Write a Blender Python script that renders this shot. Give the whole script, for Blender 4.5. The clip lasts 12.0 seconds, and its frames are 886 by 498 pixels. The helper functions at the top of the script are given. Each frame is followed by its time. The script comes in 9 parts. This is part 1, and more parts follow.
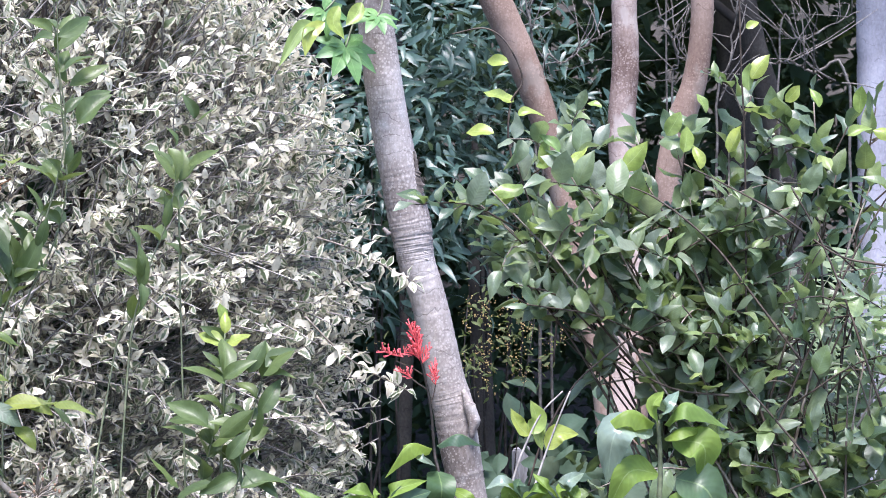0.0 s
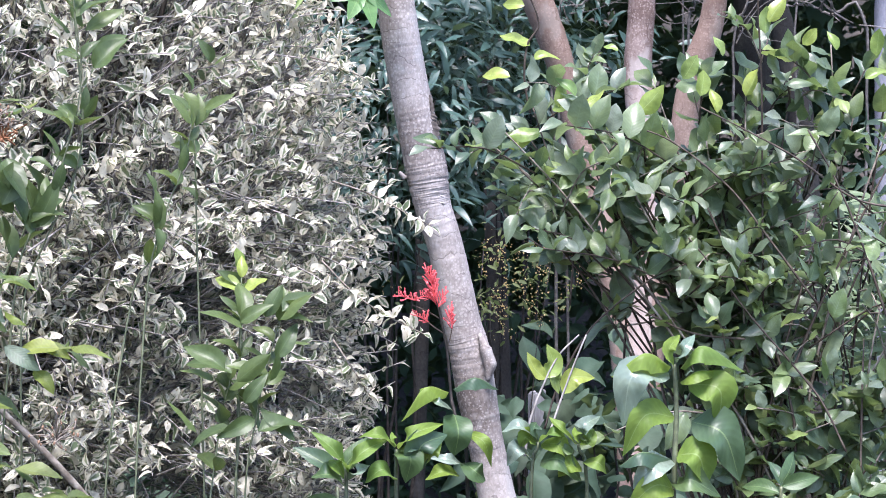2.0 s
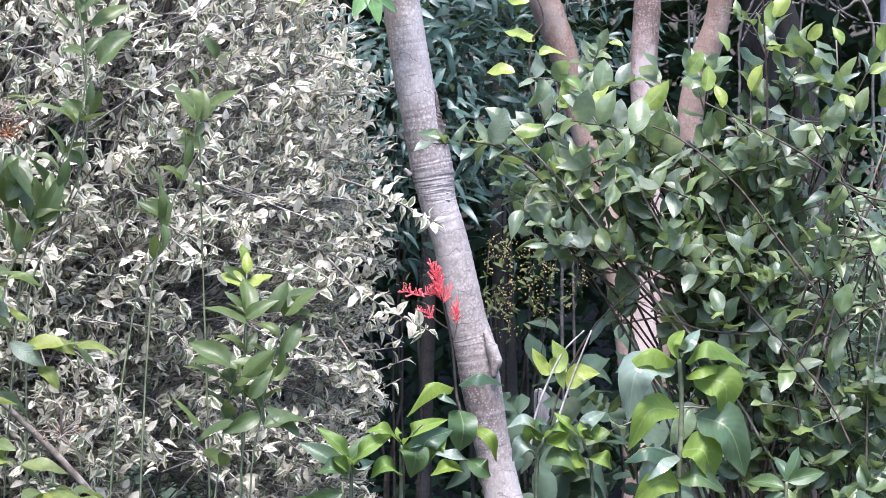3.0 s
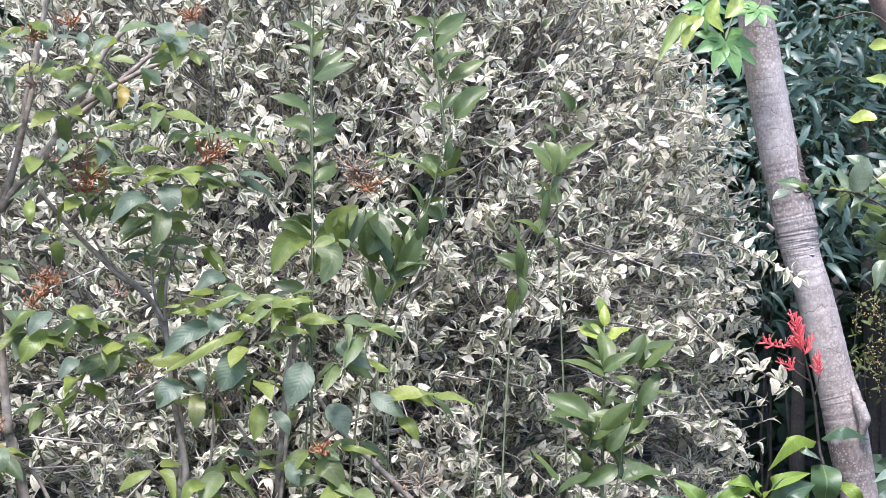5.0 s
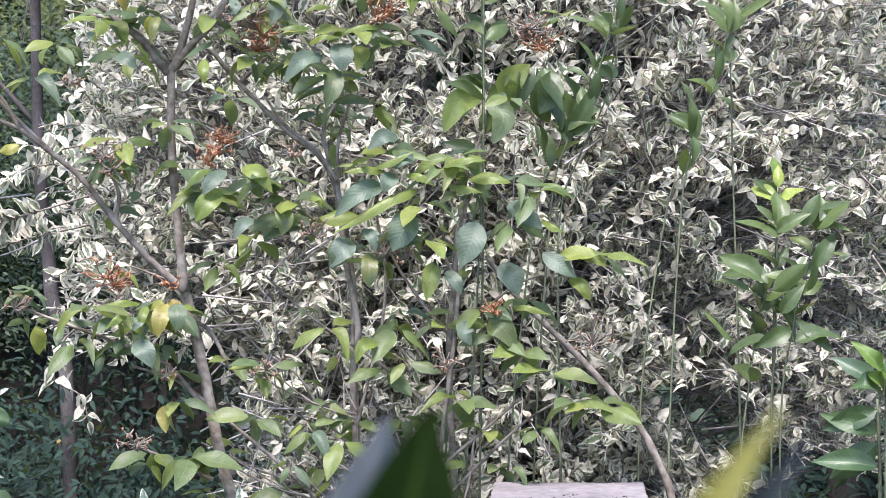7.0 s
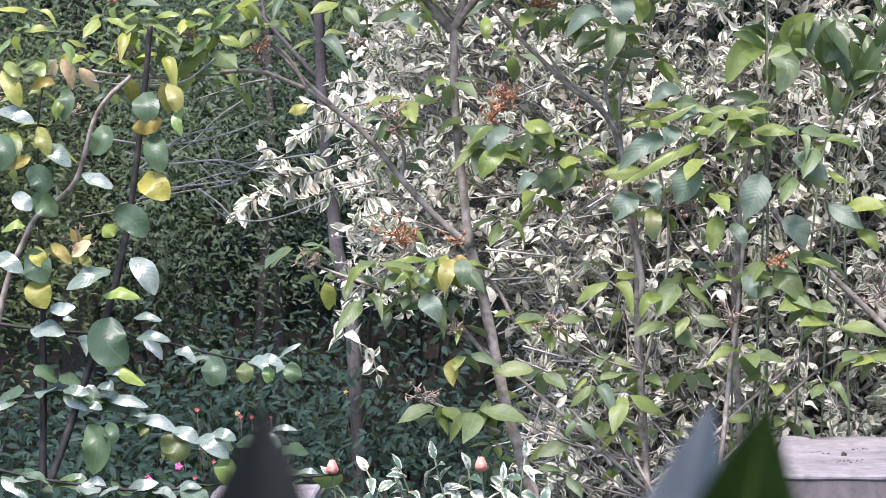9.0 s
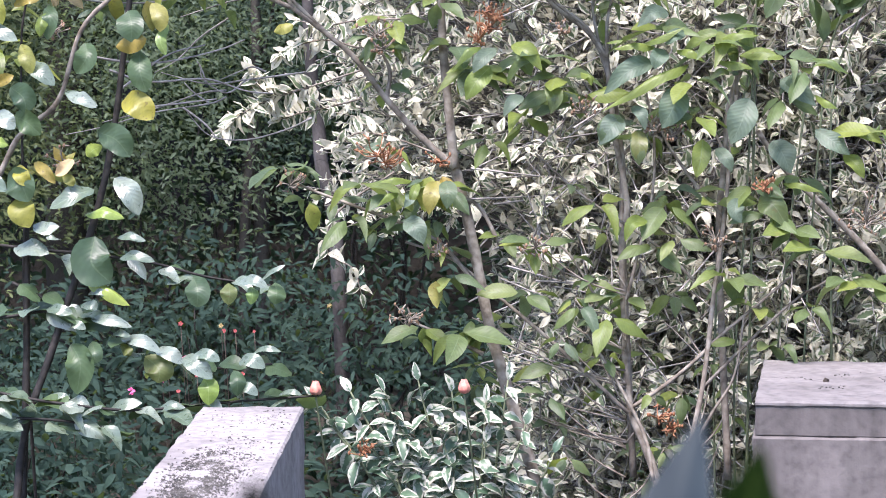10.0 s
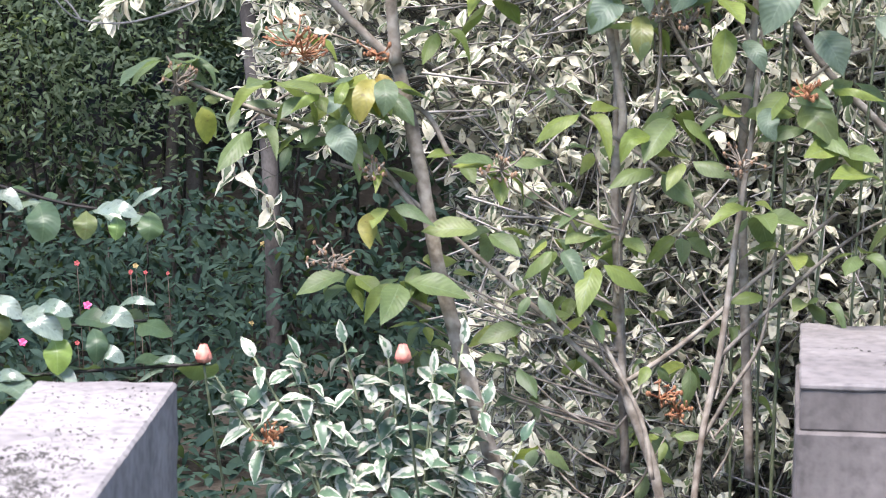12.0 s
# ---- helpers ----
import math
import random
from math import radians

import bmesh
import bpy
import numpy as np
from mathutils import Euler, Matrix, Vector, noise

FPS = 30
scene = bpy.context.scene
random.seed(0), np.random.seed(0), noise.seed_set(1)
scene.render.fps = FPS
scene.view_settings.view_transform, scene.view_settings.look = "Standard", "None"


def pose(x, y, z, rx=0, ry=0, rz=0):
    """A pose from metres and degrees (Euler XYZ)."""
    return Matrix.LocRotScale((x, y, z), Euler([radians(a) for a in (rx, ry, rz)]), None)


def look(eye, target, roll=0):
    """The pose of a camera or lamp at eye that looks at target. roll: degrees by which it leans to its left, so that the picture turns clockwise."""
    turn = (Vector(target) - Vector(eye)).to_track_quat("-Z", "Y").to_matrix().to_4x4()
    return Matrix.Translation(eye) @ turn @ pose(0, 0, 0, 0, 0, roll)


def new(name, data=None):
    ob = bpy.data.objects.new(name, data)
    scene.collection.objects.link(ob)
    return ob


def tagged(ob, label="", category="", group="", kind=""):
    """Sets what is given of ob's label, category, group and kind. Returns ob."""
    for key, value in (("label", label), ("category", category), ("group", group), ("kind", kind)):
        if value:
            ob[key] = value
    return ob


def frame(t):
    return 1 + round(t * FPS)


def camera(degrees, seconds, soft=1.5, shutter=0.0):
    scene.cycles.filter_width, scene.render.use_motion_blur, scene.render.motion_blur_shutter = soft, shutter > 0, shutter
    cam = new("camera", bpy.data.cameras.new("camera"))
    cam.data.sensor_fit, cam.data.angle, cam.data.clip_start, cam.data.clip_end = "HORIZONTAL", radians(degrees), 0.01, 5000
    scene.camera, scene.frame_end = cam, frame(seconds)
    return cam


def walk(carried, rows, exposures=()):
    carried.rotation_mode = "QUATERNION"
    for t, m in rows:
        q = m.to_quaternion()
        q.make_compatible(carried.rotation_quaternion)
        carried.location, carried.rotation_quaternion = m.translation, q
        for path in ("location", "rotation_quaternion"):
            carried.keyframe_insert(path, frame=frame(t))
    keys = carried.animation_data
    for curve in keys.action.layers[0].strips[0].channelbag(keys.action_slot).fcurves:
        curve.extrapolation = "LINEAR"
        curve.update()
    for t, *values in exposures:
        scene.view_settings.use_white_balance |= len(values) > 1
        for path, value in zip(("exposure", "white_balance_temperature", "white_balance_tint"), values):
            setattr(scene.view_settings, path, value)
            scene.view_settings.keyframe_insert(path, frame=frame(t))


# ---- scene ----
cam = camera(24.57, 12.0, soft=0.5)
cam.data.dof.use_dof = True
cam.data.dof.focus_distance = 5.0
cam.data.dof.aperture_fstop = 13
# seconds, place, pitch, heading, lean
PATH = [
    (0.0, 0.022, -0.037, 1.576, 2.13, -21.42, -0.01),
    (0.5, 0.025, -0.039, 1.574, 1.76, -21.08, -0.03),
    (1.0, 0.022, -0.033, 1.574, 1.50, -20.80, -0.13),
    (1.5, 0.024, -0.041, 1.574, 1.04, -20.77, -0.07),
    (2.0, 0.020, -0.038, 1.578, 0.53, -20.98, -0.09),
    (2.5, 0.019, -0.046, 1.578, 0.38, -21.14, -0.11),
    (2.7, 0.019, -0.043, 1.575, 0.40, -21.18, -0.05),
    (4.3, 0.088, -0.030, 1.513, 2.42, -14.03, -0.91),
    (4.5, 0.085, -0.029, 1.511, 2.59, -12.79, -0.70),
    (5.0, 0.073, -0.026, 1.506, 2.80, -10.24, -0.35),
    (5.5, 0.059, -0.010, 1.495, 2.55, -8.36, -0.24),
    (6.0, 0.050, -0.005, 1.481, 0.98, -6.62, -0.26),
    (6.5, 0.042, -0.002, 1.483, -0.60, -6.18, -0.25),
    (6.7, 0.032, -0.000, 1.492, -0.99, -6.15, -0.17),
    (8.3, 0.013, -0.015, 1.503, -0.96, -1.83, -0.91),
    (8.5, 0.008, -0.019, 1.506, -1.34, -0.26, -0.96),
    (9.0, 0.007, -0.015, 1.514, -2.42, 1.73, -1.03),
    (9.5, 0.008, -0.006, 1.534, -4.29, 1.92, -0.81),
    (10.0, 0.005, -0.003, 1.551, -5.11, 1.31, -0.49),
    (10.5, -0.000, 0.000, 1.560, -4.80, 0.00, 0.00),
    (11.0, -0.004, -0.002, 1.561, -5.61, 0.07, 0.06),
    (11.5, -0.013, 0.072, 1.555, -7.29, -0.15, 0.22),
    (12.0, 0.037, 1.096, 1.421, -6.78, 0.45, 0.38),
]
walk(cam, [(t, pose(x, y, z, 90 + pitch, 0, heading) @ pose(0, 0, 0, 0, 0, lean)) for t, x, y, z, pitch, heading, lean in PATH],
     exposures=[(0.0, 1.68, 6080, 21), (2.7, 1.69, 6080, 22), (5.5, 1.6, 6260, 20), (9.0, 1.64, 6260, 23), (11.0, 1.64, 6420, 18), (12.0, 1.68, 6480, 16)])

# ---- light: a bright, hazy sky behind and over the camera ----
world = bpy.data.worlds.new("sky")
scene.world = world
world.use_nodes = True
sky = world.node_tree.nodes.new("ShaderNodeTexSky")
sky.sky_type, sky.sun_disc = "NISHITA", False
sky.sun_elevation, sky.sun_rotation = radians(65), radians(202)
background = world.node_tree.nodes["Background"]
world.node_tree.links.new(sky.outputs[0], background.inputs[0])
background.inputs[1].default_value = 0.15
lamp = bpy.data.lights.new("sun", "SUN")
lamp.energy, lamp.angle, lamp.color = 3.5, radians(24), (1.0, 0.96, 0.91)
sun = new("sun", lamp)
sun.matrix_world = look((-0.9, -2.25, 5.2), (0, 0, 0))

rng = np.random.default_rng(7)
UP = Vector((0, 0, 1))


# ---- materials ----
def nodes_of(name):
    m = bpy.data.materials.new(name)
    m.use_nodes = True
    return m, m.node_tree.nodes, m.node_tree.links, m.node_tree.nodes["Principled BSDF"]


def math_node(n, l, op, a, b=None, c=None):
    k = n.new("ShaderNodeMath")
    k.operation = op
    for i, v in enumerate((a, b, c)):
        if v is None:
            continue
        if isinstance(v, (int, float)):
            k.inputs[i].default_value = v
        else:
            l.new(v, k.inputs[i])
    return k.outputs[0]


def ramp_node(n, l, fac, stops):
    k = n.new("ShaderNodeValToRGB")
    while len(k.color_ramp.elements) < len(stops):
        k.color_ramp.elements.new(0.5)
    for e, (p, c) in zip(k.color_ramp.elements, stops):
        e.position, e.color = p, (*c, 1)
    l.new(fac, k.inputs[0])
    return k.outputs[0]


def noise_node(n, l, scale, detail=3.0, space="Object", stretch=None):
    t = n.new("ShaderNodeTexCoord")
    k = n.new("ShaderNodeTexNoise")
    k.inputs["Scale"].default_value, k.inputs["Detail"].default_value = scale, detail
    out = t.outputs[space]
    if stretch:
        mp = n.new("ShaderNodeMapping")
        mp.inputs["Scale"].default_value = stretch
        l.new(out, mp.inputs[0])
        out = mp.outputs[0]
    l.new(out, k.inputs["Vector"])
    return k.outputs[0]


def mix_node(n, l, fac, a, b, mode="MIX"):
    k = n.new("ShaderNodeMix")
    k.data_type, k.blend_type = "RGBA", mode
    for i, v in ((0, fac), (6, a), (7, b)):
        if isinstance(v, (int, float)):
            k.inputs[i].default_value = v
        elif isinstance(v, tuple):
            k.inputs[i].default_value = (*v, 1)
        else:
            l.new(v, k.inputs[i])
    return k.outputs[2]


def piece_random(n, l):
    """A random number for each leaf, joined or single."""
    g, o = n.new("ShaderNodeNewGeometry"), n.new("ShaderNodeObjectInfo")
    s = math_node(n, l, "ADD", g.outputs["Random Per Island"], o.outputs["Random"])
    return math_node(n, l, "FRACT", s)


def leaf_material(name, colours, rough=0.4, glow=0.25, veins=0.25, rib=None, spec=0.5, margin=None, spots=0.0, blur=0.07):
    """colours: ramp over a random number per leaf. rib: colour of the midrib. margin: (cream colour, how far it reaches in, how uneven)."""
    m, n, l, p = nodes_of(name)
    r = piece_random(n, l)
    steps = [(i / max(len(colours) - 1, 1), c) for i, c in enumerate(colours)]
    col = ramp_node(n, l, r, steps)
    uv = n.new("ShaderNodeTexCoord").outputs["UV"]
    sep = n.new("ShaderNodeSeparateXYZ")
    l.new(uv, sep.inputs[0])
    u, v = sep.outputs[0], sep.outputs[1]
    side = math_node(n, l, "ABSOLUTE", math_node(n, l, "MULTIPLY_ADD", u, 2.0, -1.0))
    # each leaf has its own stretch of the pattern
    off = n.new("ShaderNodeCombineXYZ")
    for i, (a, b, c) in enumerate(((u, 1.3, 37.0), (v, 3.2, 91.0), (0.0, 1.0, 53.0))):
        l.new(math_node(n, l, "ADD", math_node(n, l, "MULTIPLY", a, b), math_node(n, l, "MULTIPLY", r, c)), off.inputs[i])
    grain = off.outputs[0]

    def leaf_noise(scale, detail=2.0):
        k = n.new("ShaderNodeTexNoise")
        k.inputs["Scale"].default_value, k.inputs["Detail"].default_value = scale, detail
        l.new(grain, k.inputs["Vector"])
        return k.outputs[0]

    mott = leaf_noise(2.4, 4.0)
    col = mix_node(n, l, 0.6, col, ramp_node(n, l, mott, [(0.25, (0.6, 0.6, 0.62)), (0.75, (1.3, 1.3, 1.22))]), "MULTIPLY")
    # slanting veins on both sides of the rib
    w = n.new("ShaderNodeTexWave")
    w.inputs["Scale"].default_value, w.inputs["Distortion"].default_value = 3.4, 1.5
    c = n.new("ShaderNodeCombineXYZ")
    l.new(math_node(n, l, "SUBTRACT", v, math_node(n, l, "MULTIPLY", side, 0.22)), c.inputs[0])
    l.new(c.outputs[0], w.inputs[0])
    ridge = w.outputs["Fac"]
    col = mix_node(n, l, min(1.0, veins), col, ramp_node(n, l, ridge, [(0.0, (0.92, 0.92, 0.92)), (0.85, (1.0, 1.0, 1.0)), (1.0, (1.1, 1.1, 1.08))]), "MULTIPLY")
    if margin:
        cream, reach, uneven = margin
        nz = leaf_noise(1.7, 3.0)
        e = math_node(n, l, "ADD", side, math_node(n, l, "MULTIPLY_ADD", nz, uneven, -0.5 * uneven))
        e = math_node(n, l, "ADD", e, math_node(n, l, "MULTIPLY_ADD", r, 0.9, -0.45))
        k = n.new("ShaderNodeMapRange")
        k.interpolation_type = "SMOOTHSTEP"
        k.inputs[1].default_value, k.inputs[2].default_value = reach - blur, reach + blur
        l.new(e, k.inputs[0])
        shade = ramp_node(n, l, leaf_noise(1.1), [(0.3, tuple(x * 0.74 for x in cream)), (0.7, cream)])
        col = mix_node(n, l, k.outputs[0], col, shade)
    if rib:
        k = math_node(n, l, "LESS_THAN", side, 0.045)
        col = mix_node(n, l, math_node(n, l, "MULTIPLY", k, 0.4), col, rib)
    if spots:
        s = math_node(n, l, "GREATER_THAN", leaf_noise(3.2, 1.0), 0.7)
        col = mix_node(n, l, math_node(n, l, "MULTIPLY", s, spots), col, (0.12, 0.07, 0.03))
    l.new(col, p.inputs["Base Color"])
    p.inputs["Specular IOR Level"].default_value = spec
    l.new(math_node(n, l, "MULTIPLY_ADD", mott, 0.25, rough - 0.12), p.inputs["Roughness"])
    b = n.new("ShaderNodeBump")
    b.inputs["Strength"].default_value, b.inputs["Distance"].default_value = veins * 0.3, 0.0012
    l.new(ridge, b.inputs["Height"])
    l.new(b.outputs[0], p.inputs["Normal"])
    tr = n.new("ShaderNodeBsdfTranslucent")
    tc = mix_node(n, l, 0.35, col, (0.3, 0.42, 0.08), "MIX") if not margin else col
    l.new(tc, tr.inputs[0])
    mx = n.new("ShaderNodeMixShader")
    mx.inputs[0].default_value = glow
    l.new(p.outputs[0], mx.inputs[1])
    l.new(tr.outputs[0], mx.inputs[2])
    l.new(mx.outputs[0], n["Material Output"].inputs[0])
    return m


def rough_material(name, dark, mid, light, scale=8.0, rough=0.85, bump=0.4, depth=0.01, stretch=None, fine=60.0, spec=0.3):
    m, n, l, p = nodes_of(name)
    a, b = noise_node(n, l, scale, 5.0, "Object", stretch), noise_node(n, l, fine, 4.0, "Object", stretch)
    f = math_node(n, l, "ADD", math_node(n, l, "MULTIPLY", a, 0.65), math_node(n, l, "MULTIPLY", b, 0.35))
    l.new(ramp_node(n, l, f, [(0.34, dark), (0.5, mid), (0.66, light)]), p.inputs["Base Color"])
    p.inputs["Roughness"].default_value, p.inputs["Specular IOR Level"].default_value = rough, spec
    k = n.new("ShaderNodeBump")
    k.inputs["Strength"].default_value, k.inputs["Distance"].default_value = bump, depth
    l.new(f, k.inputs["Height"])
    l.new(k.outputs[0], p.inputs["Normal"])
    return m


def concrete_material(name="weathered_concrete", tone=1.0, tint=(1.0, 0.99, 1.01)):
    m, n, l, p = nodes_of(name)
    a, b, c = noise_node(n, l, 5.0, 6.0), noise_node(n, l, 55.0, 4.0), noise_node(n, l, 14.0, 5.0)
    col = ramp_node(n, l, a, [(0.32, (0.155, 0.143, 0.142)), (0.52, (0.245, 0.229, 0.224)), (0.72, (0.36, 0.34, 0.332))])
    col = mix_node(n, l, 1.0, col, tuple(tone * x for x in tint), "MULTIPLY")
    col = mix_node(n, l, 0.75, col, ramp_node(n, l, b, [(0.34, (0.5, 0.5, 0.5)), (0.5, (0.95, 0.95, 0.95)), (0.68, (1.25, 1.25, 1.25))]), "MULTIPLY")
    # streaks that run down the faces, and dark lichen
    streak = noise_node(n, l, 9.0, 3.0, "Object", (3.0, 3.0, 0.25))
    col = mix_node(n, l, math_node(n, l, "MULTIPLY", math_node(n, l, "SMOOTH_MIN", math_node(n, l, "MULTIPLY", streak, streak), 0.5, 0.2), 0.9), col, (0.24, 0.21, 0.205))
    rs = n.new("ShaderNodeMapRange")
    rs.inputs[1].default_value, rs.inputs[2].default_value = 0.52, 0.68
    l.new(c, rs.inputs[0])
    rb = n.new("ShaderNodeMapRange")
    rb.inputs[1].default_value, rb.inputs[2].default_value = 0.5, 0.6
    l.new(noise_node(n, l, 110.0, 5.0), rb.inputs[0])
    spot = math_node(n, l, "MULTIPLY", rs.outputs[0], rb.outputs[0])
    col = mix_node(n, l, math_node(n, l, "MULTIPLY", spot, 0.8), col, (0.11, 0.10, 0.095))
    l.new(col, p.inputs["Base Color"])
    p.inputs["Roughness"].default_value = 0.92
    k = n.new("ShaderNodeBump")
    k.inputs["Strength"].default_value, k.inputs["Distance"].default_value = 0.5, 0.003
    l.new(math_node(n, l, "ADD", b, math_node(n, l, "MULTIPLY", c, 0.5)), k.inputs["Height"])
    l.new(k.outputs[0], p.inputs["Normal"])
    return m


CREAM = (0.72, 0.69, 0.555)
M_VARIEGATED = leaf_material("variegated_leaf", [(0.13, 0.18, 0.09), (0.19, 0.24, 0.14), (0.14, 0.19, 0.12), (0.24, 0.28, 0.15), (0.28, 0.23, 0.11), (0.15, 0.2, 0.1)], 0.5, 0.42, 0.2, margin=(CREAM, 0.24, 1.3))
M_VARIEGATED_LOW = leaf_material("variegated_leaf_large", [(0.08, 0.14, 0.09), (0.12, 0.19, 0.12)], 0.35, 0.25, 0.3, margin=((0.5, 0.5, 0.42), 0.54, 2.0), blur=0.14)
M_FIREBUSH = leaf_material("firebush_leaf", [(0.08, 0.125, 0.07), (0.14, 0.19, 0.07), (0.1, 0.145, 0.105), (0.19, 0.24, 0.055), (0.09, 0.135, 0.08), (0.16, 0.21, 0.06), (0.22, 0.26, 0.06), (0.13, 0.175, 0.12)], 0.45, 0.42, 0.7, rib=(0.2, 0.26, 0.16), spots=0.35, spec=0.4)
# lime copy of the firebush leaf: light through it put into the colour
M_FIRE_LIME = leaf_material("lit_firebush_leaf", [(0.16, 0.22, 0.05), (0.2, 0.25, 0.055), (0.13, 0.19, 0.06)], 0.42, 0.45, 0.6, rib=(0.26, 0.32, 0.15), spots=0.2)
# bluish copy of the firebush leaf: sky sheen put into the colour
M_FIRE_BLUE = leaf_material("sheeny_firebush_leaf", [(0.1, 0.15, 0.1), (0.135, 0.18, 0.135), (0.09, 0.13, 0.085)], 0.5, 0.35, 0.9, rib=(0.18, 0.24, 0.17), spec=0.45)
M_FIRE_OLIVE = leaf_material("olive_firebush_leaf", [(0.12, 0.15, 0.05), (0.1, 0.14, 0.06), (0.15, 0.165, 0.05)], 0.45, 0.4, 0.6, rib=(0.2, 0.24, 0.12), spots=0.4)
# glossy, and paler than M_ROUND: part of the sheen is in the colour
M_SHEEN = leaf_material("sheen_leaf", [(0.11, 0.155, 0.11), (0.2, 0.24, 0.2), (0.09, 0.13, 0.085), (0.15, 0.19, 0.14)], 0.3, 0.2, 0.6, rib=(0.24, 0.29, 0.22), spec=1.0)
# yellower copy of the firebush leaf: sunlight put into the colour
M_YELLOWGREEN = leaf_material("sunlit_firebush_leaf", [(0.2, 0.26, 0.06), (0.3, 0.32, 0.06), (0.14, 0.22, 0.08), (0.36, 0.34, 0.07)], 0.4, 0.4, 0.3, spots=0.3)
M_TAN = leaf_material("dry_leaf", [(0.5, 0.36, 0.2), (0.6, 0.45, 0.28)], 0.7, 0.3, 0.2)
M_YELLOW = leaf_material("yellowing_leaf", [(0.3, 0.27, 0.04), (0.24, 0.27, 0.05), (0.32, 0.22, 0.05), (0.19, 0.23, 0.06)], 0.45, 0.35, 0.4, spots=0.6)
M_CITRUS = leaf_material("glossy_shrub_leaf", [(0.05, 0.09, 0.05), (0.11, 0.165, 0.085), (0.075, 0.125, 0.09), (0.2, 0.27, 0.09), (0.055, 0.1, 0.06), (0.18, 0.225, 0.165), (0.085, 0.135, 0.07), (0.26, 0.32, 0.1)], 0.4, 0.38, 0.6, rib=(0.19, 0.26, 0.14), spec=0.8)
# young growth, and light through hanging leaves put into the same lime
M_LIME = leaf_material("young_and_backlit_lime_leaf", [(0.22, 0.32, 0.08), (0.32, 0.38, 0.08), (0.16, 0.26, 0.09)], 0.33, 0.4, 0.3, rib=(0.4, 0.5, 0.2))
M_SPRIG = leaf_material("sprig_leaf", [(0.055, 0.085, 0.035), (0.075, 0.115, 0.042), (0.105, 0.145, 0.045)], 0.42, 0.3, 0.4, rib=(0.14, 0.2, 0.09), spec=0.4)
M_SPIKE = leaf_material("firespike_leaf", [(0.055, 0.105, 0.045), (0.085, 0.145, 0.05), (0.05, 0.095, 0.06), (0.11, 0.17, 0.05)], 0.42, 0.32, 0.6, rib=(0.26, 0.36, 0.14))
# darker greens hold the shade of the hanging leaves
M_ROUND = leaf_material("round_leaf", [(0.045, 0.08, 0.045), (0.06, 0.1, 0.055), (0.07, 0.115, 0.05)], 0.42, 0.3, 0.5, rib=(0.12, 0.17, 0.09), spec=0.4)
M_PALMATE = leaf_material("palmate_leaf", [(0.10, 0.22, 0.08), (0.13, 0.26, 0.08)], 0.4, 0.3, 0.4, rib=(0.25, 0.35, 0.15))
M_BLUE = leaf_material("lance_leaf", [(0.035, 0.075, 0.065), (0.05, 0.10, 0.085), (0.075, 0.13, 0.11)], 0.4, 0.15, 0.2)
# near-black greens hold the deep shade of the wood
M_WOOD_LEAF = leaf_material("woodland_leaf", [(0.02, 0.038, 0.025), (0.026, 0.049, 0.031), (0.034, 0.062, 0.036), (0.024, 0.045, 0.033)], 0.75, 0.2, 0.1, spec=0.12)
# darker than M_FERN: shade of the low growth put into the colour
M_UNDER = leaf_material("undergrowth_leaf", [(0.03, 0.055, 0.04), (0.042, 0.075, 0.055), (0.055, 0.09, 0.058), (0.05, 0.085, 0.06), (0.08, 0.105, 0.07)], 0.65, 0.25, 0.2, spec=0.2)
M_FERN = leaf_material("fine_shrub_leaf", [(0.1, 0.135, 0.09), (0.12, 0.16, 0.105), (0.13, 0.17, 0.11), (0.11, 0.15, 0.11), (0.14, 0.17, 0.13)], 0.85, 0.5, 0.1, spec=0.1)
M_FERN_BLUE = leaf_material("blue_green_leaf", [(0.055, 0.085, 0.07), (0.065, 0.1, 0.08), (0.075, 0.11, 0.088)], 0.8, 0.4, 0.1, spec=0.12)
# teal darkened in the base colour for the shaded beds
M_TEAL = leaf_material("shaded_teal_bedding_leaf", [(0.012, 0.026, 0.022), (0.018, 0.037, 0.031), (0.034, 0.06, 0.047), (0.014, 0.027, 0.02)], 0.7, 0.2, 0.2, spec=0.1)
M_FERN_OLIVE = leaf_material("olive_green_leaf", [(0.1, 0.125, 0.06), (0.13, 0.155, 0.075), (0.085, 0.11, 0.06)], 0.8, 0.4, 0.1, spec=0.15)
# near-black base colours stand in for the unlit faces of these leaves
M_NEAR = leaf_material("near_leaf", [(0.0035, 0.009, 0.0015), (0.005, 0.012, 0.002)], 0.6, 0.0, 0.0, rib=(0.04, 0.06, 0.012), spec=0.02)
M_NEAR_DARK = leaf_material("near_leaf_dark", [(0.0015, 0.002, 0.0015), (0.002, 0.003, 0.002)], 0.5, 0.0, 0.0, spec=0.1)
M_OLIVE = leaf_material("olive_leaf", [(0.14, 0.15, 0.03), (0.18, 0.17, 0.03)], 0.3, 0.3, 0.0, rib=(0.25, 0.22, 0.05))
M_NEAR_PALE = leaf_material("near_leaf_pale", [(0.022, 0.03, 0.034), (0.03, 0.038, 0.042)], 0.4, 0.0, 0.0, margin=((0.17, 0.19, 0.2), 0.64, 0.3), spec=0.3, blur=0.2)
M_TWIG = rough_material("twig_bark", (0.10, 0.08, 0.06), (0.2, 0.17, 0.14), (0.3, 0.27, 0.23), 30, 0.8, 0.3, 0.003)
M_GREYTWIG = rough_material("grey_twig_bark", (0.14, 0.13, 0.12), (0.24, 0.225, 0.21), (0.34, 0.32, 0.3), 30, 0.85, 0.3, 0.003)
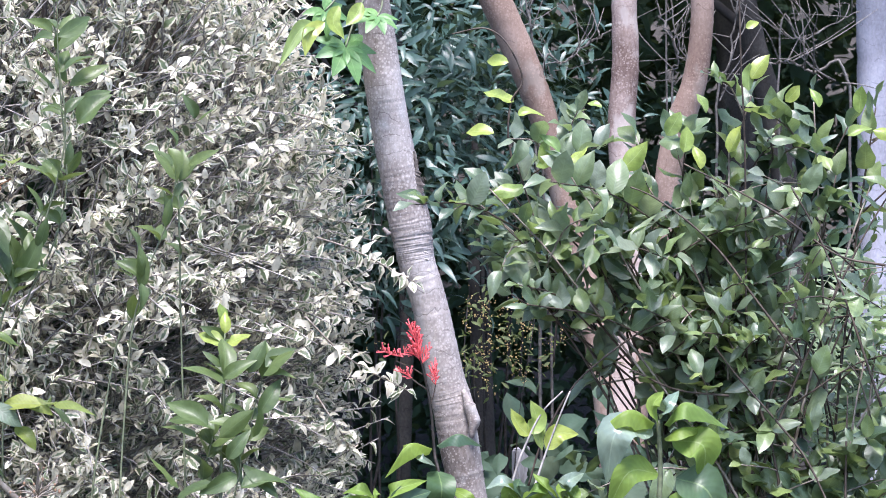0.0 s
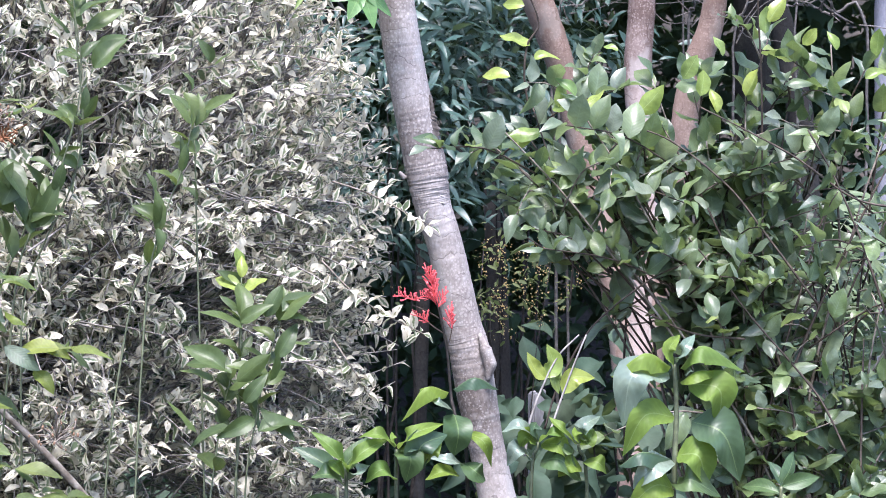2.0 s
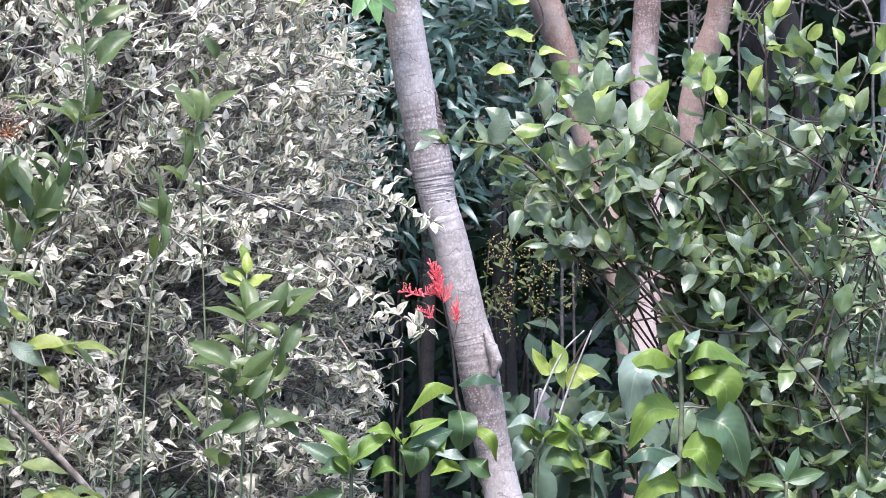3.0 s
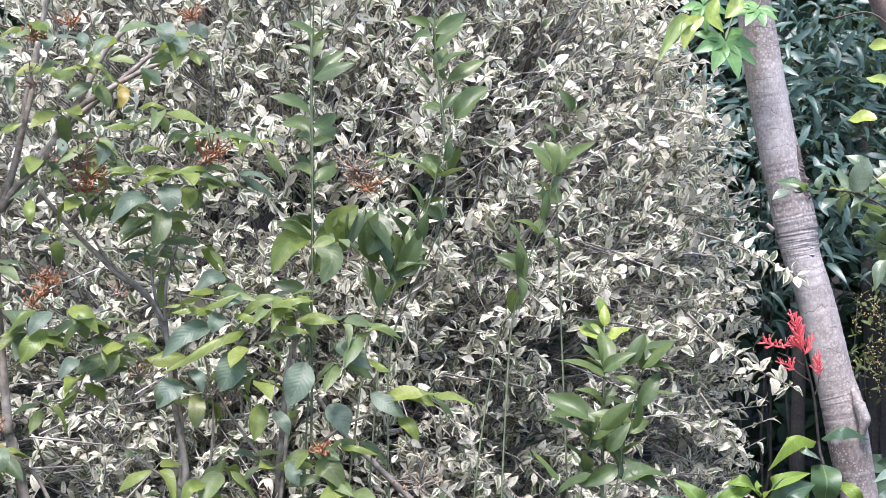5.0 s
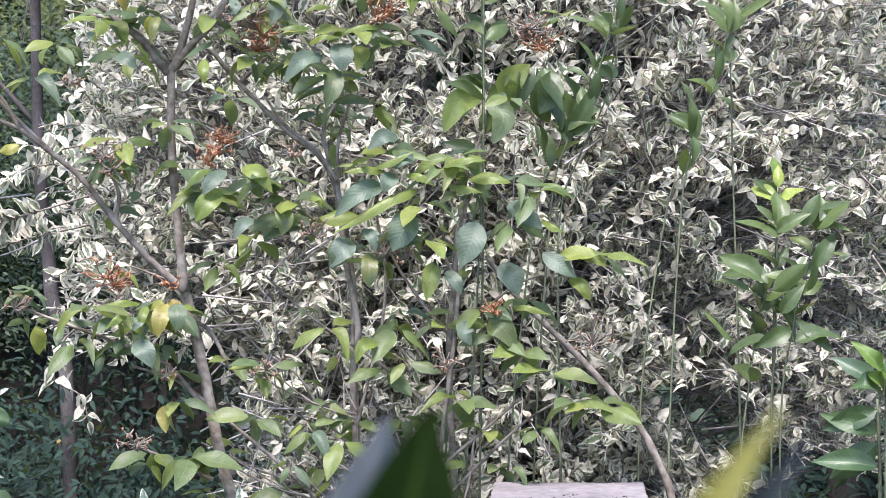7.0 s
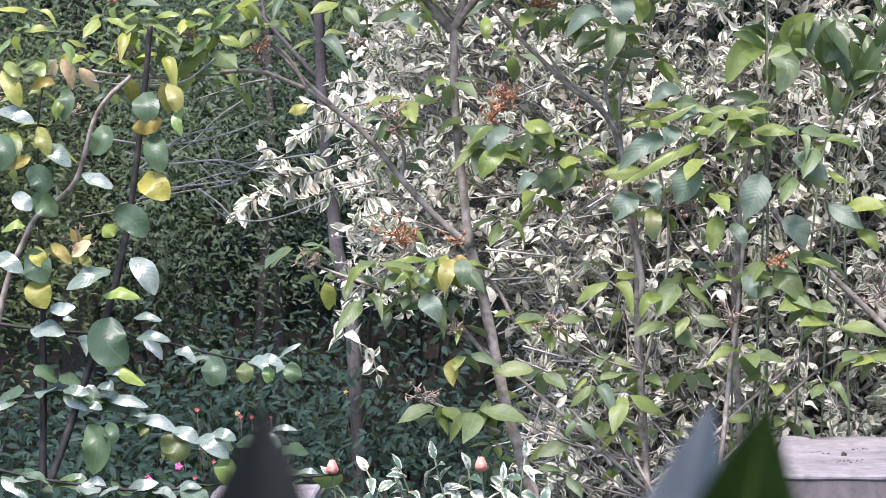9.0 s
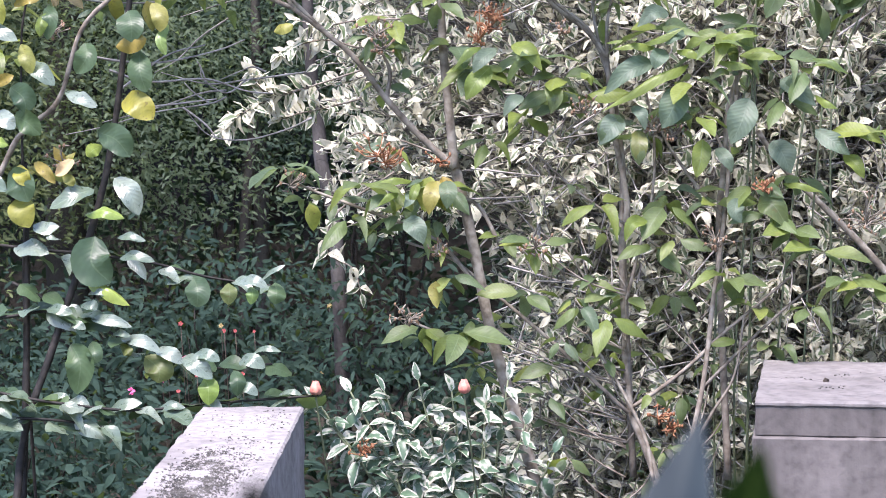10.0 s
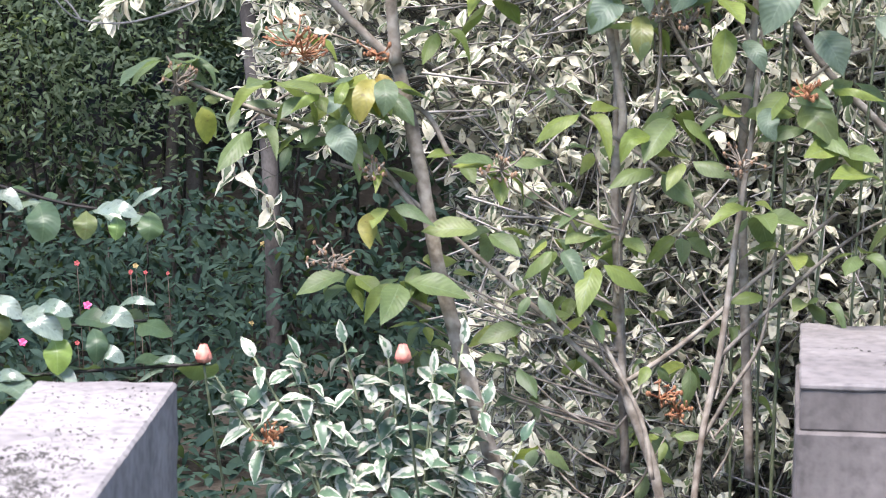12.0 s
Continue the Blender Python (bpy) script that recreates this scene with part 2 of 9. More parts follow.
M_DEADTWIG = rough_material("dead_twig_bark", (0.07, 0.065, 0.06), (0.13, 0.12, 0.11), (0.22, 0.205, 0.19), 30, 0.9, 0.3, 0.003)
M_DARKSTEM = rough_material("dark_stem_bark", (0.03, 0.022, 0.018), (0.06, 0.045, 0.035), (0.1, 0.08, 0.06), 30, 0.6, 0.3, 0.003)
M_GREENSTEM = rough_material("green_stem", (0.07, 0.08, 0.05), (0.11, 0.13, 0.075), (0.17, 0.19, 0.11), 30, 0.5, 0.2, 0.002)
M_CONCRETE = concrete_material("weathered_concrete", 0.92)
M_BLACKSTEM = rough_material("black_stem_bark", (0.008, 0.007, 0.006), (0.018, 0.015, 0.013), (0.04, 0.034, 0.03), 30, 0.6, 0.3, 0.003)
# pier: staining plus side shade in dark tones, sunlit top in the paler skim
M_CONCRETE_DARK = concrete_material("stained_shaded_concrete", 0.35, (1.04, 0.98, 0.97))
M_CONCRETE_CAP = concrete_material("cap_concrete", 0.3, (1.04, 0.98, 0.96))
M_SKIM = concrete_material("mortar_skim_sunlit", 0.66)
M_CRUMB = rough_material("lichen", (0.03, 0.028, 0.026), (0.07, 0.065, 0.06), (0.13, 0.12, 0.11), 40, 0.95, 0.3, 0.002)
M_SOIL = rough_material("leaf_litter_soil", (0.014, 0.012, 0.009), (0.03, 0.026, 0.02), (0.06, 0.05, 0.04), 3.0, 0.95, 0.8, 0.03, fine=30.0)
M_POST = rough_material("weathered_post", (0.1, 0.1, 0.1), (0.2, 0.2, 0.21), (0.3, 0.3, 0.31), 10, 0.9, 0.5, 0.006, (4, 4, 0.6))
M_RED = rough_material("red_petal", (0.5, 0.04, 0.055), (0.66, 0.1, 0.11), (0.78, 0.24, 0.23), 60, 0.45, 0.2, 0.002)
M_ORANGE = rough_material("orange_bud", (0.16, 0.06, 0.03), (0.24, 0.1, 0.05), (0.36, 0.21, 0.11), 60, 0.5, 0.2, 0.002)
M_BERRY = rough_material("brown_berry", (0.1, 0.06, 0.04), (0.21, 0.125, 0.08), (0.36, 0.24, 0.14), 60, 0.5, 0.2, 0.002)
M_DULLRED = rough_material("dull_red_petal", (0.2, 0.03, 0.035), (0.36, 0.07, 0.07), (0.45, 0.14, 0.12), 60, 0.6, 0.2, 0.002)
M_PINK = rough_material("pink_petal", (0.6, 0.06, 0.2), (0.75, 0.1, 0.28), (0.8, 0.25, 0.4), 60, 0.5, 0.2, 0.002)
M_GOLD = rough_material("golden_seed", (0.2, 0.14, 0.06), (0.34, 0.25, 0.1), (0.5, 0.38, 0.18), 60, 0.6, 0.2, 0.002)
M_CORAL = rough_material("coral_bud", (0.4, 0.1, 0.09), (0.52, 0.19, 0.15), (0.6, 0.3, 0.22), 50, 0.5, 0.2, 0.003)


def trunk_material(name, dark, mid, light, rings, patch=None):
    """Smooth bark: broad blotches, fine grain, pale lichen spots and short level cracks."""
    m, n, l, p = nodes_of(name)
    a, b = noise_node(n, l, 5.0, 6.0, "Object", (1.0, 1.0, 0.7)), noise_node(n, l, 120.0, 4.0, "Object", (1.0, 1.0, 0.6))
    f = math_node(n, l, "ADD", math_node(n, l, "MULTIPLY", a, 0.72), math_node(n, l, "MULTIPLY", b, 0.28))
    col = ramp_node(n, l, f, [(0.36, dark), (0.5, mid), (0.64, light)])
    if patch:
        k = n.new("ShaderNodeMapRange")
        k.inputs[1].default_value, k.inputs[2].default_value = 0.55, 0.62
        l.new(noise_node(n, l, 11.0, 4.0, "Object", (1.0, 1.0, 0.6)), k.inputs[0])
        col = mix_node(n, l, math_node(n, l, "MULTIPLY", k.outputs[0], 0.7), col, patch)
        # lichen spots
        vo = n.new("ShaderNodeTexVoronoi")
        vo.inputs["Scale"].default_value = 110.0
        l.new(n.new("ShaderNodeTexCoord").outputs["Object"], vo.inputs["Vector"])
        ks = n.new("ShaderNodeMapRange")
        ks.inputs[1].default_value, ks.inputs[2].default_value = 0.42, 0.3
        l.new(math_node(n, l, "ADD", vo.outputs["Distance"], math_node(n, l, "MULTIPLY_ADD", noise_node(n, l, 14.0, 3.0), -1.0, 0.55)), ks.inputs[0])
        col = mix_node(n, l, math_node(n, l, "MULTIPLY", ks.outputs[0], 0.4), col, tuple(min(1.0, x * 1.2) for x in light))
    # short level cracks, a few to the hand's width
    t = n.new("ShaderNodeTexCoord")
    sep = n.new("ShaderNodeSeparateXYZ")
    l.new(t.outputs["Object"], sep.inputs[0])
    level = math_node(n, l, "ADD", math_node(n, l, "MULTIPLY", sep.outputs[2], rings * 2.2), math_node(n, l, "MULTIPLY", noise_node(n, l, 9.0, 3.0), 2.2))
    saw = math_node(n, l, "FRACT", level)
    line = math_node(n, l, "MULTIPLY", math_node(n, l, "LESS_THAN", saw, 0.05), math_node(n, l, "GREATER_THAN", noise_node(n, l, 17.0, 2.0), 0.5))
    col = mix_node(n, l, math_node(n, l, "MULTIPLY", line, 0.45), col, tuple(x * 0.6 for x in dark))
    l.new(col, p.inputs["Base Color"])
    p.inputs["Roughness"].default_value = 0.85
    p.inputs["Specular IOR Level"].default_value = 0.25
    k = n.new("ShaderNodeBump")
    k.inputs["Strength"].default_value, k.inputs["Distance"].default_value = 0.45, 0.004
    l.new(math_node(n, l, "SUBTRACT", math_node(n, l, "ADD", a, math_node(n, l, "MULTIPLY", b, 0.6)), math_node(n, l, "MULTIPLY", line, 0.5)), k.inputs["Height"])
    l.new(k.outputs[0], p.inputs["Normal"])
    return m


M_TRUNK = trunk_material("grey_bark", (0.13, 0.11, 0.1), (0.26, 0.232, 0.218), (0.41, 0.38, 0.362), 9.0, (0.33, 0.32, 0.31))
M_PINKTRUNK = trunk_material("peeling_bark", (0.14, 0.092, 0.072), (0.205, 0.145, 0.116), (0.29, 0.215, 0.178), 4.0, (0.24, 0.2, 0.17))
M_PALEPINK = trunk_material("flaking_bark", (0.14, 0.095, 0.08), (0.28, 0.215, 0.19), (0.4, 0.33, 0.3), 8.0, (0.42, 0.37, 0.34))
M_PALETRUNK = trunk_material("pale_bark", (0.2, 0.2, 0.23), (0.3, 0.3, 0.345), (0.4, 0.4, 0.45), 6.0)
M_SCAR = rough_material("old_bark_scar", (0.05, 0.042, 0.038), (0.11, 0.095, 0.085), (0.2, 0.18, 0.165), 40, 0.95, 0.6, 0.005, (1, 1, 0.5))
# barks of the wood: its shade put into these dark tones
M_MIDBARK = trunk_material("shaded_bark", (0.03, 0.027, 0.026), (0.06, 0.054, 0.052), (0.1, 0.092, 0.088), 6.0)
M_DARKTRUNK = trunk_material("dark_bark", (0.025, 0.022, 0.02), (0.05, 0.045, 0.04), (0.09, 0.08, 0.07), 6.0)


# ---- mesh helpers ----
def mesh_of(name, verts, faces, material, uv=None, smooth=True):
    me = bpy.data.meshes.new(name)
    if isinstance(faces, np.ndarray):
        me.vertices.add(len(verts))
        me.vertices.foreach_set("co", np.asarray(verts, dtype=np.float32).ravel())
        me.loops.add(faces.size)
        me.loops.foreach_set("vertex_index", faces.astype(np.int32).ravel())
        me.polygons.add(len(faces))
        me.polygons.foreach_set("loop_start", np.arange(0, faces.size, 4, dtype=np.int32))
        me.update(calc_edges=True)
    else:
        me.from_pydata([tuple(v) for v in verts], [], [tuple(f) for f in faces])
    if uv is not None:
        lay = me.uv_layers.new(name="UVMap")
        loop = np.empty(len(me.loops), dtype=np.int32)
        me.loops.foreach_get("vertex_index", loop)
        lay.data.foreach_set("uv", np.asarray(uv, dtype=np.float32)[loop].ravel())
    me.materials.append(material)
    if smooth:
        me.polygons.foreach_set("use_smooth", np.ones(len(me.polygons), dtype=bool))
    me.update()
    return me


def thing(name, label, category, group="", kind="", at=(0, 0, 0)):
    ob = tagged(new(name), label, category, group, kind)
    ob.location = at
    return ob


def part(name, data, parent, label="", m=None):
    ob = new(name, data)
    ob.parent = parent
    top = parent
    off = Vector(top.location) if top.parent is None else Vector((0, 0, 0))
    ob.matrix_basis = Matrix.Translation(-off) @ (m if m is not None else Matrix.Identity(4))
    if label:
        ob["label"] = label
    return ob


def smooth_line(points, steps=5):
    """A smooth run of places through the given ones."""
    p = [np.array(q, dtype=float) for q in points]
    p = [2 * p[0] - p[1]] + p + [2 * p[-1] - p[-2]]
    out = []
    for i in range(1, len(p) - 2):
        for s in np.linspace(0, 1, steps, endpoint=False):
            a, b, c, d = p[i - 1:i + 3]
            out.append(0.5 * (2 * b + (c - a) * s + (2 * a - 5 * b + 4 * c - d) * s ** 2 + (3 * b - a - 3 * c + d) * s ** 3))
    out.append(p[-2])
    return np.array(out)


def tube(points, r0, r1, sides=7, steps=5, knots=0.0, wobble=0.0, radii=None, cap=True, wrinkles=()):
    """A tapered, slightly knotty limb."""
    line = smooth_line(points, steps)
    n = len(line)
    if radii is not None:
        rad = np.interp(np.linspace(0, 1, n), np.linspace(0, 1, len(radii)), radii)
    else:
        rad = np.linspace(r0, r1, n)
    rad = rad * (1 + knots * rng.standard_normal(n))
    rough = np.zeros(n)
    for s0, s1, amount in wrinkles:
        k = np.arange(n) / (n - 1)
        rough += amount * np.clip((k - s0) * 40, 0, 1) * np.clip((s1 - k) * 40, 0, 1)
    if wobble:
        line = line + rng.standard_normal(line.shape) * wobble
    verts, faces = [], []
    ref = np.array([0.3, 0.9, 0.2])
    for i in range(n):
        t = line[min(i + 1, n - 1)] - line[max(i - 1, 0)]
        t = t / (np.linalg.norm(t) + 1e-9)
        u = np.cross(t, ref)
        u = u / (np.linalg.norm(u) + 1e-9)
        w = np.cross(t, u)
        for k in range(sides):
            a = 2 * math.pi * k / sides
            swell = 1 + knots * 0.6 * rng.standard_normal()
            if rough[i]:
                q = line[i] + rad[i] * (math.cos(a) * u + math.sin(a) * w)
                swell += rough[i] * (noise.noise((q[0] * 26, q[1] * 26, q[2] * 95)) + 0.5 * noise.noise((q[0] * 60, q[1] * 60, q[2] * 200)))
            verts.append(line[i] + rad[i] * swell * (math.cos(a) * u + math.sin(a) * w))
    for i in range(n - 1):
        for k in range(sides):
            j = (k + 1) % sides
            faces.append((i * sides + k, i * sides + j, (i + 1) * sides + j, (i + 1) * sides + k))
    if cap:
        faces.append(tuple(range(sides))[::-1])
        faces.append(tuple((n - 1) * sides + k for k in range(sides)))
    return verts, faces


def join(pieces):
    verts, faces = [], []
    for v, f in pieces:
        o = len(verts)
        verts.extend(v)
        faces.extend(tuple(i + o for i in q) for q in f)
    return verts, faces


def leaf_width(s, round_=False, tip=1.0):
    """How wide a leaf is along its length: fullest below the middle, drawn out to a point."""
    if round_:
        return (s ** 0.42) * ((1 - s) ** 0.55) / 0.52 if s < 1 else 0.0
    a, b = 0.72, 1.0 * tip
    top = a / (a + b)
    return (s ** a) * ((1 - s) ** b) / (top ** a * (1 - top) ** b)


def leaf_shape(width=0.4, tip=1.0, fold=0.25, curl=0.25, rows=6, cols=3, wave=0.0, round_=False, stalk=0.0, bend=0.0, twist=0.0):
    """A leaf of length 1 along +Y, face up: folded at the rib, curling down, bent aside and twisted to the tip."""
    verts, uv, faces = [], [], []
    for i in range(rows + 1):
        s = i / rows
        w = max(leaf_width(s, round_, tip), 0.025) * width / 2
        for k in range(cols):
            x = (2 * k / (cols - 1) - 1)
            h = fold * abs(x) * w + wave * math.sin(9 * s + 2 * x + 3 * bend) * abs(x) * width * min(1, 4 * s * (1 - s) + 0.1)
            a = twist * s
            verts.append((x * w * math.cos(a) - h * math.sin(a) + bend * s * s, stalk + s * (1 - 0.18 * abs(curl)), x * w * math.sin(a) + h * math.cos(a) - curl * s * s + curl * 0.25 * s))
            uv.append((k / (cols - 1), s))
    for i in range(rows):
        for k in range(cols - 1):
            a = i * cols + k
            faces.append((a, a + 1, a + cols + 1, a + cols))
    return np.array(verts), faces, np.array(uv)


def blade(parent, points, width, material, face=(0, -0.6, 0.8), fold=0.25, wave=0.09, label="", name="leaf", tip=1.0):
    """One large leaf along its own arching rib; a fold below nought lets both halves hang."""
    line = smooth_line(points, 6)
    rows, cols = len(line) - 1, 7
    halves, phase = (rng.uniform(0.8, 1.08), rng.uniform(0.8, 1.08)), rng.uniform(0, 6)
    verts, uv, faces = [], [], []
    for i, q in enumerate(line):
        s = i / rows
        t = Vector(line[min(i + 1, rows)] - line[max(i - 1, 0)]).normalized()
        side = t.cross(Vector(face)).normalized()
        up = side.cross(t)
        w = max(leaf_width(s, False, tip), 0.03) * width / 2
        for k in range(cols):
            x = 2 * k / (cols - 1) - 1
            h = fold * abs(x) ** 1.3 * w + wave * width * math.sin(11 * s + 2.5 * x + phase) * x * x * min(1, 4 * s * (1 - s))
            verts.append(Vector(q) + side * (x * w * halves[k > 3]) + up * h)
            uv.append((k / (cols - 1), s))
    for i in range(rows):
        for k in range(cols - 1):
            a = i * cols + k
            faces.append((a, a + 1, a + cols + 1, a + cols))
    return part(name, mesh_of(name, verts, faces, material, uv), parent, label)


def leaf_pose(place, way, face, size):
    """The matrix of a leaf that grows from place along way, its upper side towards face."""
    y = Vector(way).normalized()
    z = Vector(face)
    x = y.cross(z)
    if x.length < 1e-4:
        x = y.cross(Vector((0.3, 0.2, 1)))
    x.normalize()
    z = x.cross(y)
    m = Matrix((x * size, y * size, z * size)).transposed().to_4x4()
    m.translation = Vector(place)
    return m


def scatter(shapes, poses):
    """Joins many leaves into one set of verts, faces and uv; the shapes are taken in turn."""
    verts, faces, uv, o = [], [], [], 0
    for i, m in enumerate(poses):
        v, f, q = shapes[i % len(shapes)]
        a = np.array(m)
        verts.append(v @ a[:3, :3].T + a[:3, 3])
        faces.append(np.asarray(f) + o)
        uv.append(q)
        o += len(v)
    return np.concatenate(verts), np.concatenate(faces), np.concatenate(uv)


def rand_dir(flat=1.0):
    v = rng.standard_normal(3) * np.array([1, 1, flat])
    return Vector(v / np.linalg.norm(v))


def shoot(points, count, size, pair=True, start=0.25, spread=0.9, lift=0.25, face=(0, -0.45, 1), jitter=0.35, taper=0.35):
    """Leaf poses along a stem, in pairs or in turn."""
    line = smooth_line(points, 6)
    out = []
    for i in range(count):
        s = start + (1 - start) * (i + 0.5) / count
        x = s * (len(line) - 1)
        k = min(int(x), len(line) - 2)
        p = line[k] + (line[k + 1] - line[k]) * (x - k)
        t = Vector(line[k + 1] - line[k]).normalized()
        side = t.cross(Vector((math.cos(2.4 * i), math.sin(2.4 * i), 0.15)))
        side.normalize()
        for sign in ((1, -1) if pair else (1 if i % 2 else -1,)):
            way = t * (1 - spread) + side * sign * spread + UP * lift + rand_dir() * jitter
            out.append(leaf_pose(p, way, Vector(face) + rand_dir() * 0.5, size * (1 - taper * s) * rng.uniform(0.75, 1.15)))
    out.append(leaf_pose(line[-1], Vector(line[-1] - line[-3]) + UP * 0.002, Vector(face) + rand_dir() * 0.4, size * 0.65))
    return out


def tier(points, count, size, face=(0, -0.3, 1)):
    """Leaves that lie flat in a tier along a level branch."""
    line = smooth_line(points, 8)
    out = []
    for i in range(count):
        x = (i + rng.uniform(0.1, 0.9)) / count * (len(line) - 1)
        k = min(int(x), len(line) - 2)
        p = line[k] + (line[k + 1] - line[k]) * (x - k)
        t = Vector(line[k + 1] - line[k]).normalized()
        flat = Vector((-t.y, t.x, 0)).normalized() * (1 if i % 2 else -1)
        way = t * rng.uniform(0.3, 1.0) * (1 if rng.uniform() < 0.75 else -1) + flat * rng.uniform(0.2, 0.9) + Vector((0, 0, rng.normal() * 0.12 - 0.08))
        out.append(leaf_pose(Vector(p) + Vector((0, 0, rng.normal() * 0.008)), way, Vector(face) + rand_dir() * 0.35, size * rng.uniform(0.65, 1.15)))
    return out


def whorl(centre, n, size, droop=0.35, face=(0, -0.5, 1)):
    out = []
    a0 = rng.uniform(0, 6.28)
    for k in range(n):
        a = a0 + 6.283 * k / n + rng.uniform(-0.3, 0.3)
        way = Vector((math.cos(a), math.sin(a), rng.uniform(-droop, 0.35)))
        p = Vector(centre) + way * 0.012
        out.append(leaf_pose(p, way, Vector(face) + rand_dir() * 0.35, size * rng.uniform(0.65, 1.1)))
    return out


def hung(listed, width_hint=None, face=(0, -1, 0.55), tilt=0.3):
    """Leaf poses from base and tip places."""
    out = []
    for x0, y0, z0, x1, y1, z1 in listed:
        a, b = Vector((x0, y0, z0)), Vector((x1, y1, z1))
        way = b - a
        push = rng.uniform(-tilt, tilt) * way.length
        out.append(leaf_pose(a, way + Vector((0, push, 0)), Vector(face) + rand_dir() * 0.3, way.length))
    return out


def add_leaves(parent, shapes, poses, material, name="leaf", most=300, label=""):
    """The first leaves as parts of their own that share a few meshes, the rest joined."""
    meshes = [mesh_of(name, v, f, material, uv) for v, f, uv in shapes]
    for i, m in enumerate(poses[:most]):
        part(name, meshes[i % len(meshes)], parent, label, m)
    if len(poses) > most:
        v, f, uv = scatter(shapes, poses[most:])
        tagged(part("foliage", mesh_of("foliage", v, f, material, uv), parent), kind="stuff")


def ball(centre, r, rings=4, seg=6):
    verts, faces = [], []
    for i in range(rings + 1):
        a = math.pi * i / rings
        for k in range(seg):
            b = 2 * math.pi * k / seg
            verts.append(np.array(centre) + r * np.array([math.sin(a) * math.cos(b), math.sin(a) * math.sin(b), math.cos(a)]))
    for i in range(rings):
        for k in range(seg):
            j = (k + 1) % seg
            faces.append((i * seg + k, (i + 1) * seg + k, (i + 1) * seg + j, i * seg + j))
    return verts, faces


# ---- ground: one sheet that climbs as a wooded bank behind the garden ----
def ground_height(x, y):
    h = 0.05 * math.sin(1.3 * x + 0.4) * math.cos(0.9 * y) if y > 1 else 0.0
    if y > 10.5:
        h += min((y - 10.5) * 0.55, 9.0)
    return h


def build_ground():
    xs = np.concatenate([[-600, -200, -70, -30], np.linspace(-14, 16, 61), [30, 70, 200, 600]])
    ys = np.concatenate([[-600, -200, -70, -25, -10], np.linspace(-5, 28, 67), [50, 120, 300, 700]])
    verts = [(x, y, ground_height(x, y) + 0.02 * noise.noise((x * 2, y * 2, 0))) for y in ys for x in xs]
    nx = len(xs)
    faces = [(j * nx + i, j * nx + i + 1, (j + 1) * nx + i + 1, (j + 1) * nx + i) for j in range(len(ys) - 1) for i in range(nx - 1)]
    tagged(new("ground", mesh_of("ground", verts, faces, M_SOIL)), "dark leaf-littered garden soil rising to a wooded bank", "ground", kind="structure")


build_ground()


# ---- concrete: a long parapet and a square pier ----
def worn_block(name, corners, z0, z1, step=0.03, chip=0.004, edge=0.008, material=M_CONCRETE):
    """A cast block with rounded, chipped edges on a four-cornered plan."""
    bm = bmesh.new()
    low = [bm.verts.new((x, y, z0)) for x, y in corners]
    top = [bm.verts.new((x, y, z1)) for x, y in corners]
    bm.faces.new(low[::-1])
    bm.faces.new(top)
    for i in range(4):
        j = (i + 1) % 4
        bm.faces.new((low[i], low[j], top[j], top[i]))
    bmesh.ops.recalc_face_normals(bm, faces=bm.faces)
    bmesh.ops.bevel(bm, geom=bm.edges[:], offset=edge, segments=1, affect="EDGES")
    box = [(min(v.co[k] for v in bm.verts), max(v.co[k] for v in bm.verts)) for k in range(3)]
    for k in range(3):
        way = Vector((k == 0, k == 1, k == 2))
        for a in np.arange(box[k][0] + step * 0.7, box[k][1] - step * 0.5, step):
            bmesh.ops.bisect_plane(bm, geom=bm.verts[:] + bm.edges[:] + bm.faces[:], plane_co=way * float(a), plane_no=way)
    bm.normal_update()
    for v in bm.verts:
        v.co += v.normal * chip * (noise.noise(v.co * 16) + 0.7 * noise.noise(v.co * 42) + 0.4 * noise.noise(v.co * 90))
    for f in bm.faces:
        f.smooth = True
    for e in bm.edges:
        if len(e.link_faces) == 2 and e.calc_face_angle(0.0) > 0.5:
            e.smooth = False
    me = bpy.data.meshes.new(name)
    bm.to_mesh(me)
    bm.free()
    me.materials.append(material)
    return me


parapet = thing("concrete_parapet", "long weathered grey concrete parapet with dark lichen on top", "parapet", at=(-0.45, 2.0, 0))
part("wall", worn_block("wall", [(-0.545, 1.7), (-0.345, 1.7), (-0.36, 3.93), (-0.56, 3.93)], -0.1, 0.892, 0.024, 0.0026, 0.004), parapet)
pier = thing("concrete_pier", "square weathered grey concrete pier with a separate cast cap", "pier", at=(0.7, 4.2, 0))
part("shaft", worn_block("shaft", [(0.514, 3.919), (0.853, 3.879), (0.945, 4.441), (0.606, 4.481)], -0.1, 0.8295, 0.03, 0.0024, 0.004, M_CONCRETE_DARK), pier, "stained cast concrete shaft, its shade put into the colour")
part("cap", worn_block("cap", [(0.5205, 3.9263), (0.8467, 3.8863), (0.9385, 4.4336), (0.6127, 4.4736)], 0.8295, 0.889, 0.025, 0.0022, 0.003, M_CONCRETE_CAP), pier, "streaked concrete cap, shade of its sides put into the colour")
part("skim", worn_block("skim", [(0.5185, 3.9233), (0.8487, 3.8833), (0.9405, 4.4366), (0.6107, 4.4766)], 0.889, 0.898, 0.018, 0.0022, 0.0025, M_SKIM), pier, "mortar skim with a chipped lip, painted pale for the sunlit top")
part("iron_stub", mesh_of("iron_stub", *tube([(0.695, 4.16, 0.889), (0.696, 4.161, 0.9), (0.699, 4.162, 0.905)], 0.007, 0.005, 8, 4, 0.1), M_DARKSTEM), pier, "rusty stub of iron")


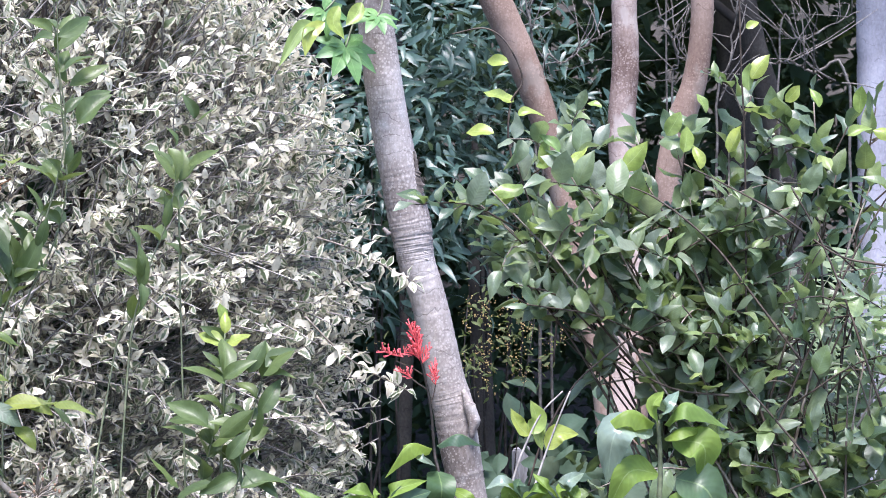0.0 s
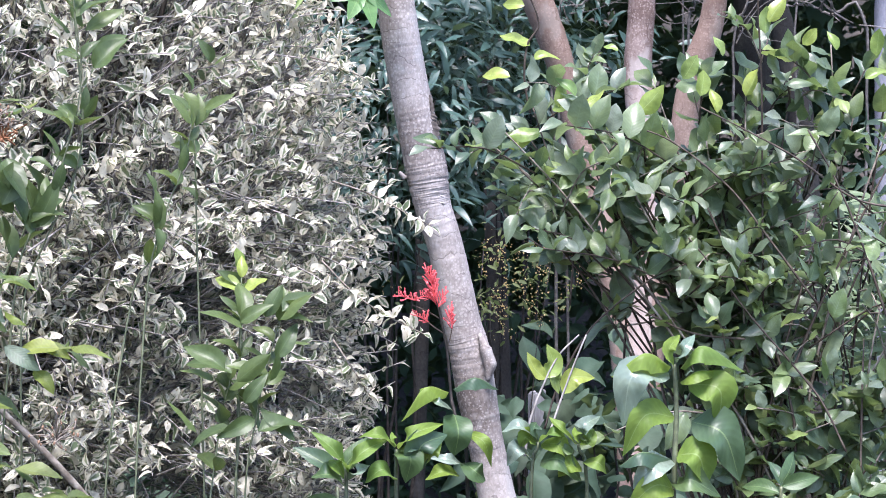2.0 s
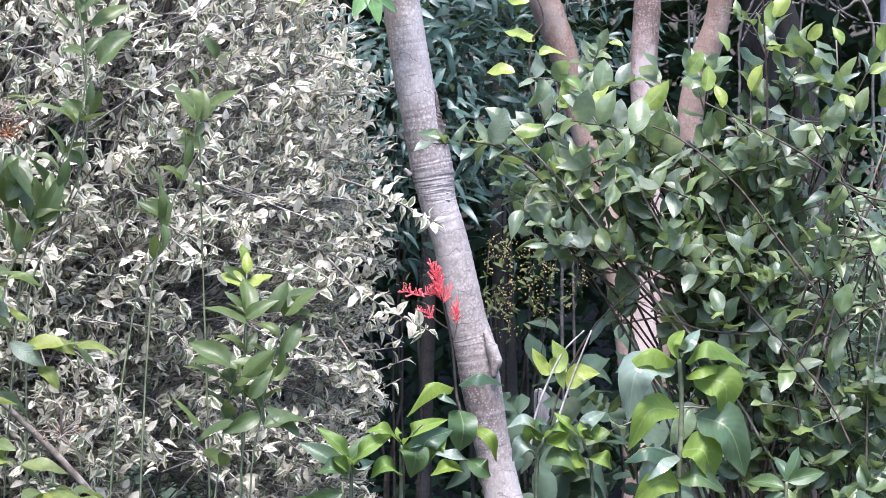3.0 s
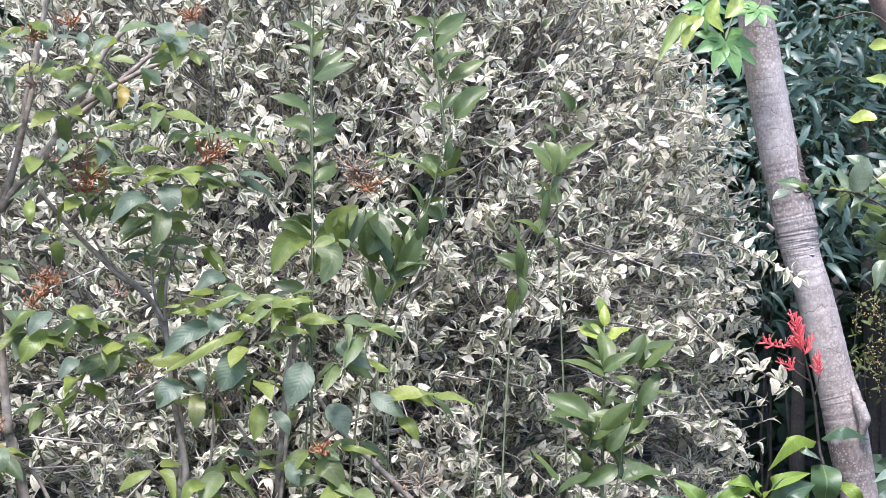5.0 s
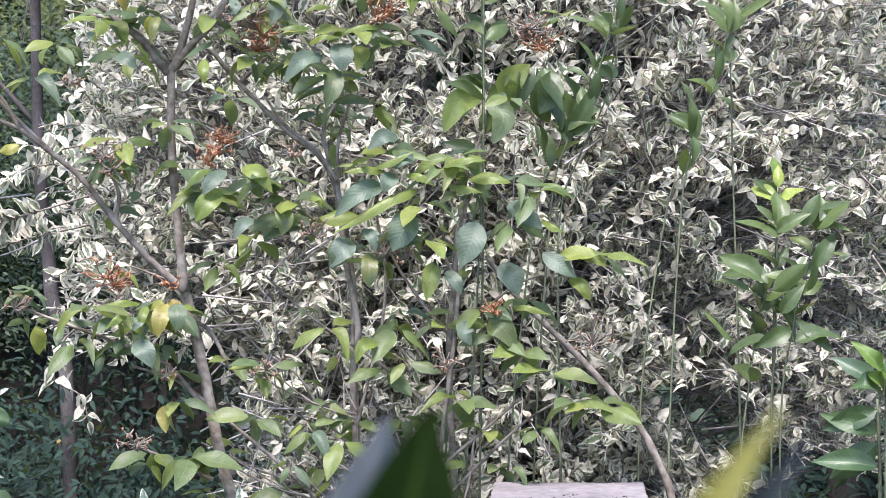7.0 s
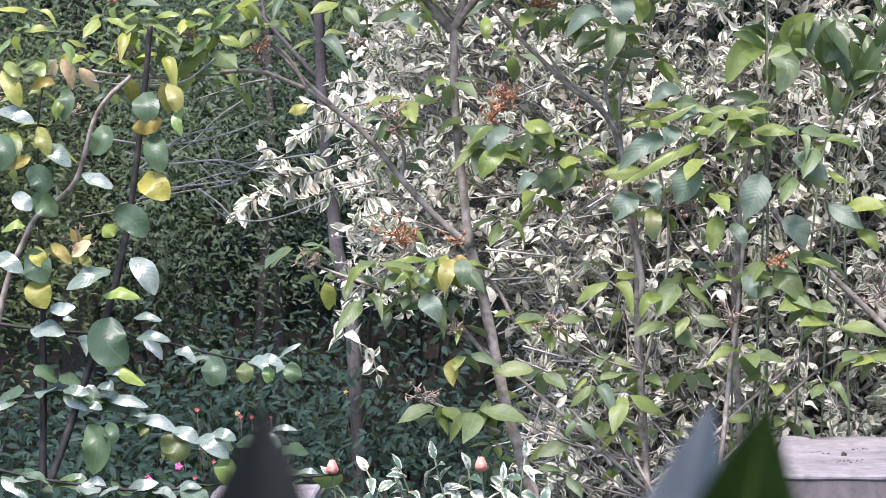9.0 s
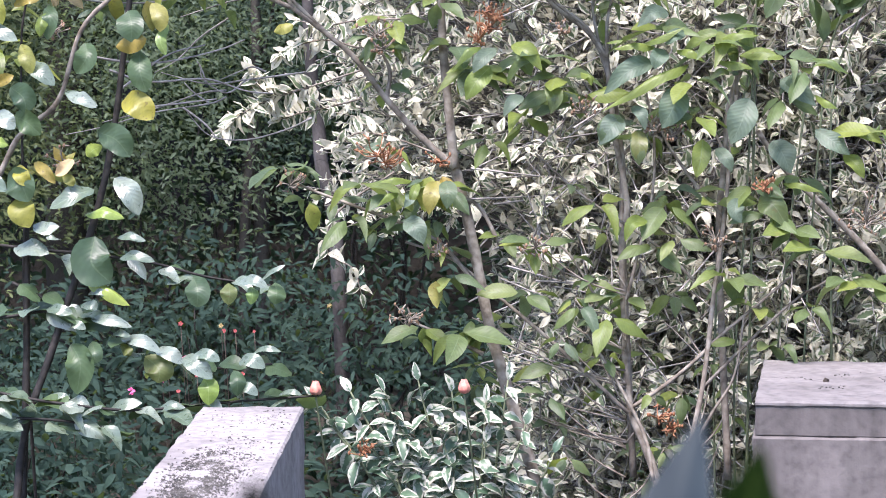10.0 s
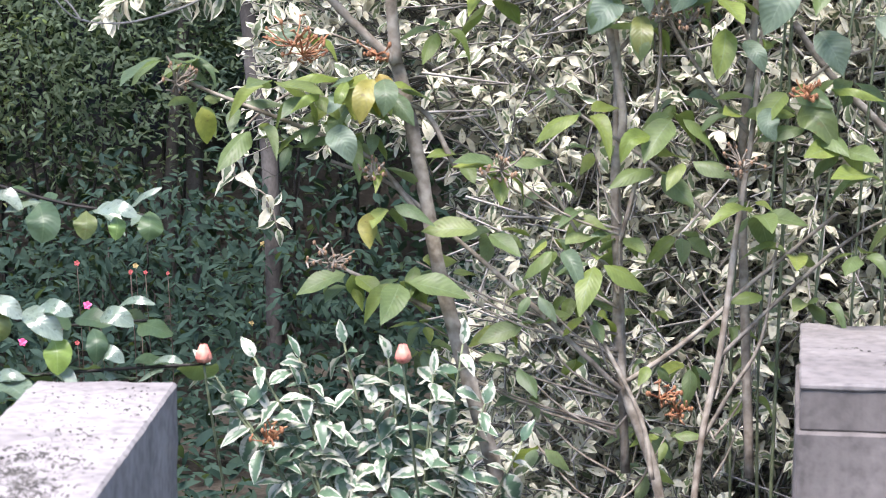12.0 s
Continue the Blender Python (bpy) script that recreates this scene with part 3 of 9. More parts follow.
# ---- the woods behind: trunks, dark foliage, and unseen crowns added to keep it dark ----
def leaf_cloud(n, centre, radii, size, shell=0.0, droop=-0.3, shapes=None, clump=0.0, nclump=60):
    c, r = np.array(centre), np.array(radii)
    hubs = None
    if clump:
        hubs = []
        while len(hubs) < nclump:
            q = rng.uniform(-1, 1, 3)
            d = np.linalg.norm(q)
            if shell <= d <= 1:
                hubs.append(q)
    out = []
    while len(out) < n:
        if hubs:
            q = hubs[rng.integers(len(hubs))] + rng.standard_normal(3) * clump
        else:
            q = rng.uniform(-1, 1, 3)
            if not shell <= np.linalg.norm(q) <= 1:
                continue
        way = Vector((q[0] + rng.normal() * 0.8, q[1] * 0.5 - 0.3 + rng.normal() * 0.8, droop + rng.normal() * 0.6))
        out.append(leaf_pose(c + q * r, way, rand_dir() * 0.6 + Vector((0, -0.5, 0.8)), size * rng.uniform(0.6, 1.3)))
    return out


WOOD_SHAPES = [leaf_shape(0.38, 1.0, 0.3, 0.3, 3), leaf_shape(0.5, 0.9, 0.2, 0.15, 3)]
LANCE_SHAPES = [leaf_shape(0.22, 1.0, 0.3, 0.35, 5, bend=0.1, twist=0.4), leaf_shape(0.26, 1.0, 0.2, 0.2, 5, bend=-0.12, twist=-0.3), leaf_shape(0.2, 1.0, 0.4, 0.5, 5, bend=0.05, twist=0.6)]


def wood_tree(base, top, r, crown, n, label, material=M_DARKTRUNK, leaf=M_WOOD_LEAF, size=0.2, shapes=WOOD_SHAPES, name="tree", clump=0.16):
    """A tree of the wood: trunk, limbs and a loose crown. crown: list of (centre, radii)."""
    t = thing(name, label, "tree", "trees of the wood", at=base)
    b, e = np.array(base, dtype=float), np.array(top, dtype=float)
    b = b - np.array([0, 0, 0.15])
    mid = (b + e) / 2 + rng.normal(0, 0.08, 3)
    part("trunk", mesh_of("trunk", *tube([b, mid, e], r, r * 0.6, 10, 8, 0.04), material), t)
    for c, rad in crown:
        c = np.array(c, dtype=float)
        part("limb", mesh_of("limb", *tube([mid * 0.3 + e * 0.7, (c + e) / 2 + rng.normal(0, 0.12, 3), c], r * 0.45, r * 0.15, 6, 5, 0.05), material), t)
        poses = leaf_cloud(n, c, rad, size, 0.0, -0.35, None, clump, 50)
        v, f, uv = scatter(shapes, poses)
        tagged(part("crown", mesh_of("crown", v, f, leaf, uv), t), kind="stuff")
    return t


# crowns sit above the view, added to block the sun
WOODS = [
    # base, top, trunk radius, crown centre, crown radii
    ((-3.6, 11.4, 0), (-3.4, 11.6, 5.4), 0.13, (-3.4, 11.6, 5.2), (1.8, 1.3, 1.5)),
    ((-1.3, 11.6, 0), (-1.2, 11.8, 5.6), 0.12, (-1.2, 11.8, 5.4), (1.8, 1.3, 1.5)),
    ((0.9, 10.3, 0), (1.0, 10.4, 5.0), 0.14, (1.0, 10.0, 4.9), (1.9, 1.6, 1.6)),
    ((3.2, 10.0, 0), (3.1, 10.2, 4.8), 0.12, (3.1, 9.6, 4.8), (1.9, 1.6, 1.5)),
    ((5.2, 9.2, 0), (5.3, 9.4, 4.8), 0.13, (5.3, 9.2, 4.8), (1.9, 1.6, 1.5)),
    ((7.4, 8.4, 0), (7.4, 8.6, 4.8), 0.13, (7.3, 8.4, 4.8), (1.9, 1.6, 1.5)),
    ((5.6, 7.0, 0), (5.6, 7.1, 4.8), 0.09, (4.8, 7.6, 4.9), (1.6, 1.3, 1.2)),
    ((2.6, 8.2, 0), (2.5, 8.4, 4.6), 0.07, (2.4, 8.4, 4.7), (1.5, 1.2, 1.1)),
]
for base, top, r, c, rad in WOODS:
    wood_tree((base[0], base[1], ground_height(base[0], base[1])), top, r, [(c, rad)], 1500, "dark woodland tree with a dense unseen crown that shades the wood", size=0.24)


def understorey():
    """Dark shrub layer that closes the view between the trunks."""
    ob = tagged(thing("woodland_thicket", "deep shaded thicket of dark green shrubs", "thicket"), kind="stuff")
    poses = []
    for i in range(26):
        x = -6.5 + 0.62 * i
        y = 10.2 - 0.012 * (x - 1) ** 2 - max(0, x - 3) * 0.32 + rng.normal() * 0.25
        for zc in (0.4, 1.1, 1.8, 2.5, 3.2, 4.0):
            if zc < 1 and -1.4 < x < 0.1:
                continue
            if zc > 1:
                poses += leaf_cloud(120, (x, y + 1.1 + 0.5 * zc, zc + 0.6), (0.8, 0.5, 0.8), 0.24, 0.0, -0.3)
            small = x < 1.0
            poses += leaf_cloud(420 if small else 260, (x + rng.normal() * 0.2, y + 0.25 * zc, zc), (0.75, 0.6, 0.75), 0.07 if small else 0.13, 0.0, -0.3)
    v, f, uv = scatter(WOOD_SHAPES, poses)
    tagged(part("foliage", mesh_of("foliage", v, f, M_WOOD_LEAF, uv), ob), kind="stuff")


understorey()

# ---- large trunks ----
def big_trunk(name, label, points, radii, material, category="tree", sides=20, knots=0.012, steps=14, wrinkles=(), limbs=0):
    t = thing(name, label, category, at=(points[0][0], points[0][1], 0))
    part("trunk", mesh_of("trunk", *tube(points, 0, 0, sides, steps, knots, 0, radii, True, wrinkles), material), t)
    for k in range(limbs):
        a = Vector(points[-1 - k])
        e = a + Vector((rng.normal() * 0.5, 0.3, 0.7 + 0.3 * k))
        part("limb", mesh_of("limb", *tube([a, a.lerp(e, 0.5) + Vector((0, 0, -0.08)), e], radii[-1] * 0.5, radii[-1] * 0.2, 7, 5, 0.06), material), t)
    return t


grey_tree = big_trunk("leaning_tree", "leaning grey-barked tree with ring scars and a knotty waist",
                      [(2.45, 5.5, -0.1), (2.4, 5.52, 0.5), (2.313, 5.54, 0.971), (2.289, 5.54, 1.077), (2.262, 5.54, 1.218), (2.24, 5.54, 1.34), (2.217, 5.54, 1.423), (2.168, 5.54, 1.634), (2.13, 5.54, 1.75), (2.119, 5.54, 1.799), (2.107, 5.54, 1.866), (2.082, 5.54, 1.976), (2.053, 5.54, 2.113), (2.028, 5.54, 2.249), (2.008, 5.54, 2.388), (1.984, 5.53, 2.525), (1.94, 5.51, 2.8), (1.86, 5.45, 3.2)],
                      [0.085, 0.068, 0.053, 0.054, 0.0594, 0.0605, 0.0558, 0.0525, 0.0535, 0.0563, 0.0625, 0.0585, 0.0565, 0.056, 0.0535, 0.05, 0.047, 0.042], M_TRUNK, "tree", 28, 0.006, 30, [(0.485, 0.58, 0.045), (0.26, 0.33, 0.02)])
def bark_patch(points, widths, material, name, label, parent):
    """A thin ragged plate that follows the bark."""
    line = smooth_line(points, 8)
    wide = np.interp(np.linspace(0, 1, len(line)), np.linspace(0, 1, len(widths)), widths)
    verts, faces = [], []
    for i, (q, w) in enumerate(zip(line, wide)):
        a, b = w * (1 + 0.35 * rng.normal()), w * (1 + 0.35 * rng.normal())
        for x, d in ((-a, 0.006), (-a * 0.6, -0.001 + 0.001 * rng.normal()), (b * 0.6, 0.001 * rng.normal()), (b, 0.012)):
            verts.append((q[0] + x, q[1] + d, q[2] + 0.002 * rng.normal()))
    for i in range(len(line) - 1):
        for k in range(3):
            faces.append((i * 4 + k, i * 4 + k + 1, i * 4 + k + 5, i * 4 + k + 4))
    part(name, mesh_of(name, verts, faces, material, None, False), parent, label)


bark_patch([(2.104, 5.492, 2.082), (2.108, 5.491, 2.031), (2.115, 5.488, 1.981), (2.118, 5.486, 1.932), (2.118, 5.484, 1.885)], [0.004, 0.011, 0.013, 0.015, 0.006], M_SCAR, "bark_scar", "dark ragged scar in the bark", grey_tree)
part("burl", mesh_of("burl", *tube([(2.249, 5.478, 1.386), (2.266, 5.468, 1.336), (2.275, 5.463, 1.295), (2.269, 5.463, 1.246)], 0, 0, 10, 5, 0.04, 0.001, [0.006, 0.018, 0.02, 0.006]), M_TRUNK), grey_tree, "knobbly burl on the bark")
fold_a, fold_b = Vector((2.075, 5.506, 1.83)), Vector((2.16, 5.492, 1.806))
for k in range(13):
    up = (k - 6) * 0.0085
    a = fold_a.lerp(fold_b, rng.uniform(0.0, 0.35)) + Vector((0, 0, up + rng.normal() * 0.004))
    b = fold_a.lerp(fold_b, rng.uniform(0.65, 1.0)) + Vector((0, 0, up + rng.normal() * 0.004))
    part("bark_fold", mesh_of("bark_fold", *tube([a + Vector((0, 0.012, 0)), a.lerp(b, 0.3) + Vector((0, -0.006, -0.004)), a.lerp(b, 0.7) + Vector((0, -0.006, -0.003)), b + Vector((0, 0.012, 0))], 0, 0, 7, 8, 0.12, 0.0008, [0.001, 0.0032, 0.0032, 0.001]), M_TRUNK), grey_tree, "wrinkled fold of bark")
part("branch_stub", mesh_of("branch_stub", *tube([(2.040, 5.533, 1.838), (2.029, 5.536, 1.850), (2.022, 5.539, 1.857)], 0.009, 0.005, 7, 3, 0.05), M_TRUNK), grey_tree)
pink_tree = thing("smooth_barked_tree", "three-stemmed tree with smooth pinkish brown peeling bark", "tree", at=(3.261, 6.472, -0.266))
part("trunk", mesh_of("trunk", *tube([(3.244, 6.481, -0.266), (3.323, 6.612, 0.504), (3.354, 6.653, 0.947), (3.367, 6.667, 1.234), (3.382, 6.668, 1.523), (3.393, 6.659, 1.793), (3.378, 6.654, 2.041), (3.348, 6.649, 2.279), (3.349, 6.616, 2.535), (3.331, 6.589, 2.759), (3.319, 6.539, 3.039), (3.285, 6.423, 3.544)], 0, 0, 18, 10, 0.012, 0, [0.1, 0.085, 0.076, 0.073, 0.068, 0.062, 0.056, 0.052, 0.05, 0.046, 0.044, 0.04]), M_PALEPINK), pink_tree)
part("left_stem", mesh_of("left_stem", *tube([(3.335, 6.635, 0.704), (3.327, 6.685, 1.193), (3.27, 6.73, 1.6), (3.205, 6.76, 1.9), (3.141, 6.77, 2.148), (3.083, 6.77, 2.354), (2.998, 6.77, 2.559), (2.898, 6.77, 2.761), (2.80, 6.77, 2.96), (2.66, 6.73, 3.36)], 0, 0, 18, 10, 0.01, 0, [0.07, 0.06, 0.05, 0.047, 0.047, 0.052, 0.058, 0.057, 0.05, 0.04]), M_PINKTRUNK), pink_tree)
part("right_stem", mesh_of("right_stem", *tube([(3.366, 6.657, 1.070), (3.406, 6.655, 1.440), (3.461, 6.626, 1.751), (3.499, 6.598, 1.958), (3.508, 6.579, 2.144), (3.538, 6.546, 2.318), (3.573, 6.511, 2.450), (3.586, 6.480, 2.613), (3.580, 6.456, 2.774), (3.548, 6.429, 2.994), (3.486, 6.375, 3.347)], 0, 0, 18, 10, 0.01, 0, [0.07, 0.06, 0.05, 0.045, 0.05, 0.052, 0.046, 0.042, 0.042, 0.04, 0.035]), M_PINKTRUNK), pink_tree)
big_trunk("pale_tree", "straight tree with pale bluish grey bark", [(4.570, 6.845, -0.476), (4.692, 7.026, 0.831), (4.707, 7.050, 1.863), (4.675, 7.009, 2.553), (4.635, 6.953, 3.027), (4.541, 6.820, 3.770)], [0.09, 0.085, 0.075, 0.07, 0.068, 0.06], M_PALETRUNK)
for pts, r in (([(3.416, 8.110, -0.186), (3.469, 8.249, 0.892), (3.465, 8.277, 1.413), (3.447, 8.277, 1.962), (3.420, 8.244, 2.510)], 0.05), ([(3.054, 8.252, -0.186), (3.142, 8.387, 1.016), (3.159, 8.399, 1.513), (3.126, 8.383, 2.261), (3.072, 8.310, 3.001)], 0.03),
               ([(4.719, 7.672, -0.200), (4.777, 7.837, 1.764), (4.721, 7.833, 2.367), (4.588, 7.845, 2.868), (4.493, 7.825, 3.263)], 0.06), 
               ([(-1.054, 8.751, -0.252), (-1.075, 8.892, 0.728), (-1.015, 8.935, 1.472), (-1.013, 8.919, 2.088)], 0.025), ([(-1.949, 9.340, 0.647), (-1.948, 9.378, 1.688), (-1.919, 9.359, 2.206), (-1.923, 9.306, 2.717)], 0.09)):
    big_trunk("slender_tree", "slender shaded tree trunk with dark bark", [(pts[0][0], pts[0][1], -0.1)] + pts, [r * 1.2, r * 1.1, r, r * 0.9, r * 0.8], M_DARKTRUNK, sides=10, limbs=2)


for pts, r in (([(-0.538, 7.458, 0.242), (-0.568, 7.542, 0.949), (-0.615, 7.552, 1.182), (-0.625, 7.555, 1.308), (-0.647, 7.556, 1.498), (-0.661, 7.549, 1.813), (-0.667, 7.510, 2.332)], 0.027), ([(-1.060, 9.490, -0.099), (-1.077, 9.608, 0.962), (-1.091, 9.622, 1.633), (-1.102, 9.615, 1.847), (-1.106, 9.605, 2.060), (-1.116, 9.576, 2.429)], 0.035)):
    big_trunk("slender_tree", "slender tree trunk with mottled grey bark, shade put into its tones", [(pts[0][0], pts[0][1], -0.1)] + pts, [r * 1.2, r * 1.1, r, r, r * 0.95, r * 0.9, r * 0.8, r * 0.7][:len(pts) + 1], M_MIDBARK, sides=10, limbs=2)


# ---- the variegated shrub ----
V_SHAPES = [leaf_shape(0.42, 1.0, 0.5, 0.35, 5, 3, 0.1, bend=0.12, twist=0.5), leaf_shape(0.47, 0.9, 0.25, 0.1, 5, 3, 0.14, bend=-0.1, twist=-0.4), leaf_shape(0.34, 1.0, 0.8, 0.6, 5, 3, 0.08, bend=0.2, twist=0.9),
            leaf_shape(0.46, 1.0, 0.2, -0.25, 5, 3, 0.16, bend=-0.16, twist=0.3), leaf_shape(0.3, 1.1, 0.9, 0.2, 5, 3, 0.1, bend=-0.2, twist=-0.9), leaf_shape(0.52, 0.85, 0.35, 0.5, 5, 3, 0.12, bend=0.05, twist=-0.2), leaf_shape(0.38, 1.0, 0.6, -0.1, 5, 3, 0.18, bend=0.22, twist=0.7)]


def variegated_shrub():
    t = thing("variegated_shrub", "broad dense shrub with small green leaves edged in cream", "shrub", at=(0.85, 6.0, 0))
    stems, poses, front = [], [], []
    centre, rad = np.array([0.82, 6.05, 1.55]), np.array([1.22, 0.85, 1.55])
    for i in range(16):
        a = rng.uniform(-1, 1)
        a *= 0.75
        b0 = np.array([0.85 + 0.3 * a, 6.1 + rng.normal() * 0.12, -0.05])
        e = centre + rad * np.array([a * 0.75, rng.uniform(-0.7, 0.3), rng.uniform(0.1, 0.8)])
        m = (b0 + e) / 2 + np.array([-0.1 * a, 0, 0.1]) + rng.normal(0, 0.08, 3)
        part("stem", mesh_of("stem", *tube([b0, m, e], 0.016, 0.006, 6, 6, 0.05, 0.006), M_DARKSTEM), t)
    twigs = []
    n = 0
    while n < 8000:
        q = rng.uniform(-1, 1, 3)
        d = np.linalg.norm(q * np.array([1, 1, 0.93 if q[2] > 0 else 0.6]))
        if d > 1 or d < 0.45 or q[1] > 0.35:
            continue
        # thin the lower third, so that dark gaps open there
        z = centre[2] + rad[2] * q[2]
        p_x = centre[0] + rad[0] * q[0]
        if z < 1.14 and p_x < 0.05 + 0.15 * rng.uniform():
            continue
        hole = noise.noise(Vector((q[0] * 3.1, q[2] * 4.5, 3.7)))
        if z < 1.55 and p_x > 0.95 and hole > (0.2 if 1.2 < z else 0.26):
            continue
        if hole > 0.45 and rng.uniform() < 0.6:
            continue
        p = centre + rad * q
        out = Vector((q[0] * 0.8, q[1] * 0.7 - 0.35, q[2] * 0.55 + 0.25)).normalized()
        out = (out + rand_dir() * 0.55).normalized()
        ln = rng.uniform(0.09, 0.2)
        tip = Vector(p) + out * ln + Vector((0, 0, -0.02))
        twigs.append(tube([Vector(p) - out * 0.2 + rand_dir() * 0.04, p, tip], 0.0032, 0.0016, 3, 2, cap=False))
        k = rng.integers(6, 10)
        for j in range(k):
            s = j / k
            side = out.cross(rand_dir()).normalized()
            way = out * (0.35 + 0.4 * s) + side * 0.9 + rand_dir() * 0.6 + Vector((0, 0, 0.25))
            m = leaf_pose(Vector(p).lerp(tip, s), way, Vector((0, -0.7, 0.8)) + rand_dir() * 0.95, rng.uniform(0.026, 0.053))
            (front if q[1] < -0.62 and len(front) < 300 and j == 2 else poses).append(m)
        n += 1
    for i in range(1500):
        # the skirt of the crown on the parapet's side
        p = np.array([rng.uniform(0.12, 1.15), rng.uniform(5.2, 5.6), rng.uniform(0.35, 1.75)])
        p[1] += 0.35 * abs(p[0] - 0.5) ** 2
        out = (Vector((0, -0.5, 0.35)) + rand_dir() * 0.8).normalized()
        tip = Vector(p) + out * rng.uniform(0.08, 0.18)
        twigs.append(tube([Vector(p) - out * 0.2 + rand_dir() * 0.04, p, tip], 0.0032, 0.0016, 3, 2, cap=False))
        for j in range(7):
            side = out.cross(rand_dir()).normalized()
            poses.append(leaf_pose(Vector(p).lerp(tip, j / 7), out * 0.4 + side * 0.9 + rand_dir() * 0.6, Vector((0, -0.7, 0.8)) + rand_dir() * 0.8, rng.uniform(0.026, 0.05)))
    add_leaves(t, V_SHAPES, front + poses, M_VARIEGATED, most=len(front))
    v, f = join(twigs)
    tagged(part("twig_mass", mesh_of("twig_mass", v, f, M_GREYTWIG), t), kind="stuff")
    # long side sprays past the crown's outline
    for pts, cnt in (([(-0.227, 4.988, 1.296), (-0.366, 4.974, 1.199), (-0.393, 4.964, 1.103), (-0.331, 4.964, 1.061), (-0.310, 4.959, 0.999)], 5), ([(-0.322, 5.190, 1.544), (-0.436, 5.181, 1.508), (-0.550, 5.170, 1.472), (-0.621, 5.161, 1.437), (-0.671, 5.154, 1.390)], 16), ([(-0.451, 5.180, 1.501), (-0.550, 5.170, 1.487), (-0.585, 5.167, 1.522), (-0.599, 5.165, 1.551)], 9), ([(-0.325, 5.240, 1.601), (-0.411, 5.234, 1.623), (-0.483, 5.228, 1.609), (-0.526, 5.224, 1.587)], 9), ([(-0.325, 5.239, 1.471), (-0.412, 5.233, 1.450), (-0.484, 5.226, 1.435), (-0.527, 5.222, 1.421)], 8), ([(1.737, 5.289, 1.816), (1.826, 5.260, 1.785), (1.915, 5.231, 1.738), (1.995, 5.203, 1.692)], 9),
                     ([(1.710, 5.303, 1.599), (1.798, 5.274, 1.505), (1.886, 5.242, 1.443), (1.973, 5.209, 1.397)], 9), ([(1.739, 5.290, 1.382), (1.796, 5.267, 1.289), (1.832, 5.251, 1.228)], 6), ([(1.700, 5.379, 2.166), (1.775, 5.357, 2.143), (1.851, 5.336, 2.104)], 6),
                     ([(-0.178, 5.196, 1.673), (-0.321, 5.189, 1.672), (-0.407, 5.183, 1.658), (-0.478, 5.177, 1.672)], 7), ([(-0.121, 5.193, 1.328), (-0.236, 5.191, 1.371), (-0.323, 5.187, 1.386), (-0.380, 5.182, 1.357)], 7)):
        part("spray", mesh_of("spray", *tube(pts, 0.003, 0.0015, 5, 5), M_TWIG), t)
        add_leaves(t, V_SHAPES, shoot(pts, int(cnt * 1.5), 0.06, True, 0.25, 0.75, -0.1, (0, -0.6, 0.8), 0.7, 0.2), M_VARIEGATED)
    return t


cream_shrub = variegated_shrub()


# ---- the firebush: bare brown stems, whorled leaves and clusters of orange buds ----
BROAD = [leaf_shape(0.46, 1.0, 0.22, 0.3, 8, 5, 0.05, bend=0.08, twist=0.25), leaf_shape(0.5, 1.0, 0.3, 0.15, 8, 5, 0.06, bend=-0.1, twist=-0.3), leaf_shape(0.4, 1.0, -0.3, 0.55, 8, 5, 0.04, bend=0.12, twist=0.5), leaf_shape(0.44, 1.1, -0.5, 0.4, 8, 5, 0.06, bend=-0.06, twist=-0.5), leaf_shape(0.36, 1.0, 0.6, 0.7, 8, 5, 0.05, bend=0.15, twist=0.2)]
OVAL = [leaf_shape(0.54, 0.9, 0.35, 0.35, 8, 5, 0.08, bend=0.08, twist=0.3), leaf_shape(0.6, 0.85, 0.15, 0.15, 8, 5, 0.1, bend=-0.08, twist=-0.25), leaf_shape(0.46, 1.0, 0.6, 0.5, 8, 5, 0.08, bend=0.14, twist=0.5), leaf_shape(0.54, 0.9, -0.3, -0.2, 8, 5, 0.1, bend=-0.12, twist=0.4), leaf_shape(0.5, 1.0, -0.5, 0.5, 8, 5, 0.07, bend=0.05, twist=-0.6)]
NARROW = [leaf_shape(0.4, 1.0, 0.45, 0.35, 7, 5, 0.05, bend=0.1, twist=0.4), leaf_shape(0.34, 1.0, 0.3, 0.2, 7, 5, 0.05, bend=-0.12, twist=-0.3), leaf_shape(0.46, 0.95, 0.6, 0.5, 7, 5, 0.06, bend=0.06, twist=0.6), leaf_shape(0.42, 0.95, -0.3, 0.3, 7, 5, 0.06, bend=-0.05, twist=-0.5)]
ROUND = [leaf_shape(0.74, 1.0, 0.12, 0.15, 8, 5, 0.05, True, bend=0.05, twist=0.2), leaf_shape(0.66, 1.0, 0.25, 0.3, 8, 5, 0.06, True, bend=-0.08, twist=-0.3), leaf_shape(0.8, 1.0, -0.15, 0.25, 8, 5, 0.06, True, bend=0.03, twist=0.4)]
LONG = [leaf_shape(0.38, 1.0, 0.5, 0.5, 9, 5, 0.06, bend=0.1, twist=0.4), leaf_shape(0.42, 1.0, -0.4, 0.7, 9, 5, 0.07, bend=-0.08, twist=-0.4), leaf_shape(0.38, 1.0, 0.6, 0.35, 9, 5, 0.06, bend=0.06, twist=0.2)]


BUD_MESH = {}


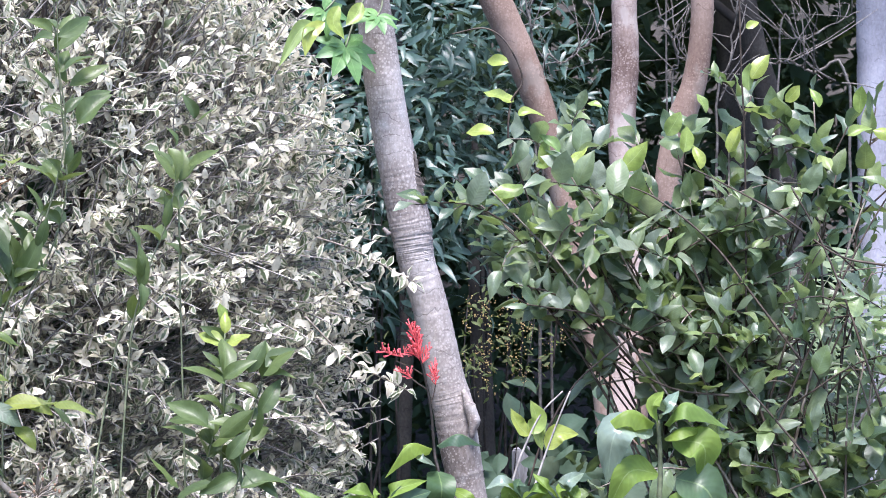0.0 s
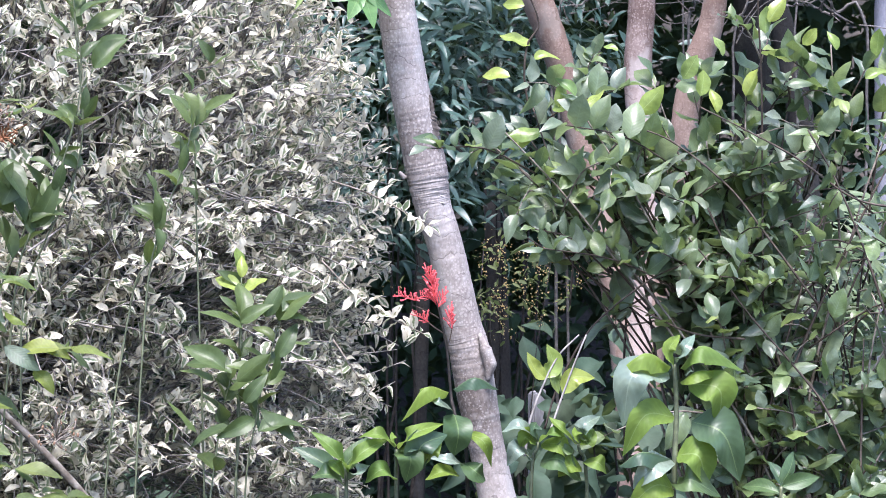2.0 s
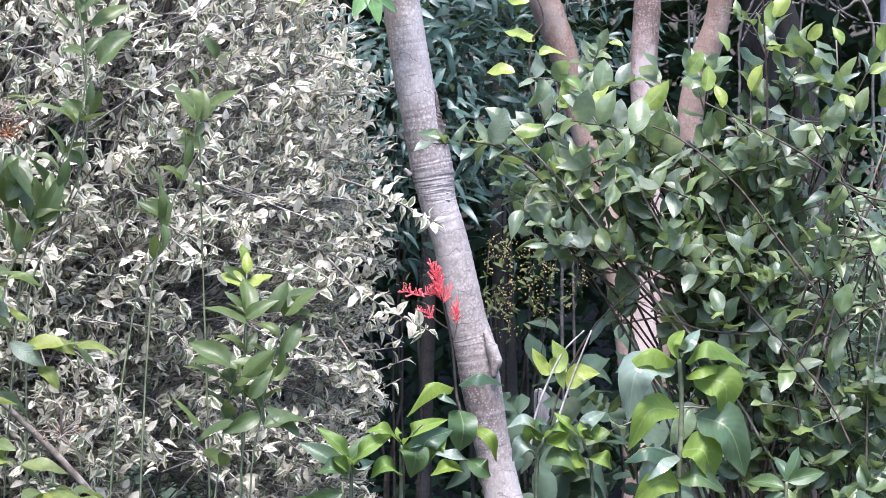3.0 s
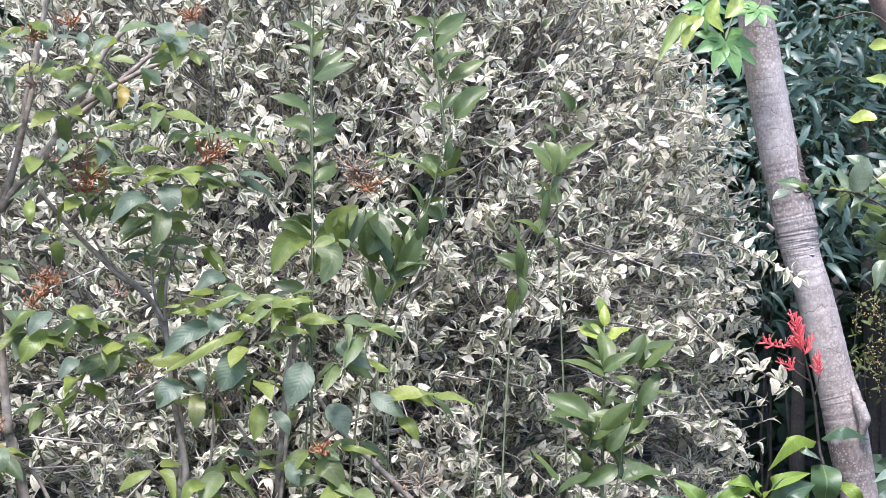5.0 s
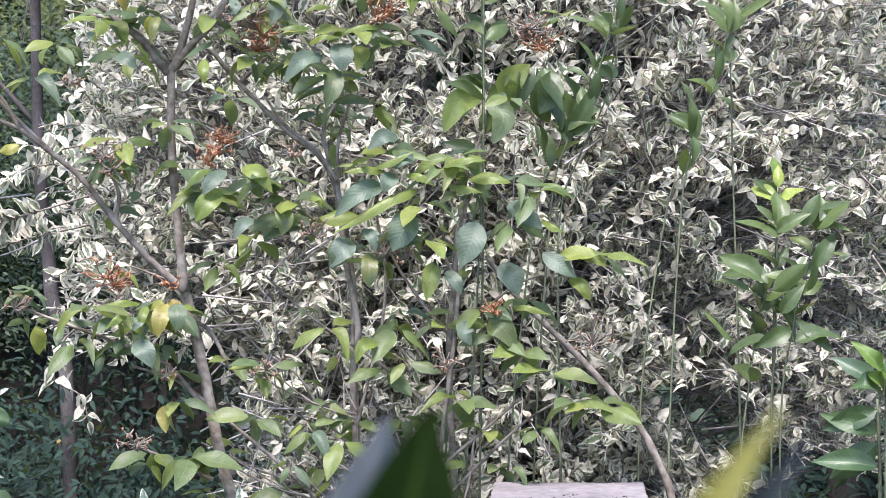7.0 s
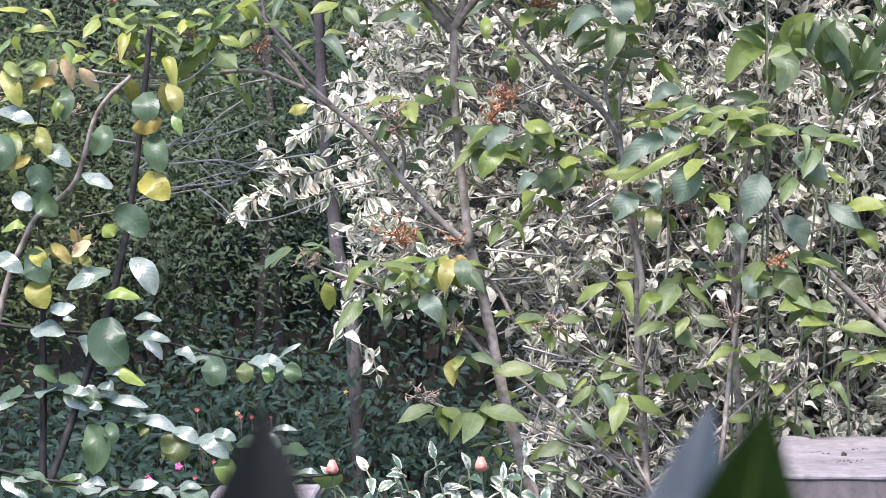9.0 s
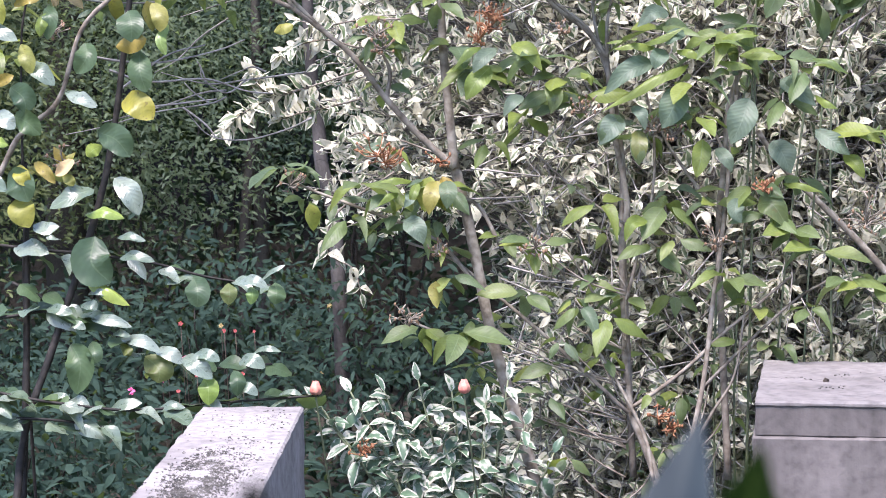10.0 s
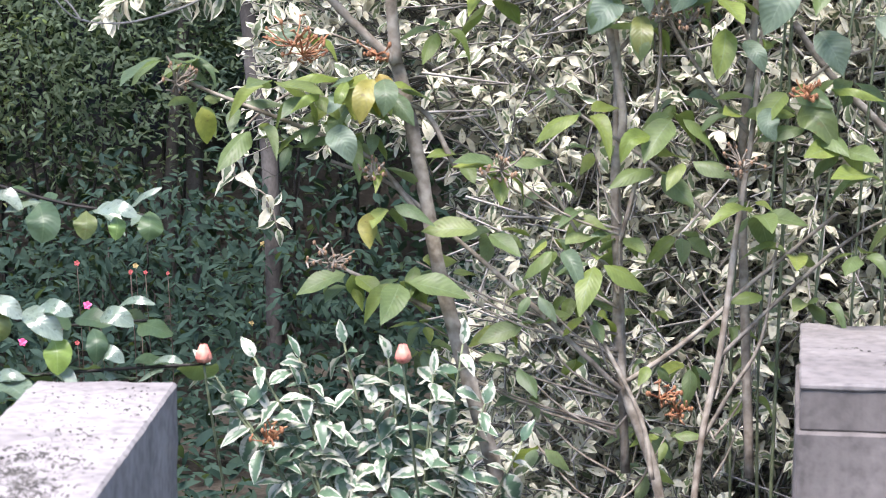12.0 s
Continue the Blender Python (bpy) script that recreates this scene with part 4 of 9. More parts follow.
def fruit_cluster(parent, centre, size, material, n=16, hang=0.0):
    """A spray of stalked buds or berries."""
    pieces, buds = [], []
    c = np.array(centre)
    for k in range(n):
        d = np.array(rand_dir()) * np.array([1, 1, 0.7]) + np.array([0, -0.2, 0.35 - hang])
        e = c + d * size * rng.uniform(0.5, 1.0)
        pieces.append(tube([c, (c + e) / 2 + rng.normal(0, size * 0.08, 3), e], 0.0016, 0.0012, 4, 2, cap=False))
        if k % 3 == 0:
            f = e + np.array(rand_dir()) * size * 0.3
            pieces.append(tube([e, (e + f) / 2, f], 0.0022, 0.0014, 5, 2))
        buds.append((e, rng.uniform(0.0016, 0.0036)))
    spray = tagged(part("bud_spray", mesh_of("bud_spray", *join(pieces), M_TWIG if material is M_BERRY else material), parent), kind="stuff")
    me = BUD_MESH.setdefault(material.name, mesh_of("bud", *ball((0, 0, 0), 1.0, 4, 6), material))
    for e, r in buds:
        part("bud", me, spray, "", Matrix.Translation(e) @ Matrix.Diagonal((r, r, r * 1.5, 1)))


def stems_of(parent, lines, r0, r1, material, name="stem", sides=8, knots=0.05):
    for pts in lines:
        part(name, mesh_of(name, *tube(pts, r0, r1, sides, 7, knots), material), parent)


def along(lines, count, size):
    """Small whorls near random places of the twigs."""
    out = []
    for k in range(count):
        line = smooth_line(lines[int(rng.integers(len(lines)))], 6)
        p = line[int(rng.uniform(0.25, 1.0) * (len(line) - 1))] + rng.normal(0, 0.025, 3)
        out += whorl(p, int(rng.integers(2, 5)), size * rng.uniform(0.6, 1.15), 0.8)
    return out


# bare twigs that reach out of the cream shrub
stems_of(cream_shrub, [[(-0.409, 4.62, 1.542), (-0.544, 4.62, 1.526), (-0.634, 4.62, 1.518), (-0.738, 4.62, 1.544)], [(-0.59, 4.62, 1.488), (-0.628, 4.62, 1.473), (-0.755, 4.62, 1.454), (-0.868, 4.62, 1.423), (-0.958, 4.62, 1.405)], [(-0.59, 4.62, 1.503), (-0.65, 4.62, 1.496), (-0.755, 4.62, 1.462), (-0.875, 4.62, 1.432)], [(-0.396, 4.62, 1.439), (-0.457, 4.62, 1.412), (-0.547, 4.62, 1.39), (-0.629, 4.62, 1.4), (-0.68, 4.62, 1.453)], [(-0.526, 4.62, 1.712), (-0.586, 4.62, 1.701), (-0.691, 4.62, 1.669)], [(-0.579, 4.62, 1.668), (-0.647, 4.62, 1.623), (-0.7, 4.62, 1.573), (-0.753, 4.62, 1.544)], [(-0.544, 4.62, 1.526), (-0.59, 4.62, 1.497), (-0.641, 4.62, 1.527), (-0.648, 4.62, 1.557)], [(-0.634, 4.62, 1.518), (-0.648, 4.62, 1.557), (-0.656, 4.62, 1.569)], [(-0.628, 4.62, 1.473), (-0.664, 4.62, 1.498), (-0.686, 4.62, 1.521)], [(-0.499, 4.62, 1.544), (-0.529, 4.62, 1.555), (-0.559, 4.62, 1.545), (-0.604, 4.62, 1.527)]], 0.0026, 0.0012, M_GREYTWIG, "bare_twig", 5, 0.1)

left_bush = thing("firebush", "tall firebush with bare brown stems, drooping green leaves and orange buds", "shrub", "firebushes", at=(0.126, 4.374, 0.133))
stems_of(left_bush, [[(0.205, 4.353, 0.077), (0.145, 4.471, 0.488), (0.103, 4.504, 0.632), (0.051, 4.535, 0.803), (0.006, 4.558, 0.960), (-0.024, 4.575, 1.113), (-0.053, 4.585, 1.253), (-0.073, 4.589, 1.330)]], 0.016, 0.012, M_TWIG, "main_stem")
stems_of(left_bush, [[(-0.072, 4.576, 1.325), (-0.085, 4.580, 1.466), (-0.098, 4.578, 1.632), (-0.099, 4.569, 1.822)]], 0.0115, 0.009, M_TWIG, "main_stem")
stems_of(left_bush, [[(-0.102, 4.57, 1.811), (-0.084, 4.57, 1.848), (-0.059, 4.57, 1.93), (-0.036, 4.57, 2.032), (-0.016, 4.57, 2.121), (-0.012, 4.57, 2.196)], [(-0.1, 4.57, 1.814), (-0.065, 4.57, 1.862), (0.001, 4.57, 1.93), (0.061, 4.57, 2.033), (0.142, 4.57, 2.089), (0.223, 4.57, 2.135), (0.302, 4.57, 2.171)], [(0.061, 4.57, 2.033), (0.102, 4.57, 2.109), (0.142, 4.57, 2.185), (0.203, 4.57, 2.248)], [(-0.106, 4.57, 1.807), (-0.158, 4.57, 1.875), (-0.218, 4.57, 1.928), (-0.258, 4.57, 1.962)],
                     [(-0.072, 4.576, 1.325), (-0.155, 4.577, 1.403), (-0.224, 4.575, 1.481), (-0.292, 4.570, 1.571), (-0.354, 4.565, 1.626), (-0.429, 4.556, 1.685)]], 0.0085, 0.0055, M_TWIG, "branch")
LEFT_TWIGS = [[(-0.429, 4.556, 1.685), (-0.540, 4.543, 1.727), (-0.652, 4.528, 1.722), (-0.763, 4.511, 1.716), (-0.871, 4.490, 1.727), (-0.990, 4.464, 1.755)], [(-0.429, 4.556, 1.685), (-0.477, 4.548, 1.764), (-0.538, 4.538, 1.802), (-0.587, 4.529, 1.853)], [(-0.354, 4.565, 1.626), (-0.453, 4.552, 1.726), (-0.538, 4.537, 1.827), (-0.573, 4.528, 1.890)],
                     [(-0.010, 4.541, 0.906), (-0.086, 4.545, 0.945), (-0.136, 4.546, 0.965), (-0.181, 4.547, 0.985)], [(-0.033, 4.560, 1.070), (-0.096, 4.565, 1.147), (-0.159, 4.566, 1.187), (-0.260, 4.564, 1.227), (-0.398, 4.557, 1.280), (-0.448, 4.554, 1.307)],
                     [(0.032, 4.566, 1.145), (-0.030, 4.573, 1.248), (-0.132, 4.571, 1.250), (-0.208, 4.569, 1.270)], [(-0.763, 4.511, 1.716), (-0.798, 4.502, 1.767), (-0.832, 4.492, 1.829)], [(-0.224, 4.575, 1.481), (-0.216, 4.575, 1.545), (-0.247, 4.572, 1.609)]]
stems_of(left_bush, LEFT_TWIGS, 0.0055, 0.003, M_TWIG, "twig", 6)
right_bush = thing("firebush", "firebush with several slender stems, a leafy head and brown berry sprays", "shrub", "firebushes", at=(0.381, 4.373, 0.120))
stems_of(right_bush, [[(0.431, 4.388, 0.179), (0.382, 4.502, 0.598), (0.320, 4.543, 0.783), (0.310, 4.572, 0.972), (0.305, 4.591, 1.137), (0.317, 4.598, 1.239), (0.289, 4.608, 1.405), (0.272, 4.612, 1.571)],
                      [(1.053, 4.436, 0.229), (1.046, 4.565, 0.766), (0.994, 4.605, 0.955), (0.926, 4.631, 1.056), (0.839, 4.658, 1.157), (0.763, 4.677, 1.234), (0.686, 4.694, 1.311), (0.624, 4.706, 1.399)]], 0.0105, 0.006, M_TWIG, "main_stem")
stems_of(right_bush, [[(0.402, 4.341, 0.257), (0.438, 4.436, 0.650), (0.478, 4.470, 0.859), (0.503, 4.493, 1.052), (0.528, 4.507, 1.227), (0.537, 4.513, 1.333), (0.552, 4.516, 1.484)]], 0.0065, 0.004, M_TWIG, "main_stem")
stems_of(right_bush, [[(0.271, 4.592, 1.571), (0.223, 4.594, 1.641), (0.154, 4.595, 1.697), (0.109, 4.594, 1.760)], [(0.271, 4.592, 1.571), (0.274, 4.591, 1.659), (0.299, 4.586, 1.747)], [(0.315, 4.521, 0.774), (0.154, 4.553, 0.923), (0.020, 4.570, 1.037), (-0.082, 4.578, 1.119), (-0.184, 4.579, 1.158)],
                      [(0.320, 4.523, 0.784), (0.395, 4.525, 0.835), (0.464, 4.527, 0.891), (0.527, 4.529, 0.952), (0.603, 4.528, 1.016), (0.677, 4.524, 1.080)], [(0.364, 4.440, 0.636), (0.346, 4.461, 0.734), (0.284, 4.486, 0.856), (0.222, 4.504, 0.955)]], 0.005, 0.003, M_TWIG, "branch")
RIGHT_TWIGS = [[(0.313, 4.558, 1.025), (0.339, 4.567, 1.127), (0.371, 4.575, 1.254), (0.377, 4.581, 1.381), (0.357, 4.586, 1.508)], [(0.543, 4.556, 1.230), (0.603, 4.552, 1.281), (0.665, 4.546, 1.332), (0.726, 4.538, 1.357)], [(0.534, 4.555, 1.204), (0.453, 4.571, 1.305), (0.389, 4.581, 1.419), (0.426, 4.580, 1.495)],
                      [(0.503, 4.541, 1.027), (0.390, 4.564, 1.140), (0.225, 4.584, 1.253), (0.110, 4.594, 1.355)], [(0.558, 4.565, 1.483), (0.563, 4.565, 1.584), (0.599, 4.559, 1.684)], [(0.543, 4.562, 1.331), (0.502, 4.570, 1.419), (0.464, 4.576, 1.483)], [(0.450, 4.494, 0.689), (0.501, 4.505, 0.777), (0.552, 4.514, 0.865), (0.578, 4.532, 1.028)],
                      [(0.301, 4.553, 0.974), (0.250, 4.562, 1.025), (0.186, 4.576, 1.126), (0.123, 4.582, 1.176)], [(0.476, 4.516, 0.826), (0.577, 4.520, 0.928), (0.689, 4.517, 1.030), (0.776, 4.509, 1.082)]]
stems_of(right_bush, RIGHT_TWIGS, 0.0042, 0.0025, M_TWIG, "twig", 6)

# leaves of the head of the right bush
poses = []
for c, n, s in zip([(0.089, 4.529, 1.577), (-0.025, 4.530, 1.541), (0.164, 4.528, 1.525), (0.214, 4.526, 1.487), (0.398, 4.506, 1.244), (0.586, 4.489, 1.292), (0.532, 4.480, 1.081), (0.621, 4.480, 1.223), (0.416, 4.500, 1.169), (0.729, 4.458, 1.142), (0.788, 4.443, 1.080), (0.836, 4.433, 1.067), (0.256, 4.514, 1.800), (0.182, 4.515, 1.839), (0.320, 4.505, 1.874), (0.380, 4.514, 1.635), (0.529, 4.499, 1.619), (0.670, 4.471, 1.192), (0.248, 4.517, 1.246), (0.107, 4.515, 1.148), (0.206, 4.500, 1.021), (0.268, 4.494, 0.996), (0.420, 4.495, 1.896), (0.356, 4.512, 1.736), (0.498, 4.497, 1.243), (0.702, 4.451, 1.018)],
                   (4, 3, 4, 3, 4, 4, 5, 4, 3, 5, 4, 4, 4, 4, 4, 5, 6, 4, 4, 4, 4, 4, 4, 4, 4, 4),
                   (0.10, 0.09, 0.11, 0.1, 0.1, 0.1, 0.11, 0.1, 0.09, 0.11, 0.12, 0.11, 0.1, 0.1, 0.1, 0.12, 0.11, 0.1, 0.09, 0.09, 0.1, 0.1, 0.1, 0.1, 0.1, 0.1)):
    poses += whorl(c, n, s, 0.7)
poses += along(RIGHT_TWIGS, 22, 0.08)
for k in range(36):
    # low side shoots between the stems
    c = Vector((rng.uniform(-0.05, 0.6), rng.uniform(4.5, 4.72), rng.uniform(0.62, 1.2)))
    root = Vector((0.31 if c.x < 0.42 else 0.48, 4.54, c.z - 0.12))
    part("twig", mesh_of("twig", *tube([root, root.lerp(c, 0.5) + Vector((0, 0, -0.02)), c], 0.0026, 0.0014, 5, 3), M_TWIG), right_bush)
    poses += whorl(c, int(rng.integers(3, 6)), rng.uniform(0.05, 0.085), 0.9)
add_leaves(right_bush, BROAD, poses, M_FIREBUSH, most=300)
poses = []
for c, n, s in zip([(-0.455, 4.504, 1.334), (-0.406, 4.508, 1.327), (-0.281, 4.516, 1.293), (-0.219, 4.519, 1.273), (-0.307, 4.511, 1.218), (-0.130, 4.523, 1.290), (-0.157, 4.518, 1.203), (-0.083, 4.510, 1.088), (-0.060, 4.498, 0.963), (0.080, 4.507, 1.048), (-0.799, 4.446, 1.838), (-0.821, 4.439, 1.875), (-0.679, 4.468, 1.813), (-0.727, 4.460, 1.825), (-0.631, 4.477, 1.775), (-0.567, 4.478, 1.886), (-0.519, 4.489, 1.824), (-0.740, 4.461, 1.776), (-0.345, 4.502, 1.872), (-0.195, 4.513, 1.845), (-0.244, 4.505, 1.920), (-0.396, 4.503, 1.798), (-0.468, 4.490, 1.885), (-0.657, 4.476, 1.726), (-0.025, 4.530, 1.541), (-0.094, 4.516, 1.151), (-0.250, 4.522, 1.620), (0.006, 4.515, 1.880), (0.081, 4.518, 1.841)],
                   (4, 3, 5, 4, 4, 3, 3, 4, 5, 3, 5, 4, 5, 4, 4, 4, 4, 4, 4, 4, 3, 4, 4, 3, 3, 3, 3, 4, 4),
                   (0.1, 0.07, 0.1, 0.09, 0.1, 0.08, 0.09, 0.1, 0.1, 0.09, 0.1, 0.09, 0.1, 0.09, 0.1, 0.1, 0.1, 0.08, 0.09, 0.09, 0.08, 0.09, 0.09, 0.09, 0.08, 0.08, 0.08, 0.09, 0.09)):
    poses += whorl(c, n, s, 0.75)
poses += along(LEFT_TWIGS, 24, 0.08)
add_leaves(left_bush, BROAD, poses, M_FIREBUSH, most=300)
add_leaves(left_bush, OVAL, hung([(-0.390, 4.456, 1.254, -0.373, 4.453, 1.188), (-0.122, 4.475, 1.311, -0.144, 4.470, 1.233), (-0.097, 4.475, 1.311, -0.073, 4.472, 1.240), (-0.113, 4.459, 1.081, -0.119, 4.452, 1.020), (-0.805, 4.402, 1.712, -0.795, 4.406, 1.640), (-0.734, 4.415, 1.699, -0.712, 4.421, 1.630), (-0.703, 4.402, 1.949, -0.680, 4.410, 1.907), (-0.142, 4.458, 1.927, -0.132, 4.464, 1.866), (-0.420, 4.458, 1.646, -0.466, 4.454, 1.630)]), M_YELLOW, "yellow_leaf", label="yellowing leaf with brown spots")
for c, s, k in zip([(-0.839, 4.404, 1.884), (-0.814, 4.418, 1.756), (-0.530, 4.461, 1.772), (-0.674, 4.439, 1.804), (-0.525, 4.450, 1.920), (-0.434, 4.474, 1.292), (-0.307, 4.481, 1.782), (-0.242, 4.492, 1.619), (-0.241, 4.491, 1.356), (-0.103, 4.496, 1.341), (-0.177, 4.468, 0.994), (-0.530, 4.462, 1.748), (-0.106, 4.484, 1.141), (0.057, 4.482, 1.913), (0.015, 4.498, 1.653)],
                   (0.04, 0.035, 0.05, 0.03, 0.04, 0.05, 0.03, 0.05, 0.07, 0.04, 0.05, 0.04, 0.035, 0.05, 0.05), (0, 1, 0, 1, 0, 2, 1, 1, 0, 0, 2, 1, 2, 1, 0)):
    fruit_cluster(left_bush, c, s * 0.9, (M_ORANGE, M_BERRY, M_BERRY)[k], 13 + 6 * k)
for c, s, k in zip([(0.106, 4.464, 1.880), (0.082, 4.461, 1.924), (0.354, 4.448, 1.918), (0.683, 4.413, 1.897), (0.707, 4.412, 1.860), (0.106, 4.466, 1.152), (0.819, 4.397, 1.207), (0.503, 4.440, 1.159), (0.604, 4.435, 1.282), (0.211, 4.476, 1.449), (0.372, 4.465, 1.409), (0.409, 4.461, 1.396)], (0.06, 0.05, 0.05, 0.055, 0.05, 0.05, 0.07, 0.045, 0.03, 0.04, 0.045, 0.04), (0, 1, 0, 1, 0, 1, 1, 1, 0, 1, 1, 1)):
    fruit_cluster(right_bush, c, s, (M_ORANGE, M_BERRY)[k], 22)
for c in [(0.404, 4.409, 0.756), (0.373, 4.416, 0.780), (-0.278, 4.409, 0.706), (0.020, 4.499, 1.657), (-0.017, 4.500, 1.608)]:
    fruit_cluster(right_bush, c, 0.035, M_ORANGE, 16)

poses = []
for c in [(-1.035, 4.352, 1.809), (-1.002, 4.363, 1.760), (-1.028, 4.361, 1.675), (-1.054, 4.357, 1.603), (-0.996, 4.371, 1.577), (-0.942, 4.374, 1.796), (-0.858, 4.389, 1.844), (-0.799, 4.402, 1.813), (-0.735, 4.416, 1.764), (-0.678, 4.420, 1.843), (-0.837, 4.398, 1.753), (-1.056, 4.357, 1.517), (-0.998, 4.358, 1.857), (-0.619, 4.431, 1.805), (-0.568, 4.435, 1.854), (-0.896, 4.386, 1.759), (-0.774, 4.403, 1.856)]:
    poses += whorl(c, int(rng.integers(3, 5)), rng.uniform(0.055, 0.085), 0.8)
add_leaves(left_bush, BROAD, poses, M_YELLOWGREEN, most=300, label="yellow-green leaf, sunlight put into its colour")
add_leaves(left_bush, NARROW, hung([(-0.944, 4.377, 1.754, -0.911, 4.387, 1.690), (-0.932, 4.379, 1.747, -0.929, 4.383, 1.681), (-0.921, 4.382, 1.741, -0.932, 4.382, 1.687), (-0.909, 4.385, 1.735, -0.860, 4.397, 1.683), (-0.956, 4.374, 1.748, -0.973, 4.373, 1.702)]), M_TAN, "dry_leaf", label="curled tan dry leaf")

# a third firebush in front of the left part of the variegated crown
mid_bush = thing("firebush", "slender firebush sapling with reddish berry clusters", "shrub", "firebushes", at=(0.303, 4.551, 0.623))
stems_of(mid_bush, [[(0.328, 4.550, 0.622), (0.309, 4.618, 1.115), (0.307, 4.631, 1.344), (0.259, 4.635, 1.588), (0.154, 4.635, 1.690), (0.052, 4.631, 1.792), (-0.011, 4.625, 1.868)], [(0.540, 4.532, 0.619), (0.525, 4.603, 1.139), (0.537, 4.612, 1.317), (0.551, 4.614, 1.471), (0.602, 4.607, 1.600)],
                    [(-0.092, 4.626, 1.823), (-0.055, 4.616, 1.956), (-0.030, 4.599, 2.108), (0.001, 4.577, 2.258), (0.014, 4.559, 2.357)], [(-0.092, 4.626, 1.823), (0.027, 4.614, 1.983), (0.153, 4.600, 2.098), (0.241, 4.587, 2.175)]], 0.009, 0.005, M_TWIG, "stem")
MID_TWIGS = [[(-0.092, 4.626, 1.823), (-0.161, 4.618, 1.892), (-0.223, 4.611, 1.929), (-0.333, 4.601, 1.952)], [(0.259, 4.635, 1.588), (0.243, 4.632, 1.691), (0.281, 4.627, 1.768), (0.294, 4.618, 1.883)], [(0.052, 4.631, 1.792), (0.141, 4.623, 1.882), (0.166, 4.616, 1.959)], [(0.307, 4.631, 1.344), (0.397, 4.628, 1.446), (0.448, 4.624, 1.549)]]
stems_of(mid_bush, MID_TWIGS, 0.0045, 0.0025, M_TWIG, "twig", 6)
poses = []
for c in [(-0.204, 4.479, 2.188), (-0.119, 4.487, 2.166), (-0.180, 4.491, 2.116), (-0.071, 4.497, 2.106), (0.009, 4.486, 2.193), (0.052, 4.495, 2.133), (-0.216, 4.500, 2.030), (-0.144, 4.507, 2.007), (0.040, 4.508, 2.034), (0.114, 4.500, 2.097), (0.213, 4.492, 2.135), (0.274, 4.481, 2.197), (0.324, 4.482, 2.173), (0.151, 4.510, 2.011), (0.114, 4.517, 1.948), (0.177, 4.527, 1.824), (0.264, 4.526, 1.787), (0.376, 4.513, 1.875), (0.326, 4.506, 1.987), (0.401, 4.501, 1.987), (0.476, 4.497, 1.963), (-0.009, 4.518, 1.935), (-0.180, 4.513, 1.932), (-0.070, 4.537, 1.599), (-0.021, 4.539, 1.549), (0.078, 4.540, 1.574), (-0.107, 4.533, 1.698), (-0.204, 4.530, 1.661), (0.152, 4.539, 1.498), (0.004, 4.539, 1.387), (-0.093, 4.533, 1.289), (-0.142, 4.530, 1.265), (-0.215, 4.530, 1.377), (0.091, 4.540, 1.436)]:
    poses += whorl(c, int(rng.integers(3, 6)), rng.uniform(0.075, 0.105), 0.7)
poses += along(MID_TWIGS, 26, 0.08)
for c in [(-0.017, 4.419, 2.201), (0.055, 4.418, 2.215), (0.151, 4.421, 2.193), (0.260, 4.415, 2.207), (0.104, 4.451, 1.961), (0.189, 4.448, 1.974), (0.249, 4.441, 2.024), (0.335, 4.441, 1.982), (0.311, 4.450, 1.901), (0.397, 4.445, 1.902), (0.201, 4.456, 1.888), (0.447, 4.444, 1.865), (0.117, 4.473, 1.568), (-0.016, 4.473, 1.532), (0.312, 4.467, 1.604), (0.398, 4.461, 1.598), (0.485, 4.454, 1.591), (0.571, 4.446, 1.578), (0.645, 4.437, 1.566), (0.349, 4.466, 1.530), (0.448, 4.458, 1.517), (0.546, 4.449, 1.504), (0.695, 4.431, 1.540), (0.769, 4.420, 1.552), (0.645, 4.438, 1.478), (0.288, 4.469, 1.481), (0.460, 4.457, 1.442), (0.768, 4.418, 1.378), (0.842, 4.407, 1.402), (0.644, 4.433, 1.292), (0.032, 4.467, 1.752), (0.153, 4.468, 1.728), (0.238, 4.461, 1.802), (0.681, 4.411, 1.951), (0.755, 4.402, 1.926), (0.595, 4.423, 1.939), (0.645, 4.431, 1.753), (-0.017, 4.433, 2.105), (0.091, 4.432, 2.119)][::2]:
    poses += whorl(c, int(rng.integers(3, 6)), rng.uniform(0.06, 0.105), 0.5)
add_leaves(mid_bush, BROAD, poses, M_FIREBUSH, most=300)
add_leaves(mid_bush, OVAL, hung([(-0.189, 4.443, 2.097, -0.165, 4.453, 2.029), (-0.213, 4.448, 2.048, -0.238, 4.454, 1.979), (0.168, 4.450, 2.085, 0.173, 4.457, 2.030), (-0.128, 4.482, 1.292, -0.132, 4.478, 1.231), (-0.104, 4.483, 1.291, -0.094, 4.480, 1.237), (-0.213, 4.455, 1.988, -0.184, 4.462, 1.936)]), M_YELLOW, "yellow_leaf", label="yellowing leaf with brown spots")
